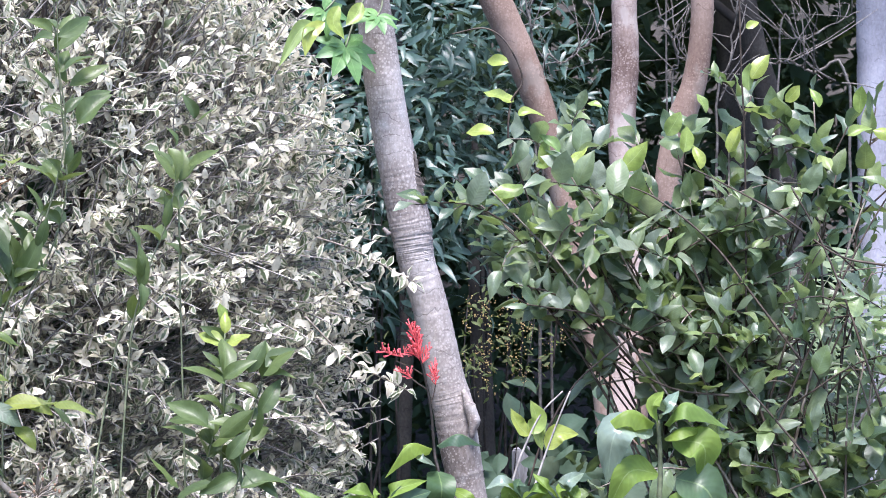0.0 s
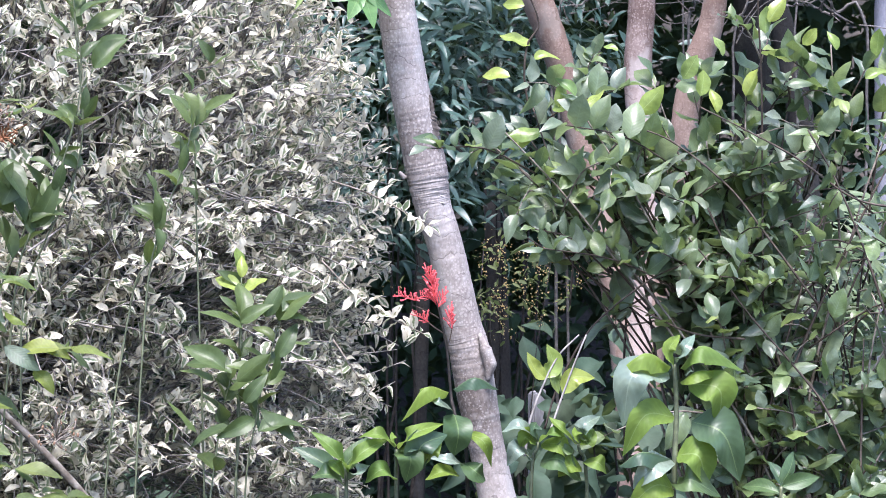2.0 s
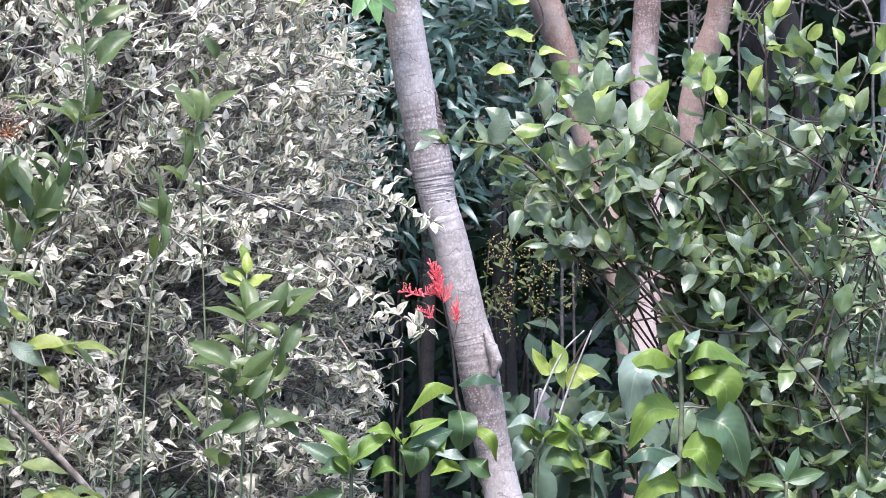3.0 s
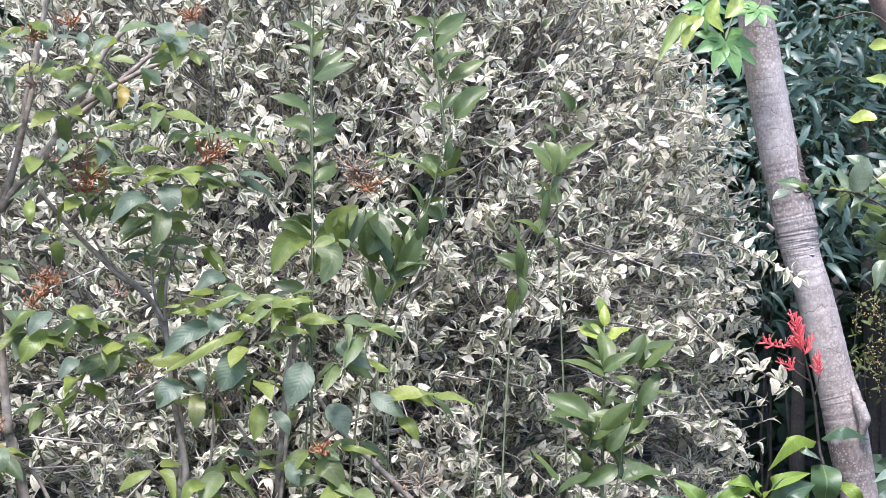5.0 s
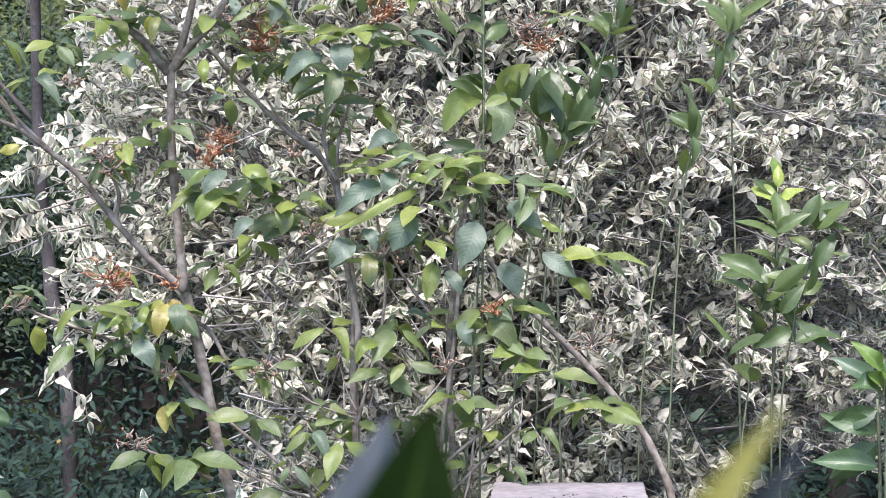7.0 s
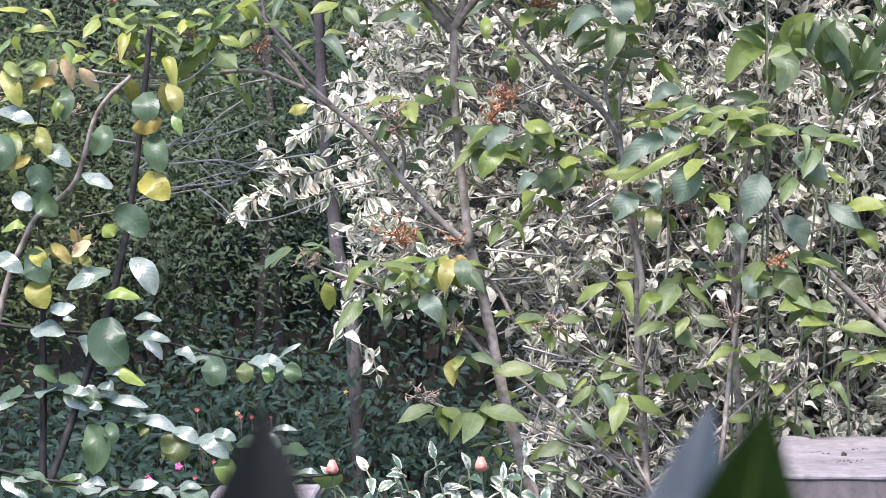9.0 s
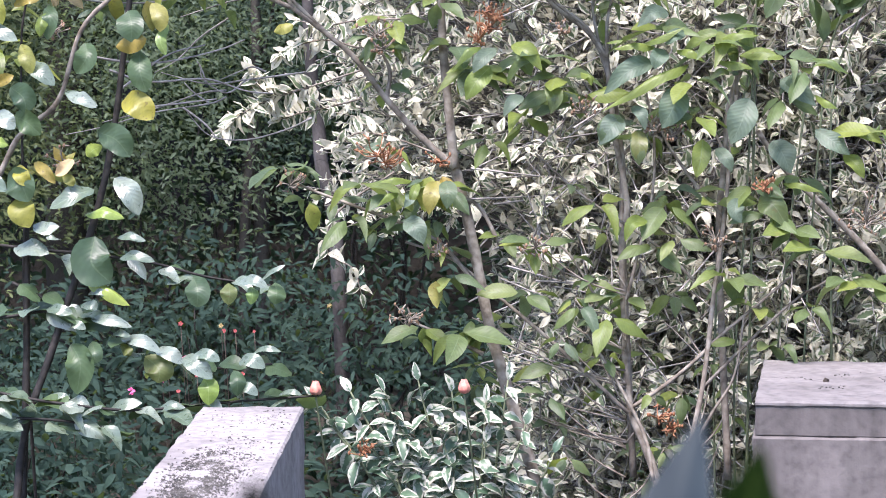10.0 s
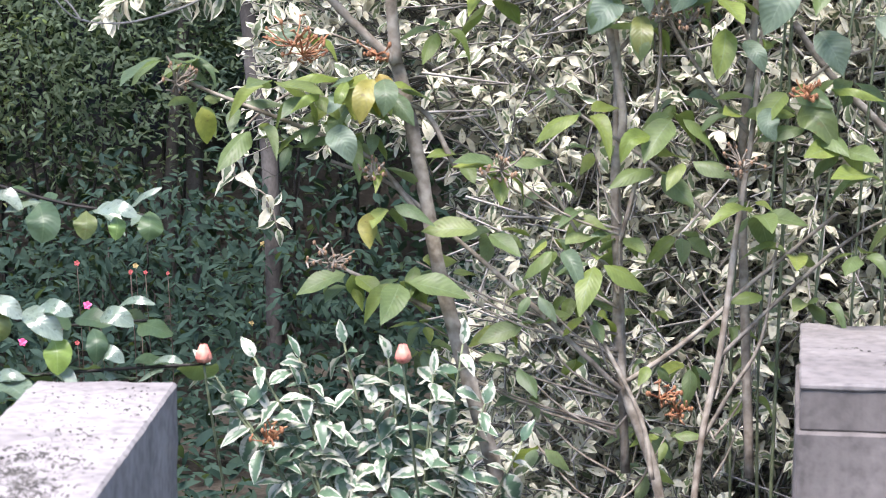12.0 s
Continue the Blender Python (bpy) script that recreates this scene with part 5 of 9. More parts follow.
for c, s, k in zip([(-0.123, 4.429, 2.212), (-0.021, 4.436, 2.185), (-0.015, 4.451, 2.082), (0.064, 4.433, 2.211), (0.321, 4.422, 2.232), (0.071, 4.472, 1.900), (0.095, 4.475, 1.857), (0.372, 4.457, 1.939), (0.707, 4.425, 1.895), (0.695, 4.428, 1.883), (-0.225, 4.480, 1.591), (0.004, 4.488, 1.635), (0.164, 4.487, 1.628), (-0.224, 4.479, 1.341)], (0.035, 0.03, 0.05, 0.035, 0.035, 0.045, 0.04, 0.05, 0.05, 0.045, 0.035, 0.045, 0.03, 0.05), (0, 0, 1, 0, 0, 2, 0, 0, 2, 1, 1, 0, 1, 0)):
    fruit_cluster(mid_bush, c, s, (M_ORANGE, M_BERRY, M_BERRY)[k], 20)


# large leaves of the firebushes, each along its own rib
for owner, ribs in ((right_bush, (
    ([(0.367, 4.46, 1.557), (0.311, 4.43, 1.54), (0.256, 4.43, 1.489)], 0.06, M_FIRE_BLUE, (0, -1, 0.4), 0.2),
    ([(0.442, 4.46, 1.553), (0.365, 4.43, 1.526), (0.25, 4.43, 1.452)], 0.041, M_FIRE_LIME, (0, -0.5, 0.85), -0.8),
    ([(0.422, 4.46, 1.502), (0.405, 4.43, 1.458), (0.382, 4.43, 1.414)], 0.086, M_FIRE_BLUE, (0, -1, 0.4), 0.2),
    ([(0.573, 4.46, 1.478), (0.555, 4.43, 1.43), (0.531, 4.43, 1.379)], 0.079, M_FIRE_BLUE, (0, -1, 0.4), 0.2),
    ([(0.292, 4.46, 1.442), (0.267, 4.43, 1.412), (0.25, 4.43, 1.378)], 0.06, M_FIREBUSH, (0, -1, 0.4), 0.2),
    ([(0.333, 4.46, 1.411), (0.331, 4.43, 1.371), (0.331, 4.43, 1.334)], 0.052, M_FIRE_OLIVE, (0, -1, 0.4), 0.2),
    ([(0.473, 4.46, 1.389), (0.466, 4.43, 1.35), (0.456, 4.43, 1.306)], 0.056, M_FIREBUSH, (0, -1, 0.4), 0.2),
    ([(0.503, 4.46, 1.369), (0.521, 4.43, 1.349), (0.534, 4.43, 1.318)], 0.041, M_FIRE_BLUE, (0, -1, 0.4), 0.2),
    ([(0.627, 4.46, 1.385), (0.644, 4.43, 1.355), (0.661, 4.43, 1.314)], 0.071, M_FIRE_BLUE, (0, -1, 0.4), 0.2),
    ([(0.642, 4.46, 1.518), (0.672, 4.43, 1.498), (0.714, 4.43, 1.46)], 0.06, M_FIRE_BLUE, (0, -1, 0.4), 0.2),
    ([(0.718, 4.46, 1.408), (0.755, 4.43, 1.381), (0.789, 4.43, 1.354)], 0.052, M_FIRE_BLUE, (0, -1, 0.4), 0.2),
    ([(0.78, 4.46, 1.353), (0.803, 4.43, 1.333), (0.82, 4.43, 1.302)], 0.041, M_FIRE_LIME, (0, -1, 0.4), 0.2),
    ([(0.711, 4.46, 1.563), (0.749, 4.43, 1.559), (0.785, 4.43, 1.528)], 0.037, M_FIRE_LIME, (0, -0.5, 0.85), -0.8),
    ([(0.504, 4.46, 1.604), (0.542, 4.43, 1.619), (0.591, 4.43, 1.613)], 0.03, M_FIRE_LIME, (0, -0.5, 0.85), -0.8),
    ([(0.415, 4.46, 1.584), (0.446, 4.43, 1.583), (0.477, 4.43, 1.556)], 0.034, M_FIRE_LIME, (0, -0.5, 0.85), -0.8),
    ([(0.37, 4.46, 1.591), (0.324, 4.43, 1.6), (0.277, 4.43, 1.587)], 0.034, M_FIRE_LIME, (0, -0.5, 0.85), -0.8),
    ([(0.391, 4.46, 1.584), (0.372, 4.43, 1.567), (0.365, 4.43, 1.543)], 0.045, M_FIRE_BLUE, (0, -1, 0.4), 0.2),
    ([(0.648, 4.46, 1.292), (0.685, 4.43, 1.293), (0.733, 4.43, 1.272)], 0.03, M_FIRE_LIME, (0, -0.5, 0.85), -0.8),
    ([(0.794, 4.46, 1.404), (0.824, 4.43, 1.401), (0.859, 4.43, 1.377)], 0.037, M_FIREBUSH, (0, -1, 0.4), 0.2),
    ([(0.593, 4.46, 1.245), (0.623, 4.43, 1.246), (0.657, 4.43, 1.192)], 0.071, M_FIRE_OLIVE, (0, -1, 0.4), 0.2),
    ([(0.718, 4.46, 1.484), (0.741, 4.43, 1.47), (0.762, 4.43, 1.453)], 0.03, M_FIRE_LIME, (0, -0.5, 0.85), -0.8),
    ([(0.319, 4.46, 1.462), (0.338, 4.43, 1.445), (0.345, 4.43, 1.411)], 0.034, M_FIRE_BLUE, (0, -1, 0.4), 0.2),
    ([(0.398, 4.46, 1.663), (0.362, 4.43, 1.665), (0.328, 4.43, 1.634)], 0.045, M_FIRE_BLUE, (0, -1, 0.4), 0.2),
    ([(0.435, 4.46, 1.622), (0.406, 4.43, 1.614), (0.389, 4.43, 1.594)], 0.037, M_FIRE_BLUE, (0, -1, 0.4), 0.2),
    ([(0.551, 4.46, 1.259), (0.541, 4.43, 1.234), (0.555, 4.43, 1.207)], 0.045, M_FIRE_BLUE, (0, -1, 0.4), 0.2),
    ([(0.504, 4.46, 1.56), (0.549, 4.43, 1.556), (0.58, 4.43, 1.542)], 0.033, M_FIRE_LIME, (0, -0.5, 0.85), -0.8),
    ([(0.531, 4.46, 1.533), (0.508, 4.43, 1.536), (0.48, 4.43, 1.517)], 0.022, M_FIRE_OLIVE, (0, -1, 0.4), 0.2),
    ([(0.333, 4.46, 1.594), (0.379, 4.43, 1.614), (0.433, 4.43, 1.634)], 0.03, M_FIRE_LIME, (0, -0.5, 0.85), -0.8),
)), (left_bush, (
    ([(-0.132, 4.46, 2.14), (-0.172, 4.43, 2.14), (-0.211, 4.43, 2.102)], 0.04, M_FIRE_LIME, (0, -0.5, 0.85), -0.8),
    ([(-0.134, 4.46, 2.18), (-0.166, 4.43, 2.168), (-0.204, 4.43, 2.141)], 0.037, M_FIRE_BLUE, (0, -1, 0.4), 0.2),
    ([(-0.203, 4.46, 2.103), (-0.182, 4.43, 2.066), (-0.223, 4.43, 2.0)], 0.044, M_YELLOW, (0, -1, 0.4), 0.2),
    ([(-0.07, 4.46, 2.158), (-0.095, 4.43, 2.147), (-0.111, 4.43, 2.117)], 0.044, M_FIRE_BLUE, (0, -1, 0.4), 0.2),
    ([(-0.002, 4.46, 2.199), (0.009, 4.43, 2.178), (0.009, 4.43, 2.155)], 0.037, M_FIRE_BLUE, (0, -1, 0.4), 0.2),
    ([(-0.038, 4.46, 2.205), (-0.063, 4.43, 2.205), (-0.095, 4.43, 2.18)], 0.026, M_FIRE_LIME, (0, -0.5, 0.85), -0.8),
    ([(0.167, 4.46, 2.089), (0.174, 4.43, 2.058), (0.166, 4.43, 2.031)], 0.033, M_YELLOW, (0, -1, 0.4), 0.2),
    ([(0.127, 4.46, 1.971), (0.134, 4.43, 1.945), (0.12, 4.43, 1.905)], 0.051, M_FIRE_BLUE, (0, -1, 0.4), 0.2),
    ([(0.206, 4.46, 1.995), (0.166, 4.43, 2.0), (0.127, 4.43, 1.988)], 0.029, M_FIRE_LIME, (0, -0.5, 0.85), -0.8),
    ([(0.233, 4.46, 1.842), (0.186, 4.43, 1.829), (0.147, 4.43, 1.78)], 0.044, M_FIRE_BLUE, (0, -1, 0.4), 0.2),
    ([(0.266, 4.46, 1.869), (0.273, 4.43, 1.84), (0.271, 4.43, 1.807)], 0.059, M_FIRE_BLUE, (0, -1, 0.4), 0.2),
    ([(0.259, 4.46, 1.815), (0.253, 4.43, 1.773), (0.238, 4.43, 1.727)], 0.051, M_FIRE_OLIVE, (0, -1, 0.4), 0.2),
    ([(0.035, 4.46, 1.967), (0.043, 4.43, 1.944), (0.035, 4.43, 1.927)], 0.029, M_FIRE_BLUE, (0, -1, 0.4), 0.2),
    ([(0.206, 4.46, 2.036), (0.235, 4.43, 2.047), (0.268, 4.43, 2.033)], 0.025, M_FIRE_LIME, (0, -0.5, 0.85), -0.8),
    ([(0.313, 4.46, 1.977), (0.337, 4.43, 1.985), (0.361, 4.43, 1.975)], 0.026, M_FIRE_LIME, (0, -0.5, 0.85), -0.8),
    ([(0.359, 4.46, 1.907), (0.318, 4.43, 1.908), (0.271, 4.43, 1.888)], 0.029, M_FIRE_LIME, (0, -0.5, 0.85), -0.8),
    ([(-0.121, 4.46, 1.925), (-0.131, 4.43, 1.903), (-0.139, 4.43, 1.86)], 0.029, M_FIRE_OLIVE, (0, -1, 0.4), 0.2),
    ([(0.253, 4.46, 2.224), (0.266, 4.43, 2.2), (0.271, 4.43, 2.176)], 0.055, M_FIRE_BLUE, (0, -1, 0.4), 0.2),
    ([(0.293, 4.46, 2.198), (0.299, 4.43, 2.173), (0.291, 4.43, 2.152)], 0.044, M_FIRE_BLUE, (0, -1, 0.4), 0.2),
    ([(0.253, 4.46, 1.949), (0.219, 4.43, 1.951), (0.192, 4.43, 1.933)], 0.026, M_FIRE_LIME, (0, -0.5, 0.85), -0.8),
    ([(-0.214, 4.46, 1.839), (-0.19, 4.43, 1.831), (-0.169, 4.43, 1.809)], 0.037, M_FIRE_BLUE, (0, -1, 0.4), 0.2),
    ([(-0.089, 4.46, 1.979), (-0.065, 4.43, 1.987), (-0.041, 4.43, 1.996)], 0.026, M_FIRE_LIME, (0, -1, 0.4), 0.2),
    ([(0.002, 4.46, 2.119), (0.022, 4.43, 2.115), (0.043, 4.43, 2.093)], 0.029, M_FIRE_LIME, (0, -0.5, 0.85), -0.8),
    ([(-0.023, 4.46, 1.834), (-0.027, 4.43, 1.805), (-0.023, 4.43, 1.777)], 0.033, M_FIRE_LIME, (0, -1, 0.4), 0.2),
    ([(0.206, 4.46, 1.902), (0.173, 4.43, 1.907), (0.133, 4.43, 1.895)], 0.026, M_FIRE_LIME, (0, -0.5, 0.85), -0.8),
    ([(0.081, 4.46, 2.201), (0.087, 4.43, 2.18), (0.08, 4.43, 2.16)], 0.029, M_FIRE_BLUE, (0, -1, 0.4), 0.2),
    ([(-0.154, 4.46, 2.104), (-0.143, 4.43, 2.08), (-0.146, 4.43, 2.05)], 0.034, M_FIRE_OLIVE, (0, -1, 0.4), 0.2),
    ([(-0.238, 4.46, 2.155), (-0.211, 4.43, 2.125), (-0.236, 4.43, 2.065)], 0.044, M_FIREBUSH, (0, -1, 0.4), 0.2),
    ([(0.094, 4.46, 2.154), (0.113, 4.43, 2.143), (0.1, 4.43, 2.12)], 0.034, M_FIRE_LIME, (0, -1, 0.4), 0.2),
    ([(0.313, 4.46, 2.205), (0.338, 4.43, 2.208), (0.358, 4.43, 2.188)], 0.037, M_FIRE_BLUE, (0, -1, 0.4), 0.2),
    ([(0.2, 4.46, 1.868), (0.232, 4.43, 1.886), (0.271, 4.43, 1.88)], 0.028, M_FIRE_LIME, (0, -0.5, 0.85), -0.8),
    ([(-0.01, 4.46, 1.594), (-0.041, 4.43, 1.588), (-0.073, 4.43, 1.541)], 0.031, M_FIRE_LIME, (0, -0.5, 0.85), -0.8),
    ([(0.01, 4.46, 1.551), (-0.022, 4.43, 1.518), (-0.044, 4.43, 1.479)], 0.055, M_FIRE_LIME, (0, -1, 0.4), 0.2),
    ([(0.056, 4.46, 1.597), (0.091, 4.43, 1.583), (0.122, 4.43, 1.542)], 0.044, M_FIRE_LIME, (0, -1, 0.4), 0.2),
    ([(0.134, 4.46, 1.511), (0.148, 4.43, 1.484), (0.14, 4.43, 1.448)], 0.048, M_FIRE_OLIVE, (0, -1, 0.4), 0.2),
    ([(0.082, 4.46, 1.485), (0.056, 4.43, 1.473), (0.037, 4.43, 1.442)], 0.04, M_FIRE_BLUE, (0, -1, 0.4), 0.2),
    ([(0.293, 4.46, 1.437), (0.271, 4.43, 1.418), (0.245, 4.43, 1.379)], 0.059, M_FIRE_BLUE, (0, -1, 0.4), 0.2),
    ([(0.332, 4.46, 1.41), (0.332, 4.43, 1.378), (0.331, 4.43, 1.335)], 0.048, M_FIRE_OLIVE, (0, -1, 0.4), 0.2),
    ([(-0.106, 4.46, 1.302), (-0.118, 4.43, 1.271), (-0.127, 4.43, 1.229)], 0.048, M_YELLOW, (0, -1, 0.4), 0.2),
    ([(-0.09, 4.46, 1.302), (-0.084, 4.43, 1.277), (-0.088, 4.43, 1.242)], 0.044, M_FIREBUSH, (0, -1, 0.4), 0.2),
    ([(-0.182, 4.46, 1.215), (-0.154, 4.43, 1.201), (-0.139, 4.43, 1.165)], 0.051, M_FIRE_BLUE, (0, -1, 0.4), 0.2),
    ([(-0.195, 4.46, 1.277), (-0.216, 4.43, 1.276), (-0.241, 4.43, 1.247)], 0.031, M_FIRE_LIME, (0, -0.5, 0.85), -0.8),
    ([(-0.164, 4.46, 1.303), (-0.2, 4.43, 1.312), (-0.233, 4.43, 1.302)], 0.028, M_FIRE_LIME, (0, -0.5, 0.85), -0.8),
    ([(0.023, 4.46, 1.59), (-0.009, 4.43, 1.567), (-0.028, 4.43, 1.537)], 0.037, M_FIRE_BLUE, (0, -1, 0.4), 0.2),
    ([(-0.173, 4.46, 1.28), (-0.167, 4.43, 1.265), (-0.181, 4.43, 1.246)], 0.029, M_FIRE_BLUE, (0, -1, 0.4), 0.2),
    ([(-0.151, 4.46, 1.299), (-0.159, 4.43, 1.278), (-0.168, 4.43, 1.252)], 0.026, M_FIRE_LIME, (0, -1, 0.4), 0.2),
    ([(0.207, 4.46, 1.537), (0.225, 4.43, 1.53), (0.229, 4.43, 1.507)], 0.029, M_FIRE_LIME, (0, -0.5, 0.85), -0.8),
    ([(0.352, 4.46, 1.211), (0.317, 4.43, 1.207), (0.301, 4.43, 1.168)], 0.04, M_FIRE_LIME, (0, -1, 0.4), 0.2),
))):
    for rib, wide, skin, face_, fold_ in ribs:
        blade(owner, rib, wide * 0.88, skin, face_, fold_)


# ---- upright green sprigs in front of the variegated crown ----
def sprig(points, nodes, size, label, extra=(), lime=0):
    t = thing("green_sprig", label, "sprig", "upright sprigs", at=(points[0][0], points[0][1], 0))
    stems_of(t, [[(points[0][0] + 0.03, points[0][1] + 0.05, -0.03)] + list(points)], 0.0028, 0.0016, M_GREENSTEM, "stem", 6, 0.1)
    poses = shoot(points, nodes, size, True, 0.3, 0.7, 0.5, (0.3, -0.5, 0.9), 0.45, 0.2)
    add_leaves(t, NARROW, poses[:len(poses) - lime] + hung(extra, face=(0.3, -0.8, 0.7), tilt=0.8), M_SPRIG)
    if lime:
        add_leaves(t, OVAL, poses[-lime:], M_LIME)
    return t


sprig([(0.807, 4.781, 1.147), (0.814, 4.798, 1.489), (0.858, 4.791, 1.629), (0.921, 4.776, 1.769), (0.948, 4.763, 1.910), (0.934, 4.752, 2.076), (0.913, 4.733, 2.260), (0.905, 4.716, 2.377)], 6, 0.095, "upright shoot with large glossy dark green leaves",
      [(0.899, 4.640, 2.207, 0.969, 4.617, 2.271), (0.891, 4.638, 2.233, 0.820, 4.647, 2.257), (0.899, 4.643, 2.182, 0.959, 4.638, 2.133), (0.953, 4.645, 2.079, 1.024, 4.624, 2.133), (0.954, 4.648, 2.047, 1.006, 4.632, 2.103), (0.900, 4.646, 2.156, 0.936, 4.631, 2.224), (0.834, 4.693, 1.673, 0.852, 4.686, 1.789), (0.821, 4.695, 1.699, 0.802, 4.694, 1.802), (0.808, 4.696, 1.738, 0.772, 4.697, 1.836), (0.855, 4.677, 1.934, 0.929, 4.665, 1.915), (0.792, 4.685, 1.966, 0.732, 4.693, 1.987), (0.807, 4.692, 1.830, 0.881, 4.679, 1.817)])
sprig([(1.234, 4.728, 1.003), (1.226, 4.764, 1.596), (1.221, 4.761, 1.787), (1.216, 4.756, 1.895), (1.207, 4.750, 2.004)], 3, 0.085, "short shoot with paired dark leaves", [(1.191, 4.658, 1.916, 1.148, 4.661, 2.005), (1.197, 4.656, 1.916, 1.246, 4.636, 2.008), (1.161, 4.672, 1.815, 1.173, 4.664, 1.894), (1.226, 4.636, 2.062, 1.202, 4.635, 2.124), (1.232, 4.635, 2.056, 1.260, 4.622, 2.108)])
sprig([(0.989, 4.726, 0.948), (1.059, 4.751, 1.488), (1.104, 4.742, 1.596), (1.129, 4.735, 1.676), (1.115, 4.736, 1.757)], 2, 0.09, "thin grey-green shoot with few leaves", [(1.100, 4.640, 1.661, 1.108, 4.635, 1.766), (1.100, 4.639, 1.681, 1.050, 4.649, 1.741)])
sprig([(1.277, 4.606, 0.949), (1.291, 4.627, 1.170), (1.297, 4.636, 1.329), (1.301, 4.640, 1.462), (1.302, 4.641, 1.555)], 4, 0.09, "leafy shoot with pale green young tip",
      [(1.272, 4.544, 1.464, 1.298, 4.539, 1.565), (1.272, 4.545, 1.477, 1.231, 4.556, 1.527), (1.272, 4.544, 1.451, 1.339, 4.526, 1.510), (1.278, 4.542, 1.438, 1.180, 4.569, 1.497), (1.252, 4.545, 1.334, 1.144, 4.575, 1.399), (1.328, 4.529, 1.464, 1.372, 4.517, 1.543), (1.366, 4.518, 1.477, 1.443, 4.496, 1.544)], 3)
sprig([(1.283, 4.553, 0.955), (1.321, 4.572, 1.239), (1.348, 4.571, 1.357), (1.380, 4.566, 1.476)], 5, 0.10, "leafy shoot with large dark glossy leaves", [(1.346, 4.471, 1.459, 1.395, 4.458, 1.548), (1.352, 4.470, 1.459, 1.424, 4.448, 1.479), (1.320, 4.474, 1.336, 1.227, 4.502, 1.372), (1.313, 4.474, 1.310, 1.375, 4.459, 1.354), (1.300, 4.475, 1.259, 1.390, 4.443, 1.192), (1.288, 4.477, 1.233, 1.197, 4.498, 1.191)])
sprig([(0.521, 4.655, 0.724), (0.539, 4.702, 1.131), (0.574, 4.711, 1.378), (0.614, 4.707, 1.602), (0.618, 4.695, 1.839), (0.615, 4.675, 2.049), (0.614, 4.646, 2.256), (0.614, 4.621, 2.396)], 6, 0.085, "tall thin upright shoot with sparse paired leaves",
      [(0.611, 4.614, 2.133, 0.689, 4.594, 2.198), (0.606, 4.630, 2.004, 0.531, 4.631, 2.066), (0.613, 4.631, 1.991, 0.685, 4.617, 2.033), (0.613, 4.640, 1.900, 0.574, 4.638, 1.968), (0.620, 4.639, 1.900, 0.679, 4.627, 1.950), (0.582, 4.654, 1.757, 0.503, 4.663, 1.729), (0.621, 4.649, 1.757, 0.676, 4.647, 1.661), (0.679, 4.643, 1.731, 0.697, 4.634, 1.840), (0.724, 4.637, 1.731, 0.750, 4.627, 1.831), (0.614, 4.648, 1.783, 0.546, 4.653, 1.823), (0.621, 4.648, 1.770, 0.691, 4.637, 1.803), (0.595, 4.658, 1.601, 0.562, 4.660, 1.657)])
sprig([(0.661, 4.688, 0.714), (0.738, 4.742, 1.443), (0.791, 4.732, 1.629), (0.844, 4.718, 1.762), (0.895, 4.702, 1.868), (0.927, 4.689, 1.947)], 4, 0.10, "shoot with a broad bud-like leaf rosette",
      [(0.804, 4.628, 1.665, 0.827, 4.620, 1.753), (0.812, 4.626, 1.672, 0.880, 4.611, 1.741), (0.795, 4.629, 1.665, 0.760, 4.631, 1.742), (0.763, 4.636, 1.600, 0.743, 4.635, 1.716), (0.827, 4.622, 1.717, 0.888, 4.610, 1.739)])
sprig([(1.283, 4.627, 0.772), (1.297, 4.665, 1.119), (1.303, 4.674, 1.307), (1.310, 4.676, 1.494), (1.308, 4.676, 1.574)], 2, 0.085, "leafy shoot with pale green young tip", [(1.290, 4.630, 1.441, 1.339, 4.616, 1.548), (1.347, 4.614, 1.467, 1.392, 4.601, 1.547), (1.282, 4.629, 1.335, 1.172, 4.659, 1.402), (1.281, 4.627, 1.283, 1.366, 4.600, 1.207), (1.273, 4.627, 1.230, 1.210, 4.647, 1.311)], 2)


sprig([(0.559, 4.590, 0.766), (0.584, 4.632, 1.142), (0.603, 4.644, 1.478), (0.608, 4.636, 1.764), (0.604, 4.618, 1.997), (0.602, 4.588, 2.228), (0.597, 4.562, 2.380)], 5, 0.075, "tall thin upright shoot with sparse paired leaves",
      [(0.600, 4.553, 2.119, 0.693, 4.534, 2.173), (0.596, 4.563, 2.043, 0.507, 4.566, 2.094), (0.605, 4.566, 2.011, 0.691, 4.550, 2.052), (0.600, 4.577, 1.902, 0.536, 4.579, 1.956), (0.606, 4.578, 1.890, 0.674, 4.565, 1.937), (0.600, 4.587, 1.761, 0.523, 4.593, 1.806), (0.607, 4.587, 1.748, 0.678, 4.576, 1.790), (0.587, 4.589, 1.761, 0.509, 4.599, 1.706), (0.632, 4.584, 1.754, 0.641, 4.587, 1.652), (0.594, 4.593, 1.632, 0.510, 4.601, 1.663), (0.604, 4.538, 2.220, 0.537, 4.539, 2.258), (0.599, 4.570, 1.979, 0.550, 4.571, 2.020)])
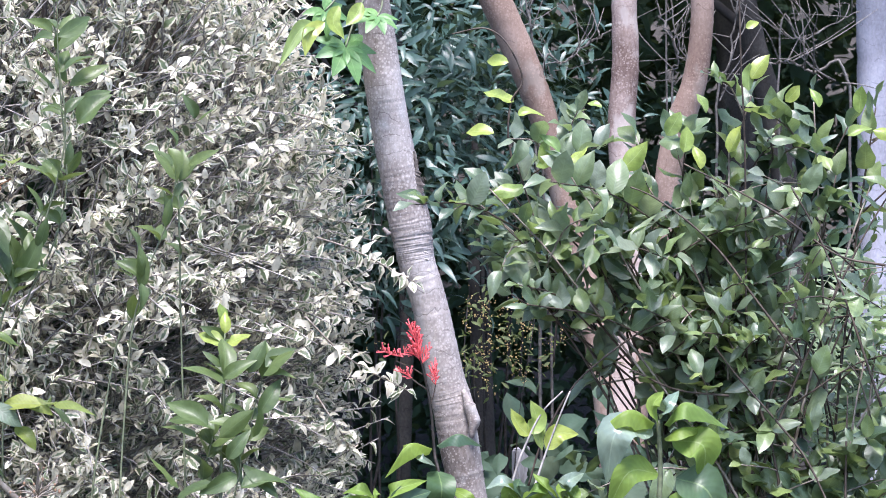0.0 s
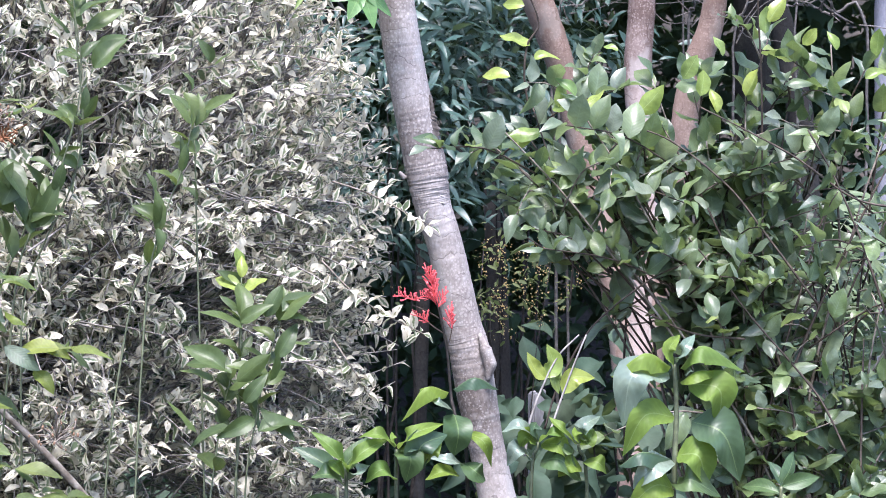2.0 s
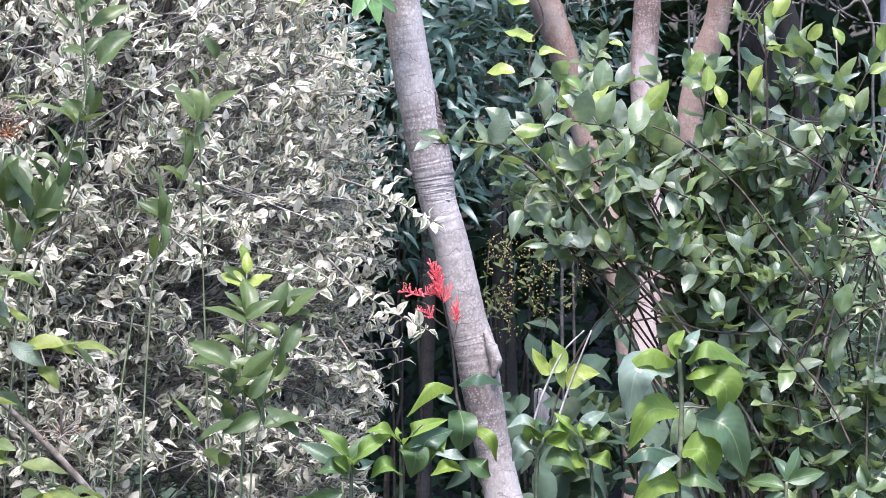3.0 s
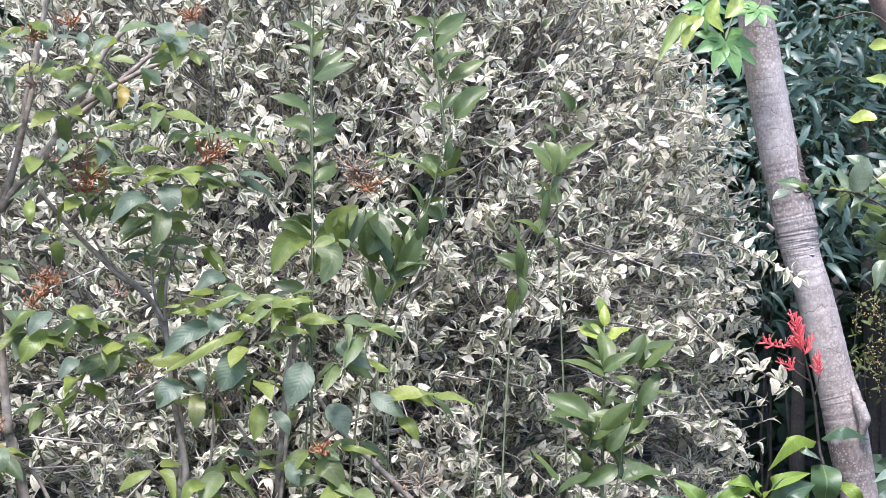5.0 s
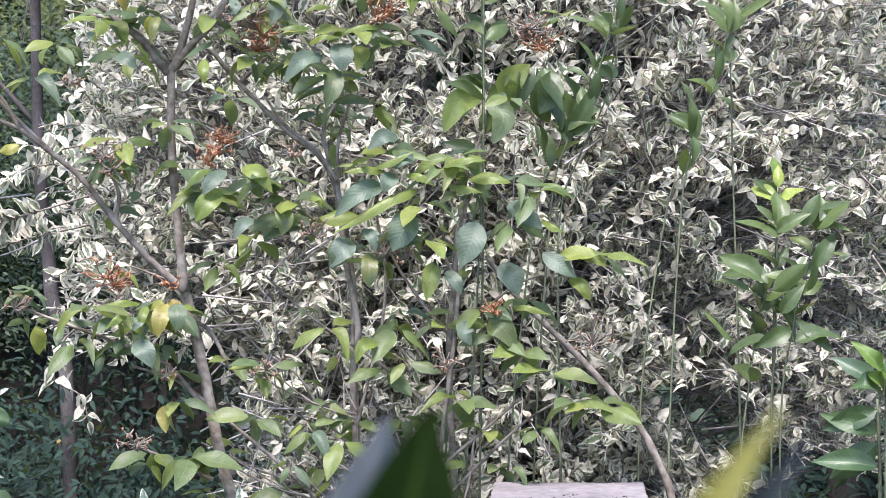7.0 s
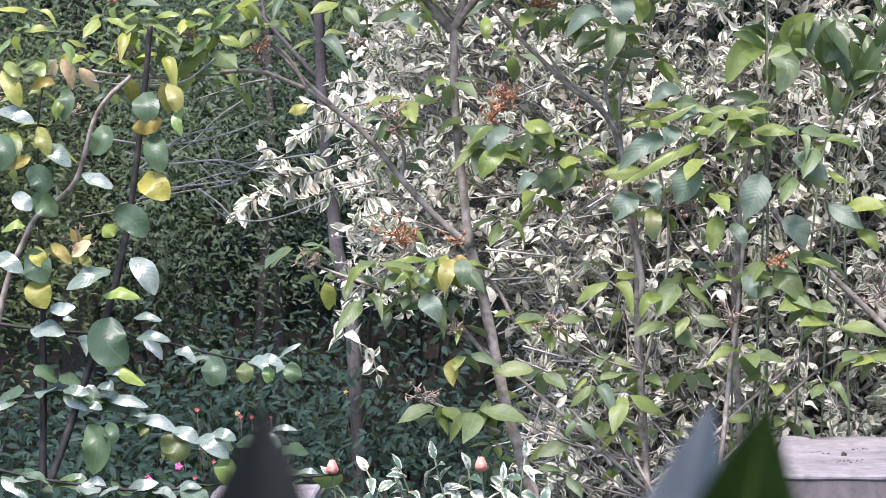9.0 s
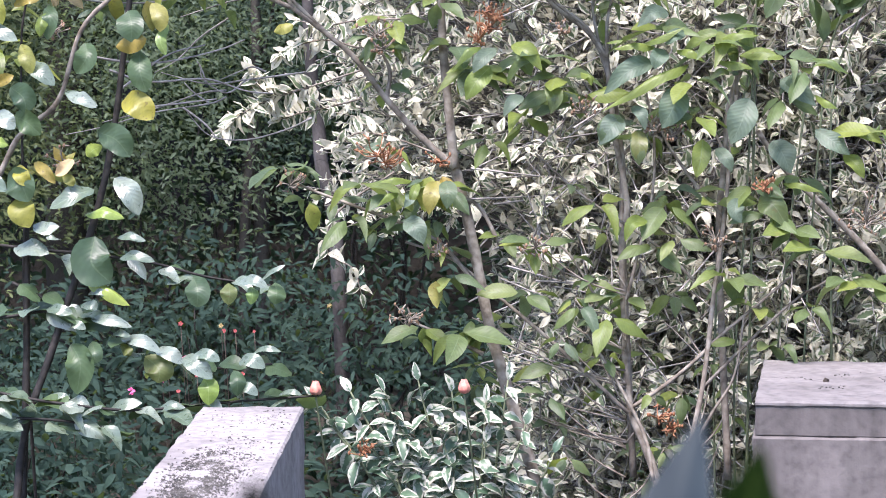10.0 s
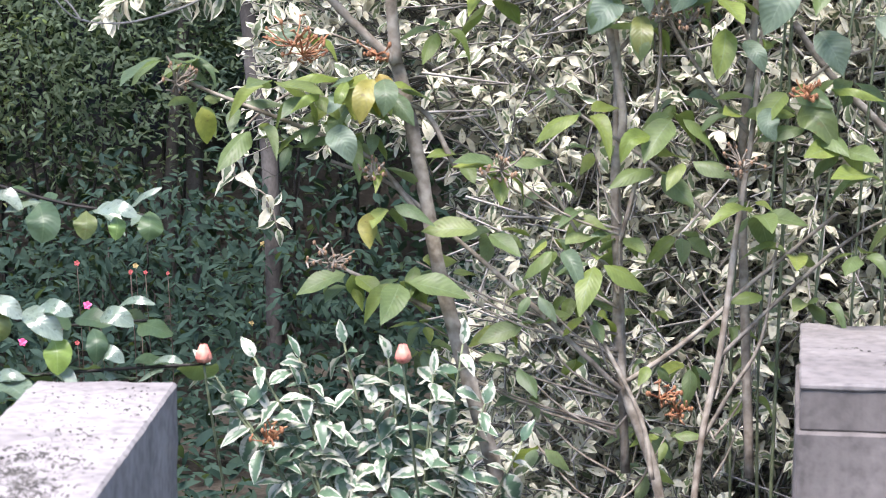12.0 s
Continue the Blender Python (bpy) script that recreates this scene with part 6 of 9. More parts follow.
sprig([(0.711, 4.571, 0.763), (0.761, 4.623, 1.477), (0.800, 4.615, 1.659), (0.851, 4.602, 1.763), (0.895, 4.583, 1.919), (0.907, 4.569, 2.035), (0.887, 4.554, 2.177), (0.878, 4.526, 2.355)], 4, 0.085, "leafy shoot with a broad rosette of dark leaves",
      [(0.867, 4.450, 2.213, 0.957, 4.424, 2.265), (0.854, 4.451, 2.219, 0.800, 4.453, 2.263), (0.874, 4.459, 2.144, 0.832, 4.455, 2.214), (0.881, 4.458, 2.137, 0.937, 4.439, 2.195), (0.894, 4.460, 2.106, 0.985, 4.435, 2.158), (0.914, 4.467, 2.024, 0.981, 4.444, 2.105), (0.863, 4.467, 2.100, 0.809, 4.467, 2.163), (0.695, 4.520, 1.828, 0.677, 4.529, 1.721), (0.721, 4.518, 1.809, 0.775, 4.515, 1.715), (0.784, 4.516, 1.668, 0.825, 4.506, 1.740), (0.784, 4.516, 1.655, 0.796, 4.512, 1.725), (0.772, 4.517, 1.681, 0.735, 4.518, 1.783), (0.721, 4.524, 1.694, 0.758, 4.522, 1.592), (0.784, 4.515, 1.681, 0.855, 4.502, 1.722), (0.835, 4.504, 1.745, 0.860, 4.496, 1.816)])
sprig([(1.033, 4.615, 0.745), (1.076, 4.668, 1.474), (1.116, 4.656, 1.687), (1.161, 4.639, 1.819), (1.180, 4.626, 1.925)], 3, 0.08, "short shoot with paired dark leaves", [(1.144, 4.592, 1.803, 1.167, 4.582, 1.871), (1.175, 4.577, 1.908, 1.188, 4.566, 1.991), (1.193, 4.569, 1.947, 1.264, 4.547, 1.988), (1.148, 4.576, 1.986, 1.178, 4.577, 1.906), (1.086, 4.609, 1.738, 1.125, 4.603, 1.669), (1.093, 4.610, 1.672, 1.099, 4.611, 1.599), (1.073, 4.614, 1.685, 1.024, 4.623, 1.728)])
sprig([(1.174, 4.533, 0.753), (1.227, 4.571, 1.186), (1.255, 4.571, 1.316)], 4, 0.1, "leafy shoot with large dark glossy leaves", [(1.193, 4.483, 1.320, 1.108, 4.506, 1.372), (1.218, 4.478, 1.346, 1.134, 4.501, 1.420), (1.243, 4.471, 1.320, 1.320, 4.452, 1.386), (1.260, 4.464, 1.269, 1.305, 4.455, 1.346), (1.228, 4.469, 1.218, 1.122, 4.492, 1.179), (1.289, 4.452, 1.206, 1.394, 4.425, 1.245), (1.153, 4.487, 1.206, 1.105, 4.503, 1.294), (1.330, 4.449, 1.371, 1.381, 4.436, 1.459), (1.317, 4.451, 1.320, 1.343, 4.446, 1.392)])


shoot_leaves = thing("green_sprig", "shoot with a few broad rounded leaves, lime and bluish green", "sprig", "upright sprigs", at=(0.62, 4.6, 0))
stems_of(shoot_leaves, [[(0.58, 4.62, -0.03), (0.599, 4.6, 1.164), (0.603, 4.58, 1.715), (0.6, 4.56, 2.262)]], 0.0035, 0.0018, M_GREENSTEM, "stem", 6)
for rib, wide, skin in (
    ([(0.688, 4.55, 1.759), (0.652, 4.51, 1.786), (0.698, 4.5, 1.829)], 0.111, M_FIRE_LIME),
    ([(0.737, 4.55, 1.824), (0.744, 4.51, 1.77), (0.719, 4.5, 1.718)], 0.103, M_SPRIG),
    ([(0.595, 4.55, 1.759), (0.539, 4.51, 1.744), (0.503, 4.5, 1.676)], 0.083, M_FIRE_LIME),
    ([(0.608, 4.55, 1.752), (0.639, 4.51, 1.712), (0.614, 4.5, 1.651)], 0.086, M_FIREBUSH),
    ([(0.769, 4.55, 1.682), (0.808, 4.51, 1.7), (0.845, 4.5, 1.786)], 0.07, M_SPRIG),
    ([(0.75, 4.55, 1.702), (0.718, 4.51, 1.751), (0.743, 4.5, 1.814)], 0.061, M_SPRIG),
    ([(0.601, 4.55, 1.752), (0.552, 4.51, 1.782), (0.513, 4.5, 1.785)], 0.036, M_SPRIG),
    ([(0.608, 4.55, 1.763), (0.635, 4.51, 1.786), (0.653, 4.5, 1.807)], 0.036, M_SPRIG),
):
    blade(shoot_leaves, rib, wide * 0.72, skin, (0, -1, 0.1), 0.2, tip=0.85)


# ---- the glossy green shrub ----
# paler copy of M_CITRUS: the sky's sheen painted into the greens
M_SHRUB_PALE = leaf_material("sheen_shrub_leaf", [(0.14, 0.19, 0.13), (0.18, 0.25, 0.1), (0.2, 0.24, 0.19), (0.13, 0.2, 0.08)], 0.36, 0.4, 0.5, rib=(0.22, 0.29, 0.17), spec=0.8)
def glossy_shrub():
    base = Vector((2.597, 4.430, 0.349))
    base.z = 0
    t = thing("glossy_shrub", "broad-leaved glossy dark green shrub with arching brown twigs", "shrub", at=base)
    tips = [(1.967, 4.721, 1.897), (2.028, 4.702, 1.782), (2.059, 4.681, 1.911), (2.133, 4.638, 2.031), (2.199, 4.611, 2.003), (2.261, 4.593, 1.853), (2.338, 4.539, 2.051), (2.419, 4.496, 2.050), (2.492, 4.469, 1.915), (2.543, 4.429, 2.049), (2.587, 4.393, 2.146), (2.648, 4.360, 2.117), (2.719, 4.316, 2.129), (2.792, 4.277, 2.065), (2.847, 4.236, 2.112), (2.843, 4.258, 1.918), (2.773, 4.301, 1.947), (2.704, 4.347, 1.906), (2.634, 4.395, 1.822), (2.389, 4.532, 1.781), (2.295, 4.582, 1.739)]
    tips += [(2.125, 4.554, 1.652), (2.023, 4.599, 1.652), (2.144, 4.546, 1.540), (2.332, 4.454, 1.596), (2.442, 4.394, 1.679), (2.550, 4.335, 1.596), (2.632, 4.284, 1.706), (2.724, 4.229, 1.596), (2.798, 4.180, 1.705), (2.512, 4.354, 1.430), (2.630, 4.285, 1.430), (2.745, 4.213, 1.404), (2.442, 4.396, 1.527), (2.544, 4.329, 1.292), (2.683, 4.244, 1.266), (2.785, 4.179, 1.268), (2.203, 4.505, 1.918), (2.854, 4.128, 1.951), (2.881, 4.126, 1.541), (2.855, 4.138, 1.350), (2.678, 4.258, 1.513), (2.780, 4.193, 1.486), (2.604, 4.296, 1.320), (2.725, 4.211, 1.186), (2.815, 4.171, 1.596), (2.700, 4.238, 1.816), (2.902, 4.107, 1.759)]
    # openings along the camera's sight lines: leaves culled before the hollow and the stems behind
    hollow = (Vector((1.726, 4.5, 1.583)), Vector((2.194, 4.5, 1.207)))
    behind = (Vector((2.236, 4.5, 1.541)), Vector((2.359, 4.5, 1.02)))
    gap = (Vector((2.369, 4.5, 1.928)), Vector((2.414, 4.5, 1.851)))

    def on_sight_line(q):
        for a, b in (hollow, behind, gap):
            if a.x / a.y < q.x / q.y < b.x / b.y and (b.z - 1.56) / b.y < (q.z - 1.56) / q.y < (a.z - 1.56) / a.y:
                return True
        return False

    # the lit front of the crown
    tips += [(1.883, 4.42, 1.905), (1.944, 4.46, 1.814), (2.051, 4.5, 1.872), (2.09, 4.42, 1.951), (2.138, 4.46, 1.817), (2.218, 4.5, 1.722), (2.044, 4.42, 1.718), (1.988, 4.46, 1.692), (2.188, 4.5, 1.917), (2.226, 4.42, 1.858), (2.323, 4.46, 1.932), (2.406, 4.5, 1.823), (2.427, 4.42, 1.89), (2.276, 4.46, 1.722), (2.438, 4.5, 1.724), (2.491, 4.42, 1.933), (2.594, 4.46, 1.981), (2.065, 4.5, 1.638), (2.119, 4.42, 1.664), (2.214, 4.46, 1.804)]
    poses, inner = [], []
    for i, e in enumerate(tips):
        e = Vector(e)
        b = base + Vector((rng.normal() * 0.15, rng.normal() * 0.12, -0.03))
        mid = b.lerp(e, 0.55) + Vector((rng.normal() * 0.09 + max(0, 2.5 - e.x) * 0.5, rng.normal() * 0.1, 0.16))
        pts = [b, b.lerp(mid, 0.5) + Vector((0.05, 0, 0.05)), mid, mid.lerp(e, 0.6) + Vector((0, 0, 0.05)), e]
        part("stem", mesh_of("stem", *tube(pts, 0.0055, 0.0018, 6, 6, 0.06), M_DARKSTEM if i % 3 else M_TWIG), t)
        poses += shoot(pts, 13 if e.z > 1.5 else 6, 0.112, False, 0.6 if e.x < 2.3 else 0.42, 0.8, 0.5, (0, -0.45, 1), 0.7, 0.3)
        # side twigs arch up and out to the light, a tuft of leaves at each tip
        for k in range(4 if e.z > 1.5 else 3):
            a = mid.lerp(e, rng.uniform(0.1, 0.95))
            tip = a + Vector((rng.normal() * 0.15, -abs(rng.normal()) * 0.13, rng.uniform(-0.06, 0.17)))
            if on_sight_line(tip) or on_sight_line(a):
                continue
            run = [a, a.lerp(tip, 0.5) + Vector((0, 0, 0.03)), tip]
            part("twig", mesh_of("twig", *tube(run, 0.0026, 0.0014, 5, 3), M_TWIG if k % 2 else M_DARKSTEM), t)
            size = 0.092 * rng.uniform(0.6, 1.35)
            (poses if k % 3 or e.z < 1.45 else inner).extend(shoot(run, 5, size, k % 2 == 0, 0.25, 0.7, 0.55, (0, -0.5, 1), 0.6, 0.35))
    # thin along the camera's sight lines to the ferns
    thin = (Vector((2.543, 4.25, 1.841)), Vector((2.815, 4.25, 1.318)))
    poses = [m for m in poses if not on_sight_line(m.translation) and not (m.translation.x / m.translation.y > thin[0].x / thin[0].y and thin[1].z < m.translation.z < thin[0].z and rng.uniform() < 0.8)]
    inner = [m for m in inner if not on_sight_line(m.translation) and not (m.translation.x / m.translation.y > thin[0].x / thin[0].y and rng.uniform() < 0.5)]
    add_leaves(t, OVAL, inner, M_SHRUB_PALE, most=160, label="leaf with a pale sheen painted into its colour")
    order = rng.permutation(len(poses))
    poses = [poses[i] for i in order]
    add_leaves(t, OVAL, poses, M_CITRUS, most=300)
    young = hung([(1.937, 4.504, 2.041, 1.868, 4.531, 2.055), (2.090, 4.442, 1.979, 2.029, 4.471, 1.968), (2.083, 4.444, 1.993, 2.041, 4.458, 2.046), (2.102, 4.437, 1.973, 2.152, 4.411, 1.998), (2.047, 4.463, 1.966, 2.068, 4.447, 2.036), (2.172, 4.391, 2.101, 2.139, 4.404, 2.122), (2.314, 4.327, 2.032, 2.342, 4.306, 2.090), (2.389, 4.295, 1.950, 2.376, 4.295, 2.017), (2.481, 4.223, 2.137, 2.487, 4.210, 2.203), (2.485, 4.216, 2.164, 2.516, 4.188, 2.233), (2.466, 4.209, 2.285, 2.495, 4.189, 2.304), (2.557, 4.181, 2.109, 2.590, 4.157, 2.143), (2.626, 4.141, 2.094, 2.608, 4.146, 2.145), (2.705, 4.093, 2.079, 2.711, 4.080, 2.144), (2.734, 4.078, 2.038, 2.788, 4.043, 2.025)])
    young += hung([(1.962, 4.473, 2.211, 1.905, 4.495, 2.222), (1.978, 4.478, 2.116, 1.911, 4.501, 2.157), (1.986, 4.478, 2.082, 2.044, 4.450, 2.105), (2.220, 4.382, 1.951, 2.283, 4.345, 2.012), (2.446, 4.259, 1.990, 2.479, 4.233, 2.059), (2.395, 4.277, 2.085, 2.377, 4.281, 2.136), (2.352, 4.311, 1.991, 2.370, 4.295, 2.054), (2.685, 4.111, 2.026, 2.731, 4.078, 2.058), (2.011, 4.484, 1.911, 1.936, 4.517, 1.897), (1.936, 4.519, 1.870, 1.990, 4.493, 1.905)])
    add_leaves(t, OVAL, young, M_LIME, most=300, label="pale lime-green young leaf")
    stems_of(t, [[(1.984, 4.492, 1.953), (1.969, 4.491, 2.035), (1.972, 4.481, 2.116), (1.995, 4.464, 2.170), (1.959, 4.468, 2.252), (1.907, 4.484, 2.292), (1.832, 4.517, 2.279)], [(2.514, 4.297, 1.486), (2.512, 4.294, 1.788), (2.503, 4.281, 2.021), (2.487, 4.268, 2.198), (2.470, 4.247, 2.386)], [(2.077, 4.466, 1.486), (2.083, 4.463, 1.651), (2.038, 4.478, 1.815), (1.990, 4.488, 1.966)]], 0.003, 0.002, M_DARKSTEM, "twig", 5)
    stems_of(t, [[(2.620, 4.095, 1.144), (2.576, 4.133, 1.262), (2.517, 4.175, 1.354), (2.439, 4.224, 1.461), (2.370, 4.264, 1.568), (2.311, 4.295, 1.649)], [(1.994, 4.432, 1.191), (2.028, 4.425, 1.298), (2.092, 4.402, 1.419), (2.154, 4.374, 1.487), (2.239, 4.333, 1.555), (2.311, 4.296, 1.589)], [(2.426, 4.229, 1.407), (2.321, 4.288, 1.420), (2.238, 4.332, 1.460), (2.190, 4.356, 1.487)],
                 [(2.740, 4.038, 1.715), (2.644, 4.100, 1.742), (2.530, 4.165, 1.837), (2.424, 4.221, 1.905), (2.329, 4.269, 1.960)], [(2.576, 4.144, 1.488), (2.475, 4.204, 1.649), (2.392, 4.247, 1.771), (2.272, 4.305, 1.879), (2.174, 4.352, 1.921)], [(2.728, 4.043, 1.383), (2.666, 4.088, 1.622), (2.610, 4.119, 1.782), (2.551, 4.147, 1.903)]], 0.003, 0.0018, M_DARKSTEM, "branch", 6, 0.12)


glossy_shrub()


# ---- firespikes ----
# lime copy of M_SPIKE: light through the leaf put into its colour
M_SPIKE_LIME = leaf_material("backlit_firespike_leaf", [(0.15, 0.24, 0.05), (0.2, 0.29, 0.05), (0.12, 0.21, 0.05)], 0.5, 0.45, 0.6, rib=(0.34, 0.44, 0.18), spec=0.35)
# pale copy of M_SPIKE: sky sheen put partly into the base colour
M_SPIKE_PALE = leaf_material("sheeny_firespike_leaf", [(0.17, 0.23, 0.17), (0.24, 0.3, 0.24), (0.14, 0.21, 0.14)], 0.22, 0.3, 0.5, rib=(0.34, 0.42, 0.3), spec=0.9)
FLOWER_TUBES = [mesh_of("flower", *tube([(0, 0, 0), (0.03, 0.45, 0.02 + c), (0.02, 0.85, 0.1 + 2 * c), (0.0, 1.0, 0.16 + 2.4 * c)], 0, 0, 6, 2, radii=[0.035, 0.05, 0.07, 0.1]), M_RED) for c in (0.0, 0.08, 0.16)]


def raceme(parent, axis, count, length):
    """One branch of the panicle: slender curved red tubes all along it, the shortest at its tip."""
    line = smooth_line(axis, 6)
    head = part("flower_head", mesh_of("flower_head", *tube(axis, 0.0016, 0.0008, 5, 4), M_RED), parent, "branch of slender bright red tubular flowers")
    for k in range(count):
        x = (k + rng.uniform(0, 1)) / count * (len(line) - 1.01)
        i = int(x)
        q = Vector(line[i] + (line[i + 1] - line[i]) * (x - i))
        along_ = Vector(line[-1] - line[0]).normalized()
        out = along_.cross(rand_dir()).normalized()
        way = along_ * rng.uniform(0.3, 0.8) + out * rng.uniform(0.7, 1.2) + UP * 0.3
        part("flower", FLOWER_TUBES[k % 3], head, "", leaf_pose(q, way, UP + rand_dir() * 0.3, length * rng.uniform(0.55, 1.1) * (1 - 0.4 * x / len(line))))


spike = thing("firespike", "firespike with a bright red flower head on a dark stem", "flowering plant", "firespikes", at=(1.703, 4.227, 0))
stems_of(spike, [[(1.74, 4.3, -0.03), (1.743, 4.3, 1.079), (1.713, 4.3, 1.24), (1.719, 4.34, 1.276), (1.709, 4.34, 1.383), (1.692, 4.34, 1.464), (1.679, 4.34, 1.513)]], 0.0052, 0.0022, M_BLACKSTEM, "stem", 7)
stems_of(spike, [[(1.707, 4.34, 1.39), (1.716, 4.34, 1.414), (1.722, 4.34, 1.446)], [(1.688, 4.34, 1.462), (1.662, 4.34, 1.477), (1.624, 4.34, 1.493)], [(1.698, 4.34, 1.428), (1.676, 4.34, 1.442), (1.653, 4.34, 1.46)]], 0.0018, 0.0012, M_DARKSTEM, "stalk", 5)
for axis, count, length in (([(1.682, 4.34, 1.493), (1.674, 4.34, 1.531), (1.661, 4.34, 1.569)], 64, 0.037), ([(1.641, 4.34, 1.502), (1.615, 4.34, 1.509), (1.589, 4.34, 1.516)], 24, 0.026), ([(1.663, 4.34, 1.454), (1.648, 4.34, 1.462), (1.629, 4.34, 1.471)], 20, 0.024), ([(1.721, 4.34, 1.437), (1.719, 4.34, 1.459), (1.714, 4.34, 1.482)], 26, 0.029), ([(1.685, 4.34, 1.486), (1.696, 4.34, 1.504), (1.706, 4.34, 1.522)], 18, 0.026), ([(1.676, 4.34, 1.504), (1.657, 4.34, 1.511), (1.643, 4.34, 1.513)], 14, 0.026)):
    raceme(spike, axis, count, length)
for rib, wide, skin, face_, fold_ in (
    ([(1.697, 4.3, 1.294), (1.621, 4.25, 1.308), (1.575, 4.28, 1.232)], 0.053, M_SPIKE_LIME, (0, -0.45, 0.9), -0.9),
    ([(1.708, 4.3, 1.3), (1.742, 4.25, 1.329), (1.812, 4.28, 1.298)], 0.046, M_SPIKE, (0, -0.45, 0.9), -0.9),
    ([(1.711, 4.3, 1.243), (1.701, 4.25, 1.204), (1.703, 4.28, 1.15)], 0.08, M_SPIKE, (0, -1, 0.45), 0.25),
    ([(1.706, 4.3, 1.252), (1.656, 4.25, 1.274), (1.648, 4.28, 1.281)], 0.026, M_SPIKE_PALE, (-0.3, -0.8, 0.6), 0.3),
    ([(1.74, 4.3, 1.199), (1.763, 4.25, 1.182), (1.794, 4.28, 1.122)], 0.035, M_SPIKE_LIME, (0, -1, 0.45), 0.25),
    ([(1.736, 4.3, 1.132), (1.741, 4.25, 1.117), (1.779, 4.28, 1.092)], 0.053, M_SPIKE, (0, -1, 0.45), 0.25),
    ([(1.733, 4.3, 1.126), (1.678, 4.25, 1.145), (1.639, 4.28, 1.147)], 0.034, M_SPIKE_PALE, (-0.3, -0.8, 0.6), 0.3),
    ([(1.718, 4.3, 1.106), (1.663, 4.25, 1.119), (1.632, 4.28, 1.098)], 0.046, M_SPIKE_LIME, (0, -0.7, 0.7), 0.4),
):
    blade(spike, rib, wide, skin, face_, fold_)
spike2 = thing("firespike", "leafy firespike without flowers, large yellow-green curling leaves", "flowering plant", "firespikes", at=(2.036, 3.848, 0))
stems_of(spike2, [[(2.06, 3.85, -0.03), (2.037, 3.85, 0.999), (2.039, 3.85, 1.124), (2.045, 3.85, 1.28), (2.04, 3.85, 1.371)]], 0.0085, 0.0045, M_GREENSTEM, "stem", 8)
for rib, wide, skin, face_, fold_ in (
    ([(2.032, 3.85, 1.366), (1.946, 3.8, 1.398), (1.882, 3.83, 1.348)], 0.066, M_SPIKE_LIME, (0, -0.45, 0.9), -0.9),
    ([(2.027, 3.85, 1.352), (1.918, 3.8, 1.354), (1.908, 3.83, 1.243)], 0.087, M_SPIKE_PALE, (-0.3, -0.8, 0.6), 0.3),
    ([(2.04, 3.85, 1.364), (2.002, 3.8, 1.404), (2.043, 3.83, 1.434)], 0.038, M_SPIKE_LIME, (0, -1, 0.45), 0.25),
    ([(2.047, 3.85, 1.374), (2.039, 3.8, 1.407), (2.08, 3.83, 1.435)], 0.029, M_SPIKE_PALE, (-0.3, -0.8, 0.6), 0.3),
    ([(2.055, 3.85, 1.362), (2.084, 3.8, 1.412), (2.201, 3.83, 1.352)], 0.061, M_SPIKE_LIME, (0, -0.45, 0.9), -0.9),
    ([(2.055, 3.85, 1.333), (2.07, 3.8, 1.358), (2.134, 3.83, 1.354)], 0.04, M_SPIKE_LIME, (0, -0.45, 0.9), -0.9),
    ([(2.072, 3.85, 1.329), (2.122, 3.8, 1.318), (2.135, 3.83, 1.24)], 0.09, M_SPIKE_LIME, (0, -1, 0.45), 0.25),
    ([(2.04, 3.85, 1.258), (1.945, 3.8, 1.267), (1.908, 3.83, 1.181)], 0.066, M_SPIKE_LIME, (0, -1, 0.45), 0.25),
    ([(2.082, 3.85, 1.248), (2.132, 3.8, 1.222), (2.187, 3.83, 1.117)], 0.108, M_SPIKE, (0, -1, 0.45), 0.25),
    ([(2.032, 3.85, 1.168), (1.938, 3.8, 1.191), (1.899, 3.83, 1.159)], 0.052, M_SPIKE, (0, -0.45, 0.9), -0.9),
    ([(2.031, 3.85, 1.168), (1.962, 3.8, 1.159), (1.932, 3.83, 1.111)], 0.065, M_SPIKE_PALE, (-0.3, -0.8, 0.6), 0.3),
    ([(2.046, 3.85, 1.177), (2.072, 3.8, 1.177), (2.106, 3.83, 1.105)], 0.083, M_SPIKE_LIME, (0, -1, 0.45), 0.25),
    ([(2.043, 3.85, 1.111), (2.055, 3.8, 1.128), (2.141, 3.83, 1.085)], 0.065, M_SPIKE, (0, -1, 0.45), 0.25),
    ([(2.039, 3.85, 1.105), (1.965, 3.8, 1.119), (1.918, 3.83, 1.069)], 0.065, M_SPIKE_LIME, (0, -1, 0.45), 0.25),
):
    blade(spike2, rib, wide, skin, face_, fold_)
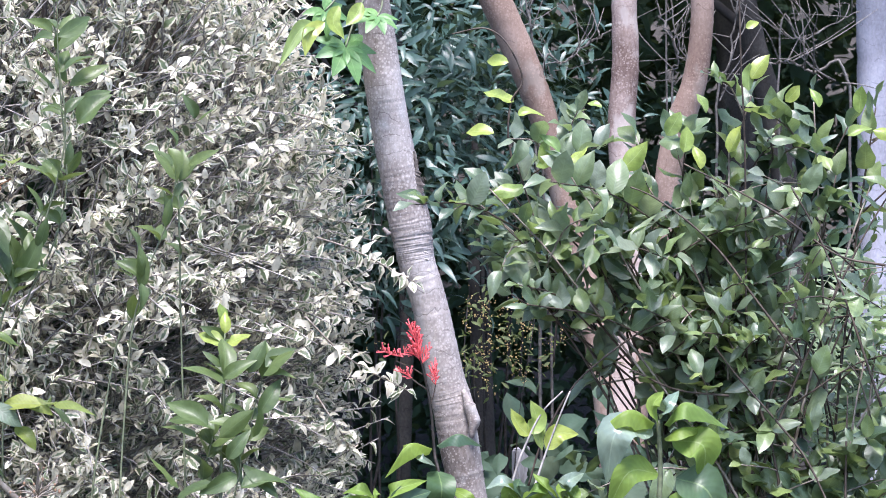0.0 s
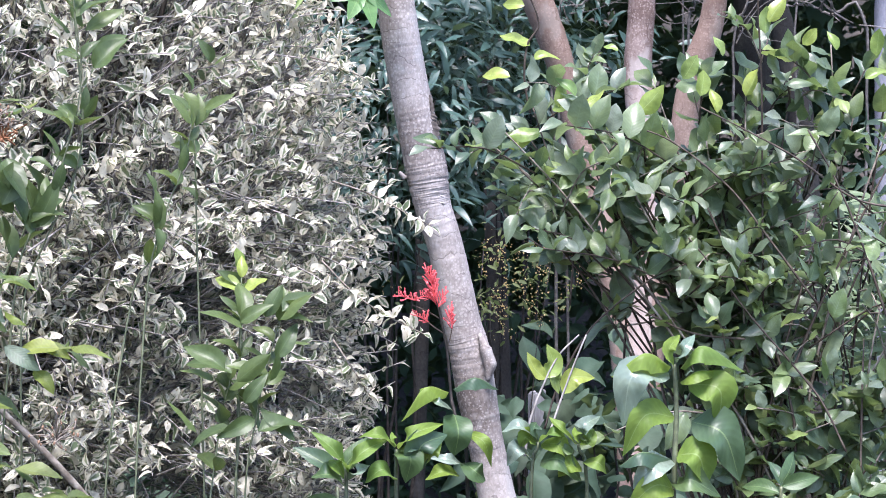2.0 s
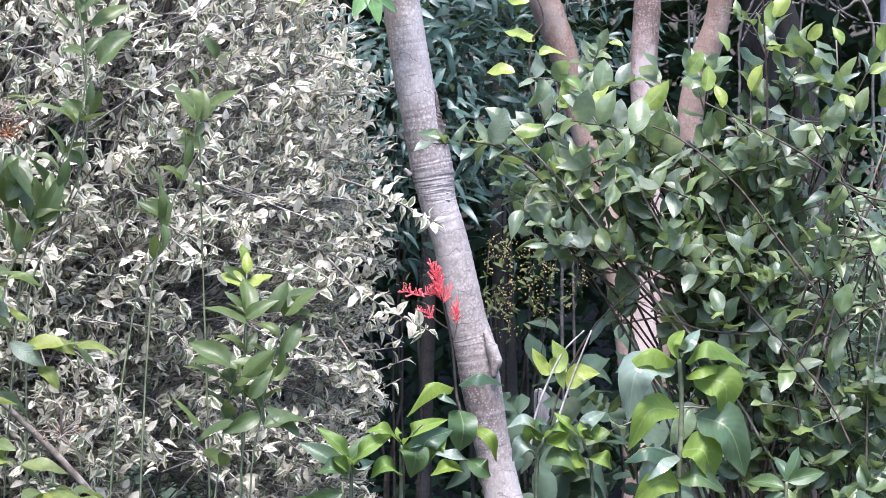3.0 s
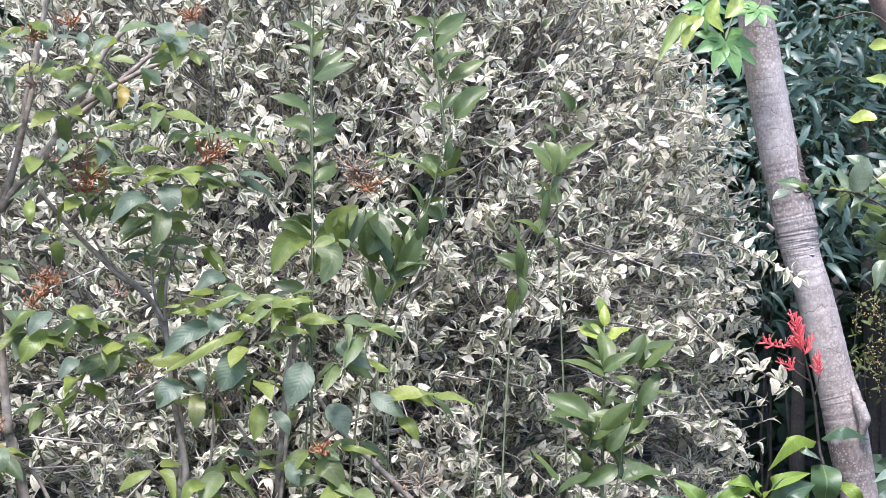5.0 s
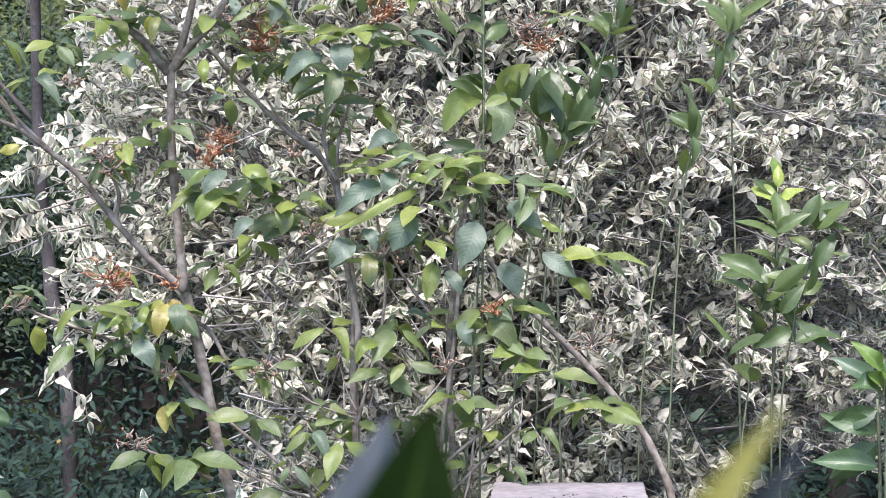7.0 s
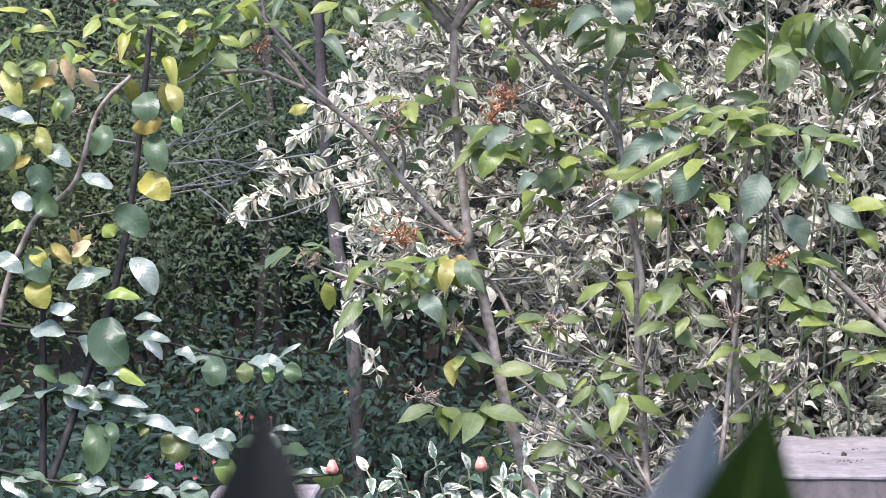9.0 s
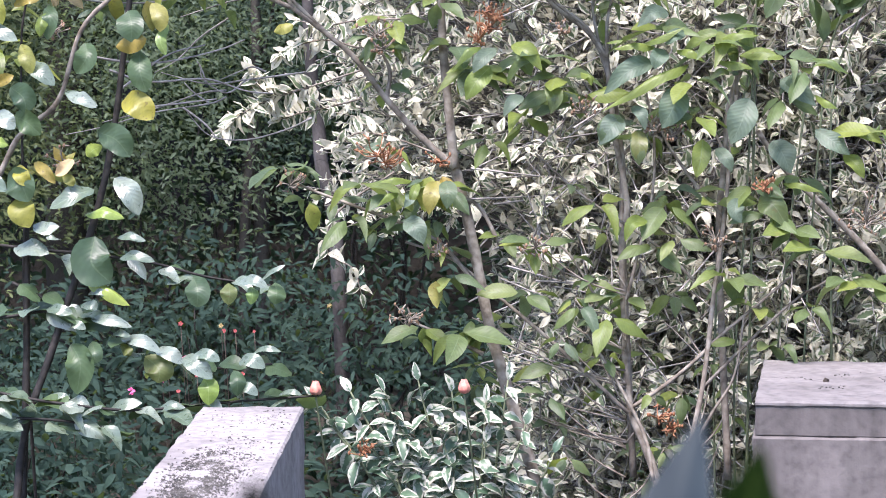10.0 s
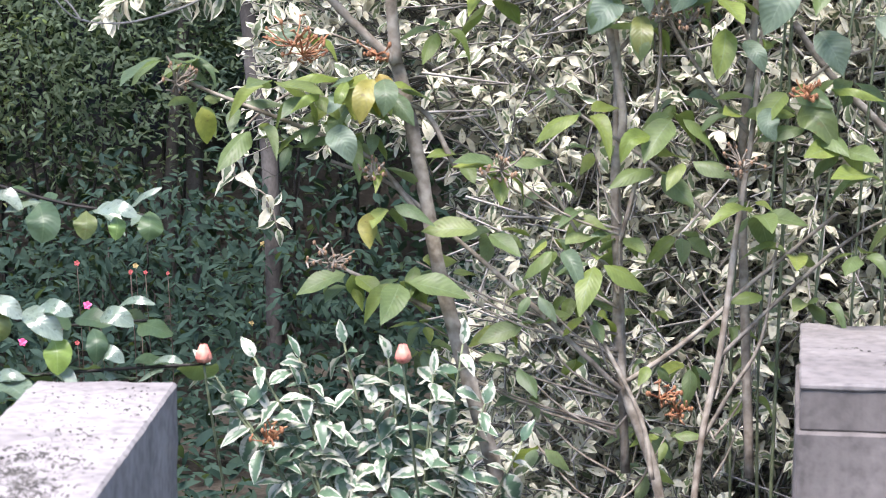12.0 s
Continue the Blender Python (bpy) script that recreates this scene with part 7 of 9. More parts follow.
for foot, stem_, ribs in (
    ((1.411, 4.18, 0), [(1.411, 4.18, -0.03), (1.411, 4.18, 1.04), (1.411, 4.18, 1.132)], (
    ([(1.415, 4.18, 1.132), (1.365, 4.13, 1.188), (1.325, 4.16, 1.225)], 0.049, M_SPIKE_LIME, (0, -0.7, 0.7), 0.4),
    ([(1.413, 4.18, 1.134), (1.431, 4.13, 1.18), (1.503, 4.16, 1.204)], 0.041, M_SPIKE_LIME, (0, -0.7, 0.7), 0.4),
    ([(1.406, 4.18, 1.123), (1.375, 4.13, 1.154), (1.366, 4.16, 1.163)], 0.041, M_SPIKE_LIME, (0, -1, 0.45), 0.25),
    ([(1.405, 4.18, 1.104), (1.355, 4.13, 1.135), (1.325, 4.16, 1.127)], 0.052, M_SPIKE, (0, -0.7, 0.7), 0.4),
    ([(1.418, 4.18, 1.116), (1.421, 4.13, 1.139), (1.458, 4.16, 1.148)], 0.029, M_SPIKE_PALE, (0, -0.7, 0.7), 0.4),
    )),
    ((1.526, 4.18, 0), [(1.526, 4.18, -0.03), (1.526, 4.18, 1.035), (1.526, 4.18, 1.179)], (
    ([(1.532, 4.18, 1.179), (1.549, 4.13, 1.217), (1.63, 4.16, 1.233)], 0.041, M_SPIKE_LIME, (0, -0.7, 0.7), 0.4),
    ([(1.525, 4.18, 1.181), (1.468, 4.13, 1.217), (1.434, 4.16, 1.209)], 0.037, M_SPIKE_LIME, (0, -0.7, 0.7), 0.4),
    ([(1.528, 4.18, 1.175), (1.542, 4.13, 1.164), (1.541, 4.16, 1.107)], 0.077, M_SPIKE, (0, -1, 0.45), 0.25),
    ([(1.574, 4.18, 1.123), (1.566, 4.13, 1.188), (1.639, 4.16, 1.209)], 0.074, M_SPIKE, (0, -1, 0.45), 0.25),
    ([(1.52, 4.18, 1.112), (1.475, 4.13, 1.141), (1.448, 4.16, 1.11)], 0.052, M_SPIKE_LIME, (0, -0.7, 0.7), 0.4),
    ([(1.592, 4.18, 1.141), (1.59, 4.13, 1.178), (1.626, 4.16, 1.196)], 0.04, M_SPIKE_LIME, (0, -1, 0.45), 0.25),
    ([(1.523, 4.18, 1.186), (1.503, 4.13, 1.206), (1.509, 4.16, 1.22)], 0.019, M_SPIKE_LIME, (0, -1, 0.45), 0.25),
    ([(1.533, 4.18, 1.176), (1.542, 4.13, 1.183), (1.577, 4.16, 1.182)], 0.022, M_SPIKE_PALE, (-0.3, -0.8, 0.6), 0.3),
    )),
    ((1.848, 4.18, 0), [(1.848, 4.18, -0.03), (1.848, 4.18, 1.021), (1.867, 4.18, 1.185)], (
    ([(1.864, 4.18, 1.183), (1.806, 4.13, 1.223), (1.77, 4.16, 1.211)], 0.044, M_SPIKE_PALE, (0, -0.7, 0.7), 0.4),
    ([(1.87, 4.18, 1.183), (1.884, 4.13, 1.209), (1.931, 4.16, 1.187)], 0.037, M_SPIKE_LIME, (0, -0.7, 0.7), 0.4),
    ([(1.863, 4.18, 1.181), (1.816, 4.13, 1.202), (1.817, 4.16, 1.173)], 0.041, M_SPIKE_LIME, (0, -1, 0.45), 0.25),
    ([(1.874, 4.18, 1.178), (1.898, 4.13, 1.181), (1.935, 4.16, 1.143)], 0.047, M_SPIKE_LIME, (0, -1, 0.45), 0.25),
    ([(1.852, 4.18, 1.145), (1.795, 4.13, 1.174), (1.783, 4.16, 1.135)], 0.044, M_SPIKE_PALE, (-0.3, -0.8, 0.6), 0.3),
    ([(1.874, 4.18, 1.141), (1.898, 4.13, 1.148), (1.964, 4.16, 1.094)], 0.074, M_SPIKE, (0, -1, 0.45), 0.25),
    ([(1.864, 4.18, 1.191), (1.834, 4.13, 1.216), (1.854, 4.16, 1.231)], 0.037, M_SPIKE, (0, -1, 0.45), 0.25),
    )),
    ((1.99, 4.18, 0), [(1.99, 4.18, -0.03), (1.99, 4.18, 1.014), (1.966, 4.18, 1.176)], (
    ([(1.959, 4.18, 1.176), (1.906, 4.13, 1.213), (1.885, 4.16, 1.242)], 0.034, M_SPIKE_LIME, (0, -0.7, 0.7), 0.4),
    ([(1.962, 4.18, 1.176), (1.956, 4.13, 1.222), (2.012, 4.16, 1.239)], 0.04, M_SPIKE_PALE, (0, -0.7, 0.7), 0.4),
    ([(1.968, 4.18, 1.178), (1.938, 4.13, 1.199), (1.948, 4.16, 1.217)], 0.029, M_SPIKE_LIME, (0, -1, 0.45), 0.25),
    ([(1.973, 4.18, 1.173), (1.971, 4.13, 1.189), (1.996, 4.16, 1.212)], 0.037, M_SPIKE_LIME, (0, -1, 0.45), 0.25),
    ([(1.957, 4.18, 1.162), (1.906, 4.13, 1.171), (1.901, 4.16, 1.146)], 0.037, M_SPIKE, (0, -1, 0.45), 0.25),
    ([(1.979, 4.18, 1.134), (1.992, 4.13, 1.138), (2.028, 4.16, 1.108)], 0.044, M_SPIKE_LIME, (0, -1, 0.45), 0.25),
    ([(1.975, 4.18, 1.121), (1.92, 4.13, 1.134), (1.908, 4.16, 1.106)], 0.044, M_SPIKE_LIME, (0, -1, 0.45), 0.25),
    )),
):
    p = thing("firespike", "young leafy firespike with bright green pointed leaves", "flowering plant", "firespikes", at=foot)
    stems_of(p, [stem_], 0.005, 0.0035, M_GREENSTEM, "stem", 6)
    for rib, wide, skin, face_, fold_ in ribs:
        blade(p, rib, wide, skin, face_, fold_)
low = (
    ((2.284, 3.824, 0.551), [(2.279, 3.827, 0.550), (2.324, 3.894, 1.007), (2.331, 3.901, 1.093)], [(2.281, 3.815, 1.104, 2.274, 3.828, 1.175), (2.281, 3.816, 1.110, 2.332, 3.793, 1.176), (2.281, 3.815, 1.104, 2.362, 3.770, 1.130), (2.275, 3.817, 1.091, 2.198, 3.865, 1.123), (2.274, 3.816, 1.079, 2.214, 3.848, 1.053)]),
    ((1.382, 4.157, 0.411), [(1.382, 4.157, 0.411), (1.416, 4.239, 0.877), (1.418, 4.264, 1.093)], [(1.404, 4.219, 1.122, 1.319, 4.251, 1.198), (1.410, 4.218, 1.134, 1.469, 4.204, 1.208), (1.402, 4.215, 1.074, 1.284, 4.246, 1.027), (1.407, 4.211, 1.050, 1.483, 4.180, 1.004), (1.400, 4.208, 1.002, 1.286, 4.233, 0.918), (1.398, 4.203, 0.954, 1.265, 4.246, 0.977), (1.401, 4.210, 1.026, 1.285, 4.250, 1.069), (1.409, 4.198, 0.943, 1.493, 4.163, 0.892)]),
)
for at_, stem_, leaves_ in low:
    p = thing("firespike", "young leafy firespike with bright green pointed leaves", "flowering plant", "firespikes", at=at_)
    stems_of(p, [stem_], 0.005, 0.0035, M_GREENSTEM, "stem", 6)
    add_leaves(p, LONG, hung(leaves_, face=(0, -1, 0.5)), M_SPIKE)
vine = thing("broad_leaf_seedling", "thin stem with pale green oval leaves", "seedling", at=(1.925, 4.254, 0.619))
stems_of(vine, [[(1.877, 4.28, 1.143), (1.89, 4.28, 1.223), (1.929, 4.28, 1.317), (1.966, 4.28, 1.377), (2.015, 4.28, 1.421)]], 0.0035, 0.002, M_GREYTWIG, "stem", 6)
stems_of(vine, [[(1.94, 4.28, 1.195), (1.974, 4.28, 1.285), (2.007, 4.28, 1.363), (2.034, 4.28, 1.421)]], 0.003, 0.002, M_GREYTWIG, "stem", 6)
for rib, wide in (([(1.929, 4.28, 1.32), (1.903, 4.28, 1.344), (1.883, 4.28, 1.383)], 0.042), ([(1.929, 4.28, 1.324), (1.948, 4.28, 1.357), (1.933, 4.28, 1.401)], 0.048), ([(1.966, 4.28, 1.351), (1.953, 4.28, 1.323), (1.963, 4.28, 1.285)], 0.034), ([(1.975, 4.28, 1.285), (2.0, 4.28, 1.322), (2.055, 4.28, 1.32)], 0.046)):
    blade(vine, rib, wide, M_LIME, (0, -1, 0.4), 0.3)


# ---- palmate leaves at the top of the leaning tree ----
def palmate(parent, centre, size, turn, face):
    shapes = [leaf_shape(0.42, 1.0, 0.25, 0.2, 6, 3, 0.04)]
    poses = []
    z = Vector(face).normalized()
    x = z.cross(UP).normalized()
    y = z.cross(x)
    for k in range(7):
        a = turn + math.radians(-120 + 40 * k)
        way = x * math.sin(a) - y * math.cos(a)
        poses.append(leaf_pose(centre, way, z, size * (1 - 0.07 * abs(k - 3))))
    v, f, uv = scatter(shapes, poses)
    part("palmate_leaf", mesh_of("palmate_leaf", v, f, M_PALMATE, uv), parent)


climber = thing("palmate_seedling", "seedling with lobed palmate green leaves beside the trunk", "seedling", at=(1.908, 5.406, 2.596))
stems_of(climber, [[(1.99, 5.47, 2.62), (1.9, 5.43, 2.454), (1.859, 5.4, 2.361)], [(1.99, 5.47, 2.6), (1.98, 5.43, 2.5), (1.947, 5.38, 2.45)], [(1.99, 5.47, 2.62), (1.9, 5.45, 2.56), (1.803, 5.42, 2.463)]], 0.004, 0.0028, M_GREENSTEM, "stalk", 5)
palmate(climber, (1.859, 5.4, 2.361), 0.125, 3.3, (0.1, -0.85, 0.5))
palmate(climber, (1.947, 5.38, 2.45), 0.085, 2.6, (-0.1, -0.7, 0.8))
palmate(climber, (1.803, 5.42, 2.463), 0.09, 3.8, (0.1, -0.9, 0.4))
for rib in ([(1.765, 5.38, 2.416), (1.713, 5.37, 2.396), (1.651, 5.36, 2.292)], [(1.79, 5.38, 2.425), (1.742, 5.37, 2.389), (1.726, 5.36, 2.324)], [(1.832, 5.38, 2.475), (1.812, 5.37, 2.425), (1.842, 5.36, 2.377)], [(1.893, 5.36, 2.484), (1.869, 5.35, 2.441), (1.839, 5.34, 2.414)]):
    blade(climber, rib, 0.045, M_LIME, (0, -1, 0.4), 0.3)


# ---- the round-leaved shrub, dark stems and leaves that mirror the sky ----
round_bush = thing("round_leaved_shrub", "shrub with dark stems, round glossy leaves, some yellowing", "shrub", at=(-0.966, 4.082, 0.230))
stems_of(round_bush, [[(-0.989, 4.077, 0.232), (-0.986, 4.204, 0.727), (-0.924, 4.256, 0.959), (-0.854, 4.294, 1.172), (-0.811, 4.312, 1.328), (-0.785, 4.322, 1.472), (-0.766, 4.325, 1.610), (-0.751, 4.324, 1.723), (-0.740, 4.321, 1.818)], [(-0.989, 4.126, 0.216), (-0.988, 4.275, 0.835), (-0.986, 4.302, 1.027), (-0.986, 4.317, 1.184), (-0.988, 4.327, 1.353)]], 0.009, 0.006, M_BLACKSTEM, "main_stem", 8)
stems_of(round_bush, [[(-1.06, 4.3, -0.03), (-1.097, 4.31, 0.905), (-1.077, 4.31, 1.21), (-1.011, 4.31, 1.385), (-0.969, 4.31, 1.433), (-0.906, 4.31, 1.492), (-0.856, 4.31, 1.635), (-0.782, 4.31, 1.712)]], 0.0075, 0.0045, M_TWIG, "main_stem", 8)
stems_of(round_bush, [[(-0.95, 4.3, -0.03), (-0.991, 4.31, 0.965), (-0.987, 4.31, 1.221), (-0.988, 4.31, 1.354), (-0.984, 4.31, 1.607), (-0.97, 4.31, 1.703)]], 0.004, 0.0025, M_BLACKSTEM, "main_stem", 6)
branches = [[(-1.106, 4.237, 1.198), (-0.970, 4.269, 1.175), (-0.842, 4.295, 1.160), (-0.713, 4.316, 1.138), (-0.594, 4.331, 1.105), (-0.450, 4.347, 1.083)], [(-1.005, 4.254, 1.105), (-0.913, 4.270, 1.054), (-0.820, 4.282, 1.001), (-0.714, 4.295, 0.952), (-0.607, 4.306, 0.913), (-0.463, 4.325, 0.918)], [(-1.105, 4.153, 0.910), (-0.993, 4.176, 0.876), (-0.879, 4.198, 0.853), (-0.741, 4.222, 0.836), (-0.577, 4.249, 0.846), (-0.362, 4.275, 0.857)],
            [(-1.104, 4.139, 0.823), (-0.992, 4.168, 0.829), (-0.879, 4.192, 0.818), (-0.775, 4.209, 0.796)], [(-1.096, 4.223, 1.025), (-1.005, 4.247, 1.034), (-0.924, 4.266, 1.043), (-0.855, 4.279, 1.028)]]
stems_of(round_bush, branches, 0.0045, 0.0025, M_BLACKSTEM, "branch", 6)
stems_of(round_bush, [[(-1.106, 4.349, 1.730), (-0.944, 4.388, 1.717), (-0.826, 4.413, 1.698), (-0.694, 4.436, 1.702), (-0.608, 4.446, 1.763)], [(-0.837, 4.516, 1.551), (-0.752, 4.531, 1.524), (-0.627, 4.550, 1.529), (-0.540, 4.561, 1.502), (-0.477, 4.568, 1.495)], [(-0.885, 4.506, 1.583), (-0.800, 4.522, 1.569), (-0.714, 4.537, 1.568), (-0.601, 4.553, 1.592), (-0.538, 4.561, 1.616)],
                      [(-0.802, 4.521, 1.462), (-0.703, 4.538, 1.473), (-0.603, 4.553, 1.484)], [(-0.814, 4.520, 1.507), (-0.713, 4.537, 1.581), (-0.626, 4.550, 1.605)], [(-0.679, 4.542, 1.467), (-0.629, 4.548, 1.428), (-0.605, 4.551, 1.396)]], 0.003, 0.0018, M_GREYTWIG, "twig", 5)
poses = []
for b, k in zip(branches, (22, 24, 30, 16, 14)):
    poses += tier(b, int(k * 0.8), 0.08)
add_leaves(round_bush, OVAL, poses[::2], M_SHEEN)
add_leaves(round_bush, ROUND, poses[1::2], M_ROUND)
# the large leaves: shaded hanging ones painted dark, yellow ones, and paler glossy tops tilted to glint at the camera
for rib, wide, skin, face_, fold_ in (
    ([(-0.748, 4.27, 1.674), (-0.736, 4.24, 1.644), (-0.738, 4.24, 1.609)], 0.064, M_ROUND, (0.1, -1, -0.05), 0.2),
    ([(-0.776, 4.27, 1.599), (-0.738, 4.24, 1.604), (-0.706, 4.24, 1.615)], 0.044, M_YELLOW, (0.2, -1, 0.1), -0.2),
    ([(-0.698, 4.27, 1.69), (-0.676, 4.24, 1.662), (-0.677, 4.24, 1.629)], 0.037, M_YELLOW, (0, -1, 0.4), 0.2),
    ([(-0.725, 4.27, 1.59), (-0.721, 4.24, 1.547), (-0.708, 4.24, 1.504)], 0.055, M_ROUND, (0.1, -1, -0.05), 0.2),
    ([(-0.766, 4.27, 1.483), (-0.728, 4.24, 1.478), (-0.694, 4.24, 1.448)], 0.058, M_YELLOW, (0, -1, 0.4), 0.2),
    ([(-0.819, 4.27, 1.422), (-0.774, 4.24, 1.405), (-0.746, 4.24, 1.369)], 0.064, M_ROUND, (0.1, -1, -0.05), 0.2),
    ([(-0.809, 4.27, 1.392), (-0.823, 4.24, 1.384), (-0.837, 4.24, 1.371)], 0.031, M_LIME, (0.2, -1, 0.1), -0.2),
    ([(-0.84, 4.27, 1.608), (-0.832, 4.24, 1.577), (-0.855, 4.24, 1.544)], 0.052, M_ROUND, (0.1, -1, -0.05), 0.2),
    ([(-0.885, 4.27, 1.505), (-0.849, 4.24, 1.492), (-0.811, 4.24, 1.476)], 0.031, M_SHEEN, (-0.1, -0.8, 0.6), 0.15),
    ([(-0.823, 4.27, 1.239), (-0.792, 4.24, 1.255), (-0.76, 4.24, 1.24)], 0.026, M_LIME, (0, -0.5, 0.85), -0.8),
    ([(-0.664, 4.27, 1.644), (-0.677, 4.24, 1.614), (-0.666, 4.24, 1.58)], 0.024, M_LIME, (0.2, -1, 0.1), -0.2),
    ([(-0.924, 4.27, 1.68), (-0.906, 4.24, 1.662), (-0.913, 4.24, 1.614)], 0.037, M_ROUND, (0.1, -1, -0.05), 0.2),
    ([(-0.825, 4.25, 1.202), (-0.828, 4.22, 1.15), (-0.789, 4.22, 1.106)], 0.085, M_ROUND, (0.1, -1, -0.05), 0.2),
    ([(-0.845, 4.25, 1.105), (-0.795, 4.22, 1.095), (-0.75, 4.22, 1.059)], 0.036, M_LIME, (0, -0.5, 0.85), -0.8),
    ([(-0.881, 4.25, 0.974), (-0.857, 4.22, 0.936), (-0.866, 4.22, 0.871)], 0.072, M_ROUND, (0.1, -1, -0.05), 0.2),
    ([(-0.618, 4.25, 1.113), (-0.606, 4.22, 1.087), (-0.609, 4.22, 1.054)], 0.057, M_ROUND, (0.1, -1, -0.05), 0.2),
    ([(-0.725, 4.25, 0.947), (-0.691, 4.22, 0.923), (-0.694, 4.22, 0.894)], 0.062, M_FIRE_OLIVE, (0.2, -1, 0.1), -0.2),
    ([(-0.6, 4.25, 0.9), (-0.588, 4.22, 0.884), (-0.588, 4.22, 0.846)], 0.047, M_LIME, (0.2, -1, 0.1), -0.2),
    ([(-0.537, 4.25, 0.916), (-0.526, 4.22, 0.899), (-0.528, 4.22, 0.865)], 0.041, M_ROUND, (0.2, -1, 0.1), -0.2),
    ([(-0.545, 4.25, 1.102), (-0.539, 4.22, 1.085), (-0.543, 4.22, 1.059)], 0.041, M_FIRE_OLIVE, (0.2, -1, 0.1), -0.2),
    ([(-0.499, 4.25, 1.094), (-0.491, 4.22, 1.082), (-0.495, 4.22, 1.059)], 0.031, M_LIME, (0.2, -1, 0.1), -0.2),
    ([(-0.446, 4.25, 1.102), (-0.441, 4.22, 1.082), (-0.445, 4.22, 1.059)], 0.041, M_ROUND, (0.2, -1, 0.1), -0.2),
    ([(-0.836, 4.25, 0.979), (-0.826, 4.22, 0.957), (-0.829, 4.22, 0.936)], 0.036, M_ROUND, (0.1, -1, -0.05), 0.2),
    ([(-0.776, 4.25, 0.974), (-0.756, 4.22, 0.962), (-0.751, 4.22, 0.952)], 0.026, M_FIRE_OLIVE, (0.2, -1, 0.1), -0.2),
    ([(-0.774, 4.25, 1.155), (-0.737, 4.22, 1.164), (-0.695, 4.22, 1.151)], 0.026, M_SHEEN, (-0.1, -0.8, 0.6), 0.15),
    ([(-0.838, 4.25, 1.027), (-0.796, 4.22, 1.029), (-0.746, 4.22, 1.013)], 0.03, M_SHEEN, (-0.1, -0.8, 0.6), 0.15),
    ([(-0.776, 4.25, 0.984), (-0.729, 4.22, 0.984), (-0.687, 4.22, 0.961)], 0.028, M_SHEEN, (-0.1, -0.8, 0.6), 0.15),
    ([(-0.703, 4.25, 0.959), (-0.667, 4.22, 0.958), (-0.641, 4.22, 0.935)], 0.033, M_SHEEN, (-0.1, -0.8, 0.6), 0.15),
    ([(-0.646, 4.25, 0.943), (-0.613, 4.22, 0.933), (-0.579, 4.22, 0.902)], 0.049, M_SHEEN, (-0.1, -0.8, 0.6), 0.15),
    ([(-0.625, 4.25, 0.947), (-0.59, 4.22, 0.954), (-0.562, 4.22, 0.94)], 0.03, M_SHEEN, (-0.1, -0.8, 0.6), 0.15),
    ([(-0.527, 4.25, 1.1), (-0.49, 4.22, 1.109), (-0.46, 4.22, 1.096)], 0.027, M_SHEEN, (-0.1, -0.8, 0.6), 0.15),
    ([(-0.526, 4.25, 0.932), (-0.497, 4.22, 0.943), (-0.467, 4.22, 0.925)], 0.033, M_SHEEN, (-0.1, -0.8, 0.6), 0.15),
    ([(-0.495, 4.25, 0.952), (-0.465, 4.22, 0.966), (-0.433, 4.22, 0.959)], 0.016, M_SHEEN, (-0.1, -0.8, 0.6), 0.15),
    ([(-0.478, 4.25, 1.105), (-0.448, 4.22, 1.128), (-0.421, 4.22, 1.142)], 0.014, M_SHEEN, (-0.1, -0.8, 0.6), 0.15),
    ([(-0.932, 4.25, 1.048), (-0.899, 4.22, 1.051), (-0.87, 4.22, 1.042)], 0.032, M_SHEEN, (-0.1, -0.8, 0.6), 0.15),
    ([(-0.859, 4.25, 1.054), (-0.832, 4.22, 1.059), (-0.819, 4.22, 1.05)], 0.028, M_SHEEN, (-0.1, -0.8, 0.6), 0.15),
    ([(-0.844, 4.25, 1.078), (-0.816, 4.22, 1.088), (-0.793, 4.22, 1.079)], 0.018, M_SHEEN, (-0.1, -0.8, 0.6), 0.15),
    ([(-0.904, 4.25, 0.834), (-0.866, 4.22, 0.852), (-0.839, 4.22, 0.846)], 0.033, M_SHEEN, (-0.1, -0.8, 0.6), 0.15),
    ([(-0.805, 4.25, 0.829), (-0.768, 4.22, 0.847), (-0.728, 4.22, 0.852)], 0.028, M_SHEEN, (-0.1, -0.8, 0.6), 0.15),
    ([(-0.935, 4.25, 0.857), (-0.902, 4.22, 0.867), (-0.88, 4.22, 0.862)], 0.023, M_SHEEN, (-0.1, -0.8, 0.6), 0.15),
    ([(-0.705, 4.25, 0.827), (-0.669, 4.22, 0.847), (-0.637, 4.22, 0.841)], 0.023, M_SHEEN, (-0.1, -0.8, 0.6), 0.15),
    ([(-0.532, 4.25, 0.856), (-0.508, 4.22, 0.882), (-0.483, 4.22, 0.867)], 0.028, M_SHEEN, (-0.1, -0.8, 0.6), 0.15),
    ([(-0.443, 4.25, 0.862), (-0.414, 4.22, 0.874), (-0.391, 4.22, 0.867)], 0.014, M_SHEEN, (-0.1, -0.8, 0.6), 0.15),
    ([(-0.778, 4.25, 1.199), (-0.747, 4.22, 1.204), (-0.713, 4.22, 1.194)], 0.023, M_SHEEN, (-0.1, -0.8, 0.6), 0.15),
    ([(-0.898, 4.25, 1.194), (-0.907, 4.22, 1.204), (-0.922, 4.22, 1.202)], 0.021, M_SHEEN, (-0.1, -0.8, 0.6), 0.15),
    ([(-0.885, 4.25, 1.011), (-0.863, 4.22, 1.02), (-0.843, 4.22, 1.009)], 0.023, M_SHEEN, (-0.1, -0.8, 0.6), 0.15),
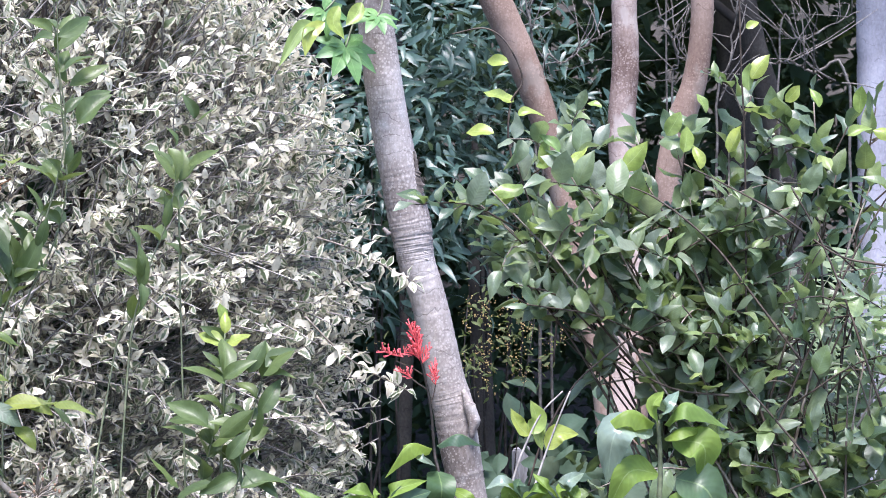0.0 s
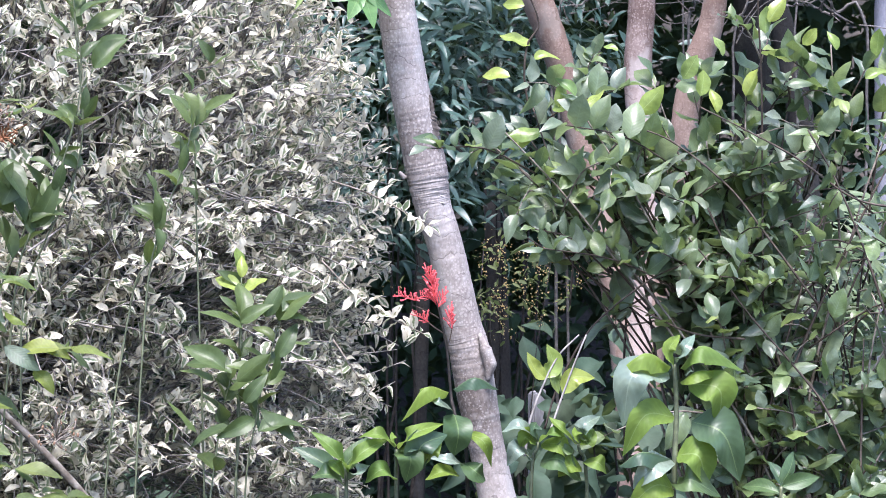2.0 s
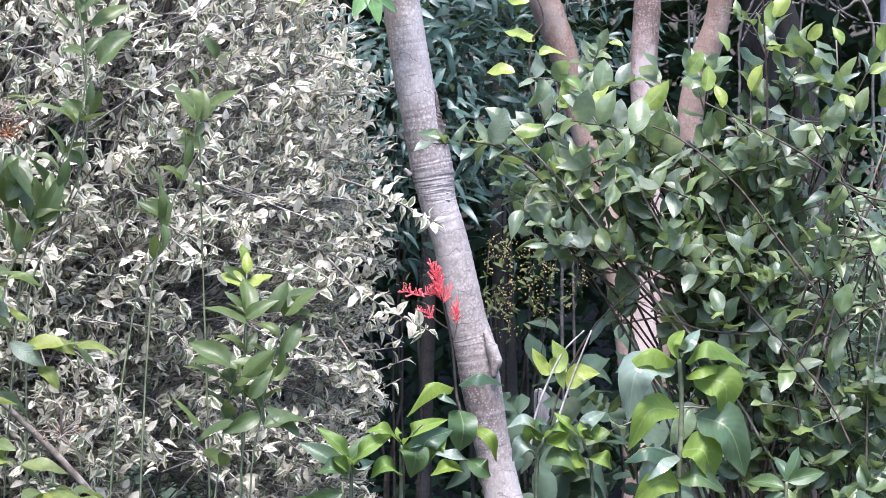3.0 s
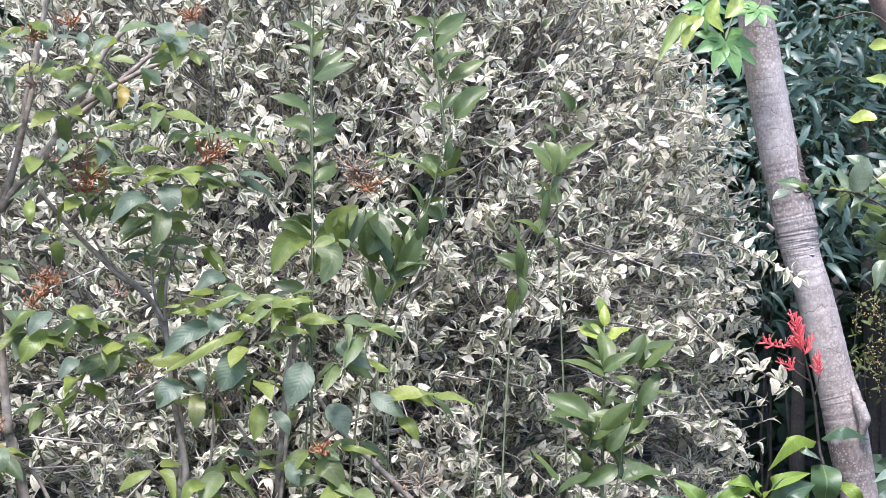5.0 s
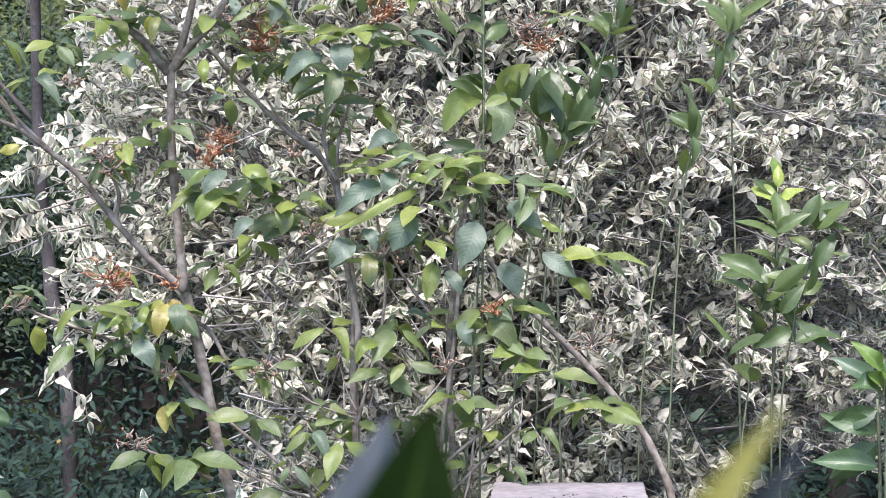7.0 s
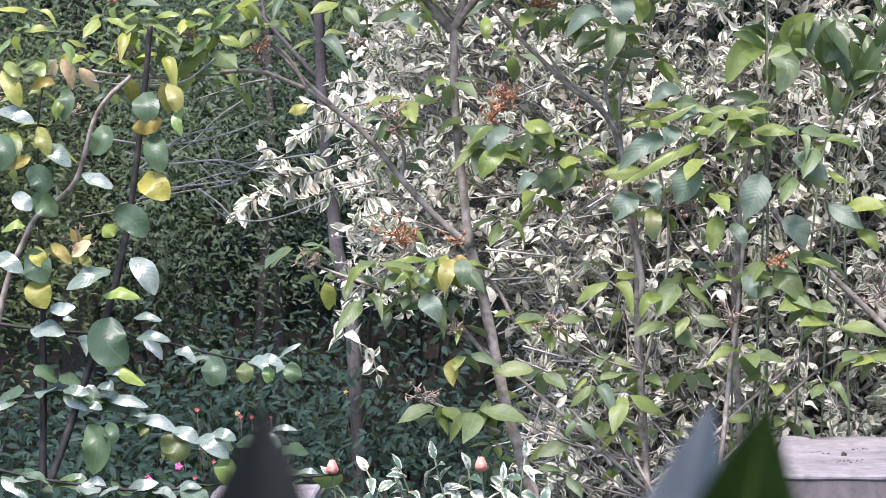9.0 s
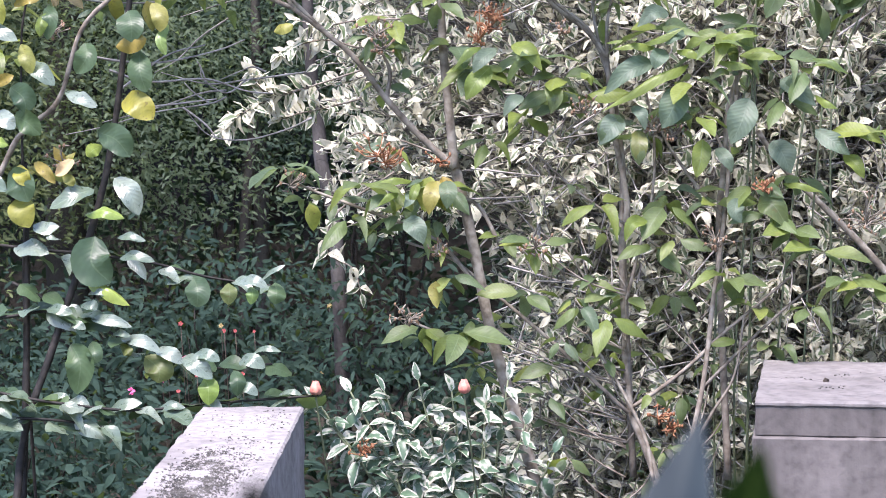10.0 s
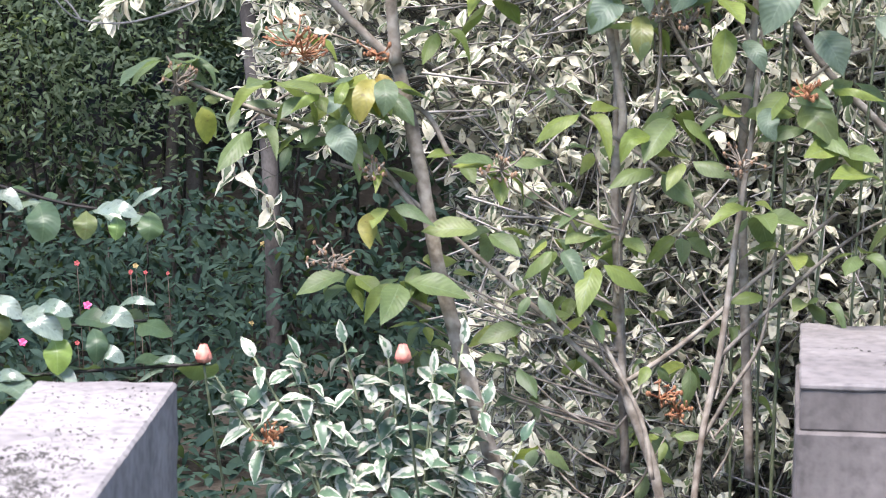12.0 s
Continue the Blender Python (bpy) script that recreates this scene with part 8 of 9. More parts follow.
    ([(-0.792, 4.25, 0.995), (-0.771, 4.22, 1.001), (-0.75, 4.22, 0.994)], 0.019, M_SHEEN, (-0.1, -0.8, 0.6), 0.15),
):
    blade(round_bush, rib, wide, skin, face_, fold_, tip=0.7)
for rib, wide, skin, face_, fold_ in (
    ([(-0.973, 4.26, 1.606), (-0.955, 4.23, 1.576), (-0.946, 4.23, 1.543)], 0.039, M_YELLOW, (0, -1, 0.1), 0.2),
    ([(-0.973, 4.26, 1.285), (-0.974, 4.23, 1.259), (-0.958, 4.23, 1.223)], 0.055, M_YELLOW, (0, -1, 0.1), 0.2),
    ([(-0.991, 4.26, 1.349), (-0.972, 4.23, 1.332), (-0.958, 4.23, 1.311)], 0.036, M_YELLOW, (0, -1, 0.1), 0.2),
    ([(-0.953, 4.26, 1.358), (-0.923, 4.23, 1.342), (-0.902, 4.23, 1.315)], 0.027, M_YELLOW, (0, -1, 0.1), 0.2),
    ([(-0.962, 4.26, 1.569), (-0.929, 4.23, 1.548), (-0.898, 4.23, 1.52)], 0.039, M_SHEEN, (-0.1, -0.8, 0.6), 0.15),
    ([(-0.878, 4.26, 1.502), (-0.846, 4.23, 1.491), (-0.812, 4.23, 1.473)], 0.036, M_SHEEN, (-0.1, -0.8, 0.6), 0.15),
    ([(-1.058, 4.26, 1.643), (-1.012, 4.23, 1.633), (-0.973, 4.23, 1.613)], 0.036, M_SHEEN, (-0.1, -0.8, 0.6), 0.15),
    ([(-0.826, 4.26, 1.3), (-0.863, 4.23, 1.29), (-0.915, 4.23, 1.262)], 0.051, M_SHEEN, (-0.1, -0.8, 0.6), 0.15),
    ([(-0.783, 4.26, 1.324), (-0.748, 4.23, 1.296), (-0.728, 4.23, 1.247)], 0.051, M_SHEEN, (-0.1, -0.8, 0.6), 0.15),
    ([(-1.024, 4.26, 1.468), (-1.003, 4.23, 1.449), (-0.984, 4.23, 1.43)], 0.039, M_SHEEN, (-0.1, -0.8, 0.6), 0.15),
    ([(-0.998, 4.26, 1.517), (-0.965, 4.23, 1.495), (-0.958, 4.23, 1.463)], 0.055, M_ROUND, (0.1, -1, -0.05), 0.2),
    ([(-0.992, 4.26, 1.456), (-0.959, 4.23, 1.444), (-0.93, 4.23, 1.417)], 0.06, M_ROUND, (0.1, -1, -0.05), 0.2),
    ([(-1.047, 4.26, 1.725), (-1.016, 4.23, 1.687), (-1.004, 4.23, 1.647)], 0.041, M_YELLOW, (0, -1, 0.1), 0.2),
    ([(-1.04, 4.26, 1.743), (-1.015, 4.23, 1.726), (-0.995, 4.23, 1.711)], 0.029, M_YELLOW, (0, -1, 0.1), 0.2),
    ([(-0.986, 4.26, 1.686), (-0.954, 4.23, 1.698), (-0.927, 4.23, 1.696)], 0.027, M_YELLOW, (0, -1, 0.1), 0.2),
    ([(-0.846, 4.26, 1.247), (-0.803, 4.23, 1.258), (-0.76, 4.23, 1.243)], 0.031, M_LIME, (0, -0.7, 0.7), -0.4),
    ([(-1.067, 4.26, 1.34), (-1.036, 4.23, 1.324), (-1.005, 4.23, 1.299)], 0.041, M_SHEEN, (-0.1, -0.8, 0.6), 0.15),
    ([(-1.008, 4.26, 1.334), (-0.975, 4.23, 1.316), (-0.959, 4.23, 1.277)], 0.067, M_ROUND, (0.1, -1, -0.05), 0.2),
    ([(-0.87, 4.26, 1.364), (-0.881, 4.23, 1.346), (-0.901, 4.23, 1.332)], 0.031, M_TAN, (0, -1, 0.3), 0.5),
    ([(-0.893, 4.26, 1.329), (-0.872, 4.23, 1.322), (-0.863, 4.23, 1.31)], 0.022, M_YELLOW, (0, -1, 0.1), 0.2),
    ([(-1.057, 4.26, 1.592), (-1.038, 4.23, 1.556), (-1.047, 4.23, 1.513)], 0.048, M_ROUND, (0.1, -1, -0.05), 0.2),
    ([(-1.047, 4.26, 1.52), (-1.007, 4.23, 1.531), (-0.983, 4.23, 1.541)], 0.029, M_YELLOW, (0, -1, 0.1), 0.2),
    ([(-0.914, 4.26, 1.675), (-0.924, 4.23, 1.65), (-0.927, 4.23, 1.621)], 0.031, M_FIRE_LIME, (0, -0.7, 0.7), -0.4),
    ([(-1.004, 4.26, 1.724), (-0.972, 4.23, 1.735), (-0.946, 4.23, 1.729)], 0.031, M_FIRE_LIME, (0, -0.7, 0.7), -0.4),
    ([(-1.057, 4.26, 1.386), (-1.025, 4.23, 1.405), (-0.999, 4.23, 1.396)], 0.031, M_LIME, (0, -0.7, 0.7), -0.4),
    ([(-0.957, 4.26, 1.226), (-0.926, 4.23, 1.221), (-0.896, 4.23, 1.225)], 0.034, M_SHEEN, (-0.1, -0.8, 0.6), 0.15),
):
    blade(round_bush, rib, wide, skin, face_, fold_, tip=0.75)
for c in [(-0.914, 4.295, 1.629), (-1.033, 4.267, 1.678), (-0.898, 4.296, 1.354)]:
    fruit_cluster(round_bush, c, 0.04, M_BERRY, 16)
add_leaves(round_bush, BROAD, hung([(-0.898, 4.296, 1.347, -0.877, 4.301, 1.383), (-0.898, 4.296, 1.347, -0.913, 4.294, 1.393), (-0.921, 4.290, 1.330, -0.975, 4.279, 1.352), (-0.921, 4.290, 1.330, -0.876, 4.299, 1.321), (-0.956, 4.283, 1.337, -1.010, 4.269, 1.318)]), M_YELLOW, "orange_leaf", label="small orange-brown leaf")


# ---- low variegated plant with coral buds behind the parapet ----
def low_variegated():
    t = thing("low_variegated_plant", "low plant with large green and cream leaves and coral buds", "shrub", at=(-0.030, 4.423, 0.297))
    poses = []
    b = Vector((-0.030, 4.423, 0.297))
    b.z = -0.02
    tips = [(-0.382, 4.472, 0.814), (-0.307, 4.481, 0.832), (-0.232, 4.485, 0.831), (-0.156, 4.492, 0.855), (-0.081, 4.490, 0.830), (-0.005, 4.487, 0.805), (0.045, 4.495, 0.855), (-0.106, 4.477, 0.756), (-0.181, 4.470, 0.732), (-0.005, 4.472, 0.719), (0.083, 4.478, 0.756), (-0.281, 4.468, 0.745), (-0.080, 4.461, 0.670), (0.045, 4.462, 0.670), (-0.156, 4.455, 0.646), (0.146, 4.465, 0.695), (-0.356, 4.467, 0.771), (-0.231, 4.477, 0.782)]
    for e in tips:
        e = Vector(e)
        pts = [b + Vector((rng.normal() * 0.08, rng.normal() * 0.06, 0)), b.lerp(e, 0.55) + Vector((0, 0, 0.12)), e]
        part("stem", mesh_of("stem", *tube(pts, 0.005, 0.002, 5, 5), M_GREENSTEM), t)
        poses += shoot(pts, 9, 0.07, True, 0.42, 0.85, -0.15, (0, -0.5, 1), 0.6, 0.2)
    add_leaves(t, [leaf_shape(0.42, 1.0, 0.35, 0.35, 6, 5, 0.08), leaf_shape(0.5, 1.0, 0.15, 0.5, 6, 5, 0.1), leaf_shape(0.36, 1.0, 0.5, 0.2, 6, 5, 0.07)], poses, M_VARIEGATED_LOW)
    for c in [(-0.367, 4.279, 0.867), (-0.051, 4.294, 0.867)]:
        c = np.array(c)
        pieces = [ball(c + np.array([0, 0, 0.004]), 0.0125, 7, 9)]
        for k in range(5):
            a = 1.256 * k
            d = np.array([math.cos(a), math.sin(a), 0]) * 0.007
            pieces.append(tube([c - np.array([0, 0, 0.008]), c + d, c + d * 0.5 + np.array([0, 0, 0.02])], 0.006, 0.006, 6, 3, radii=[0.004, 0.008, 0.003]))
        part("bud", mesh_of("bud", *join(pieces), M_CORAL), t, "coral pink flower bud")
        part("stalk", mesh_of("stalk", *tube([c - np.array([0, 0, 0.01]), c + np.array([0.01, 0.02, -0.1]), c + np.array([0.03, 0.1, -0.3])], 0.002, 0.0025, 5, 3), M_GREENSTEM), t)


low_variegated()


# ---- garden bed below: ferny undergrowth with small flowers ----
def undergrowth():
    t = tagged(thing("undergrowth", "low bedding plants and ferns, shade put into their dark green", "undergrowth"), kind="stuff")
    poses = []
    for i in range(1250):
        x = rng.uniform(-3.4, 3.6) if i % 3 else rng.uniform(-2.2, 0.4)
        y = rng.uniform(4.3, 9.4) if x < 0.5 else rng.uniform(6.8, 9.0)
        if (-0.75 < x < -0.2 and y < 4.2) or (-1.0 < x < -0.15 and y > 7.9):
            continue
        h = rng.uniform(0.15, 0.42) + (0.3 if y > 7.4 else 0) * rng.uniform(0, 1)
        for k in range(16):
            p = (x + rng.normal() * 0.1, y + rng.normal() * 0.1, h * rng.uniform(0.15, 1.0))
            poses.append(leaf_pose(p, rand_dir(0.5) + Vector((0, -0.3, 0.25)), Vector((0, -0.4, 1)) + rand_dir() * 0.5, rng.uniform(0.025, 0.085)))
    v, f, uv = scatter([leaf_shape(0.4, 1.0, 0.2, 0.3, 4), leaf_shape(0.28, 1.0, 0.2, 0.4, 4)], poses)
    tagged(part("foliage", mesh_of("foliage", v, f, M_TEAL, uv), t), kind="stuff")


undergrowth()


def garden_shrub(name, label, centre, radii, n, size, material, shapes, clump=0.18):
    base = (centre[0], centre[1], 0)
    t = thing(name, label, "shrub", "shrubs of the garden", at=base)
    for k in range(5):
        e = np.array(centre) + np.array(radii) * rng.uniform(-0.35, 0.35, 3)
        part("stem", mesh_of("stem", *tube([(base[0] + rng.normal() * 0.05, base[1], -0.04), (np.array(base) + e) / 2, e], 0.009, 0.003, 5, 4, 0.1, 0.012), M_BLACKSTEM), t)
    v, f, uv = scatter(shapes, leaf_cloud(n, centre, radii, size, 0.0, -0.2, None, clump, 45))
    tagged(part("foliage", mesh_of("foliage", v, f, material, uv), t), kind="stuff")


FINE = [leaf_shape(0.3, 1.0, 0.2, 0.3, 3), leaf_shape(0.36, 1.0, 0.3, 0.1, 3)]
for c, r, n, s, m, k in (
        ((-1.5, 8.9, 1.5), (0.8, 0.45, 0.65), 10150, 0.037, M_FERN, 0.24), ((-0.65, 9.1, 1.5), (0.6, 0.45, 0.7), 8700, 0.035, M_FERN_BLUE, 0.2),
        ((-2.4, 8.6, 1.4), (0.7, 0.45, 0.8), 9425, 0.037, M_FERN_OLIVE, 0.22), ((-3.1, 8.3, 1.1), (0.65, 0.45, 0.9), 4500, 0.06, M_FERN_BLUE, 0.22),
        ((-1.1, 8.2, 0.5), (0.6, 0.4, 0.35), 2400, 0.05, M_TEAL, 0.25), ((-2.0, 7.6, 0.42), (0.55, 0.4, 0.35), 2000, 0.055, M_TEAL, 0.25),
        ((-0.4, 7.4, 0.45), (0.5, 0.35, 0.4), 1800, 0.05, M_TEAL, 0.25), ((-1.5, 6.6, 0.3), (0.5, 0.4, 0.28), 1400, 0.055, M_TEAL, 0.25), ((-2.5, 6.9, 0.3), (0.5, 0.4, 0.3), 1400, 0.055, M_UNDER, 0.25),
        ((-1.9, 9.5, 2.4), (0.9, 0.5, 0.6), 9425, 0.040, M_FERN, 0.22), ((-0.4, 9.6, 2.3), (0.9, 0.5, 0.6), 8700, 0.040, M_FERN_OLIVE, 0.22),
        ((-1.2, 9.6, 1.9), (0.7, 0.4, 0.5), 6525, 0.038, M_FERN_BLUE, 0.22), ((-2.9, 9.2, 2.2), (0.8, 0.5, 0.7), 5000, 0.052, M_FERN, 0.22)):
    garden_shrub("fine_leaved_shrub", "shaded fine-leaved green shrub" if m is not M_TEAL else "low shaded bushy plant with blue-green leaves", c, r, n, s, m, FINE, k)
garden_shrub("lance_leaved_tree", "tree with drooping blue-green lance-shaped leaves", (2.65, 7.4, 2.2), (0.55, 0.45, 0.62), 2000, 0.1, M_BLUE, LANCE_SHAPES, 0.2)
garden_shrub("lance_leaved_tree", "tree with drooping blue-green lance-shaped leaves", (3.2, 7.5, 2.5), (0.5, 0.45, 0.45), 1200, 0.1, M_BLUE, LANCE_SHAPES, 0.2)
garden_shrub("broad_leaved_shrub", "shaded low shrub with broad bluish green leaves", (2.9, 5.9, 0.95), (0.45, 0.35, 0.3), 260, 0.13, M_UNDER, OVAL, 0.3)
garden_shrub("broad_leaved_shrub", "shaded shrub with pale green fern-like leaves", (4.0, 5.9, 1.5), (0.6, 0.4, 0.6), 900, 0.1, M_UNDER, LANCE_SHAPES, 0.25)
garden_shrub("broad_leaved_shrub", "shaded shrub with small dark leaves", (1.7, 7.9, 0.6), (0.5, 0.4, 0.4), 500, 0.09, M_UNDER, OVAL, 0.25)


def gold_spray(centre, label):
    t = thing("seed_spray", label, "shrub", at=(centre[0], centre[1], 0))
    c = np.array(centre)
    for k in range(4):
        e = c + np.array([rng.normal() * 0.16, rng.normal() * 0.08, rng.uniform(-0.1, 0.18)])
        part("stem", mesh_of("stem", *tube([(c[0], c[1], -0.02), (c[0] * 0.6 + e[0] * 0.4, c[1], c[2] * 0.6), e], 0.003, 0.0015, 4, 4, 0.1, 0.01), M_BLACKSTEM), t)
    pieces, hubs = [], [c + np.array([rng.normal() * 0.13, rng.normal() * 0.08, rng.normal() * 0.085]) for k in range(46)]
    for k in range(520):
        e = hubs[k % 46] + rng.normal(0, 0.014, 3)
        pieces.append(ball(e, rng.uniform(0.001, 0.0032), 3, 4))
    v, f, uv = scatter(FINE, [leaf_pose(h + rng.normal(0, 0.03, 3), rand_dir(), rand_dir() + UP, rng.uniform(0.02, 0.04)) for h in hubs for k in range(5)])
    tagged(part("foliage", mesh_of("foliage", v, f, M_FERN_OLIVE, uv), t), kind="stuff")
    tagged(part("seed_mass", mesh_of("seed_mass", *join(pieces), M_GOLD), t), kind="stuff")


def fern(foot, fronds, label):
    """Arching fronds, each a rib with two ranks of narrow leaflets."""
    t = thing("fern", label, "fern", "ferns", at=(foot[0], foot[1], 0))
    shape = [leaf_shape(0.2, 0.9, 0.2, 0.25, 4, 3, 0.05, bend=0.08), leaf_shape(0.22, 0.9, 0.3, 0.3, 4, 3, 0.05, bend=-0.08)]
    for mid, tip in fronds:
        rib = [foot, tuple((a + b) / 2 + d for a, b, d in zip(foot, mid, (0, 0, 0.08))), mid, tip]
        frond = part("frond", mesh_of("frond", *tube(rib, 0.003, 0.001, 5, 6), M_GREENSTEM), t)
        line = smooth_line(rib, 12)
        leaflets = []
        for i in range(12, len(line) - 1):
            s_ = (i - 12) / (len(line) - 13)
            way = Vector(line[i + 1] - line[i]).normalized()
            side = way.cross(Vector((0, -0.5, 0.8))).normalized()
            for sign in (1, -1):
                leaflets.append(leaf_pose(line[i], side * sign + way * 0.35 + Vector((0, 0, -0.1)) + rand_dir() * 0.08, Vector((0, -0.6, 0.8)), 0.1 * math.sin(math.pi * min(0.97, 0.25 + 0.75 * s_)) ** 0.7))
        add_leaves(frond, shape, leaflets, M_FROND, name="leaflet")


M_FROND = leaf_material("fern_frond", [(0.16, 0.22, 0.11), (0.2, 0.26, 0.15), (0.13, 0.19, 0.1)], 0.5, 0.4, 0.3)
fern((3.48, 5.3, 0.02), [((3.27, 5.15, 1.633), (2.961, 4.95, 1.551)), ((3.348, 5.15, 1.701), (3.09, 4.95, 1.631)), ((3.269, 5.15, 1.517), (2.997, 4.95, 1.424)), ((3.377, 5.15, 1.583), (3.107, 4.95, 1.455)), ((3.387, 5.15, 1.751), (3.201, 4.95, 1.631)), ((3.425, 5.15, 1.482), (3.143, 4.95, 1.359)), ((3.465, 5.15, 1.634), (3.332, 4.95, 1.486))], "pale green fern with arching feathery fronds behind the shrub")


gold_spray((2.570, 6.052, 1.548), "shaded shrub with sprays of golden seeds")


def small_flower(c, material, r, name, label):
    """Five petals round a small eye on a stalk."""
    t = thing(name, label, "flower", "bedding flowers", at=(c[0], c[1], 0))
    petal = leaf_shape(0.8, 1.0, 0.2, 0.2, 4, 3, 0.0, True)
    me = mesh_of("petal", petal[0], petal[1], material, petal[2])
    for k in range(5):
        a = 1.2566 * k + rng.uniform(0, 0.3)
        part("petal", me, t, "", leaf_pose(c, Vector((math.cos(a), -0.25, math.sin(a))), Vector((0, -1, 0.4)), r))
    part("stalk", mesh_of("stalk", *tube([c, (c[0] + 0.01, c[1] + 0.03, c[2] * 0.5), (c[0], c[1] + 0.03, -0.02)], 0.0014, 0.0014, 4, 3), M_DARKSTEM), t)


for c in [(-1.275, 6.693, 0.468), (-1.028, 6.739, 0.493), (-1.166, 6.714, 0.478), (-0.935, 6.740, 0.417), (-0.919, 6.787, 0.725), (-0.844, 6.792, 0.686), (-0.807, 6.803, 0.733), (-1.085, 6.758, 0.691), (-0.947, 6.781, 0.707), (-0.750, 6.803, 0.685), (-0.974, 6.773, 0.670)]:
    small_flower((c[0] + rng.normal() * 0.05, c[1] + rng.normal() * 0.3, c[2] - 0.03 + rng.normal() * 0.03), M_DULLRED, rng.uniform(0.006, 0.01), "red_flower", "small red bedding flower on a thin stalk")
for c in [(-1.261, 7.076, 0.422), (-1.157, 7.104, 0.461), (-1.076, 7.130, 0.526), (0.371, 7.206, 0.422)]:
    small_flower(c, M_PINK, 0.015, "pink_flower", "small magenta bedding flower on a thin stalk")
for c in [(-0.616, 7.819, 0.634), (-0.651, 7.780, 0.373), (-0.817, 7.651, -0.173), (-1.031, 7.757, 0.566)]:
    small_flower(c, M_GOLD, 0.011, "yellow_flower", "small yellow bedding flower on a thin stalk")
for c in [(-0.859, 4.170, 0.631), (-0.834, 4.168, 0.602)]:
    small_flower(c, M_RED, 0.02, "red_flower", "bright red flower beside the parapet")

post = thing("timber_post", "short weathered grey timber post with a flat top", "post", at=(2.766, 6.256, 0.206))
x, y, z = (2.820, 6.366, 1.150)
bm = bmesh.new()
bmesh.ops.create_cube(bm, size=1.0)
for v in bm.verts:
    v.co = Vector((x + v.co.x * 0.05, y + v.co.y * 0.05, (v.co.z + 0.5) * (z + 0.05) - 0.05 + (0.012 if v.co.x > 0 and v.co.z > 0 else 0)))
bmesh.ops.bevel(bm, geom=bm.edges[:], offset=0.005, segments=2, affect="EDGES")
me = bpy.data.meshes.new("timber")
bm.to_mesh(me)
me.materials.append(M_POST)
part("timber", me, post)


# ---- bare grey twigs among the trees ----
def dead_branch(points, r, forks):
    t = thing("dead_branch", "bare pale grey branch with crooked twigs", "branch", "dead branches", at=(points[0][0], points[0][1], 0))
    root = [(points[0][0] + 0.2, points[0][1] + 0.3, -0.03), (points[0][0] + 0.1, points[0][1] + 0.15, points[0][2] * 0.6)]
    part("limb", mesh_of("limb", *tube(root + list(points), r * 1.1, r * 0.4, 6, 6, 0.06, 0.004), M_DEADTWIG), t)
    line = smooth_line(points, 6)
    for k in range(forks):
        a = line[int((0.1 + 0.85 * k / forks) * (len(line) - 1))]
        e = a + np.array([rng.normal() * 0.13, rng.normal() * 0.08, rng.uniform(-0.05, 0.28)])
        part("twig", mesh_of("twig", *tube([a, (a + e) / 2 + rng.normal(0, 0.02, 3), e], r * 0.45, r * 0.18, 5, 3, 0.05), M_DEADTWIG), t)


for pts, r, k in (([(3.240, 7.115, 2.524), (3.317, 7.072, 2.589), (3.392, 7.027, 2.652), (3.476, 6.976, 2.716)], 0.012, 7), ([(3.646, 6.815, 2.444), (3.658, 6.791, 2.571), (3.613, 6.796, 2.698), (3.546, 6.805, 2.846)], 0.012, 6), ([(4.155, 6.399, 2.463), (4.048, 6.460, 2.507), (3.975, 6.499, 2.551), (3.904, 6.542, 2.542)], 0.014, 6),
                  ([(3.750, 6.652, 2.389), (3.778, 6.616, 2.534), (3.786, 6.586, 2.700), (3.830, 6.535, 2.843)], 0.012, 6), ([(4.085, 6.763, 2.697), (4.160, 6.721, 2.674), (4.265, 6.646, 2.734), (4.333, 6.594, 2.775)], 0.010, 6), ([(3.650, 6.866, 2.840), (3.689, 6.871, 2.691), (3.766, 6.856, 2.518), (3.751, 6.875, 2.433)], 0.009, 5), ([(3.192, 7.112, 2.697), (3.178, 7.108, 2.761), (3.161, 7.096, 2.868)], 0.013, 4)):
    dead_branch(pts, r * 0.5, k + 9)


# ---- leaves close to the lens, at the foot of the view ----
near = thing("strap_leaved_plant", "broad pointed glossy green leaves with a pale margin", "plant", at=(0.05, 0.7, 0))
NEAR = [leaf_shape(0.30, 1.0, 0.35, 0.06, 14, 7, 0.01), leaf_shape(0.38, 1.0, 0.2, 0.08, 14, 7, 0.01), leaf_shape(0.13, 1.0, 0.3, 0.1, 14, 7, 0.01)]


def strap(tip, foot, shape, material, face):
    a, b = Vector(foot), Vector(tip)
    v, f, uv = NEAR[shape]
    part("leaf", mesh_of("leaf", v, f, material, uv), near, "", leaf_pose(a, b - a, face, (b - a).length))


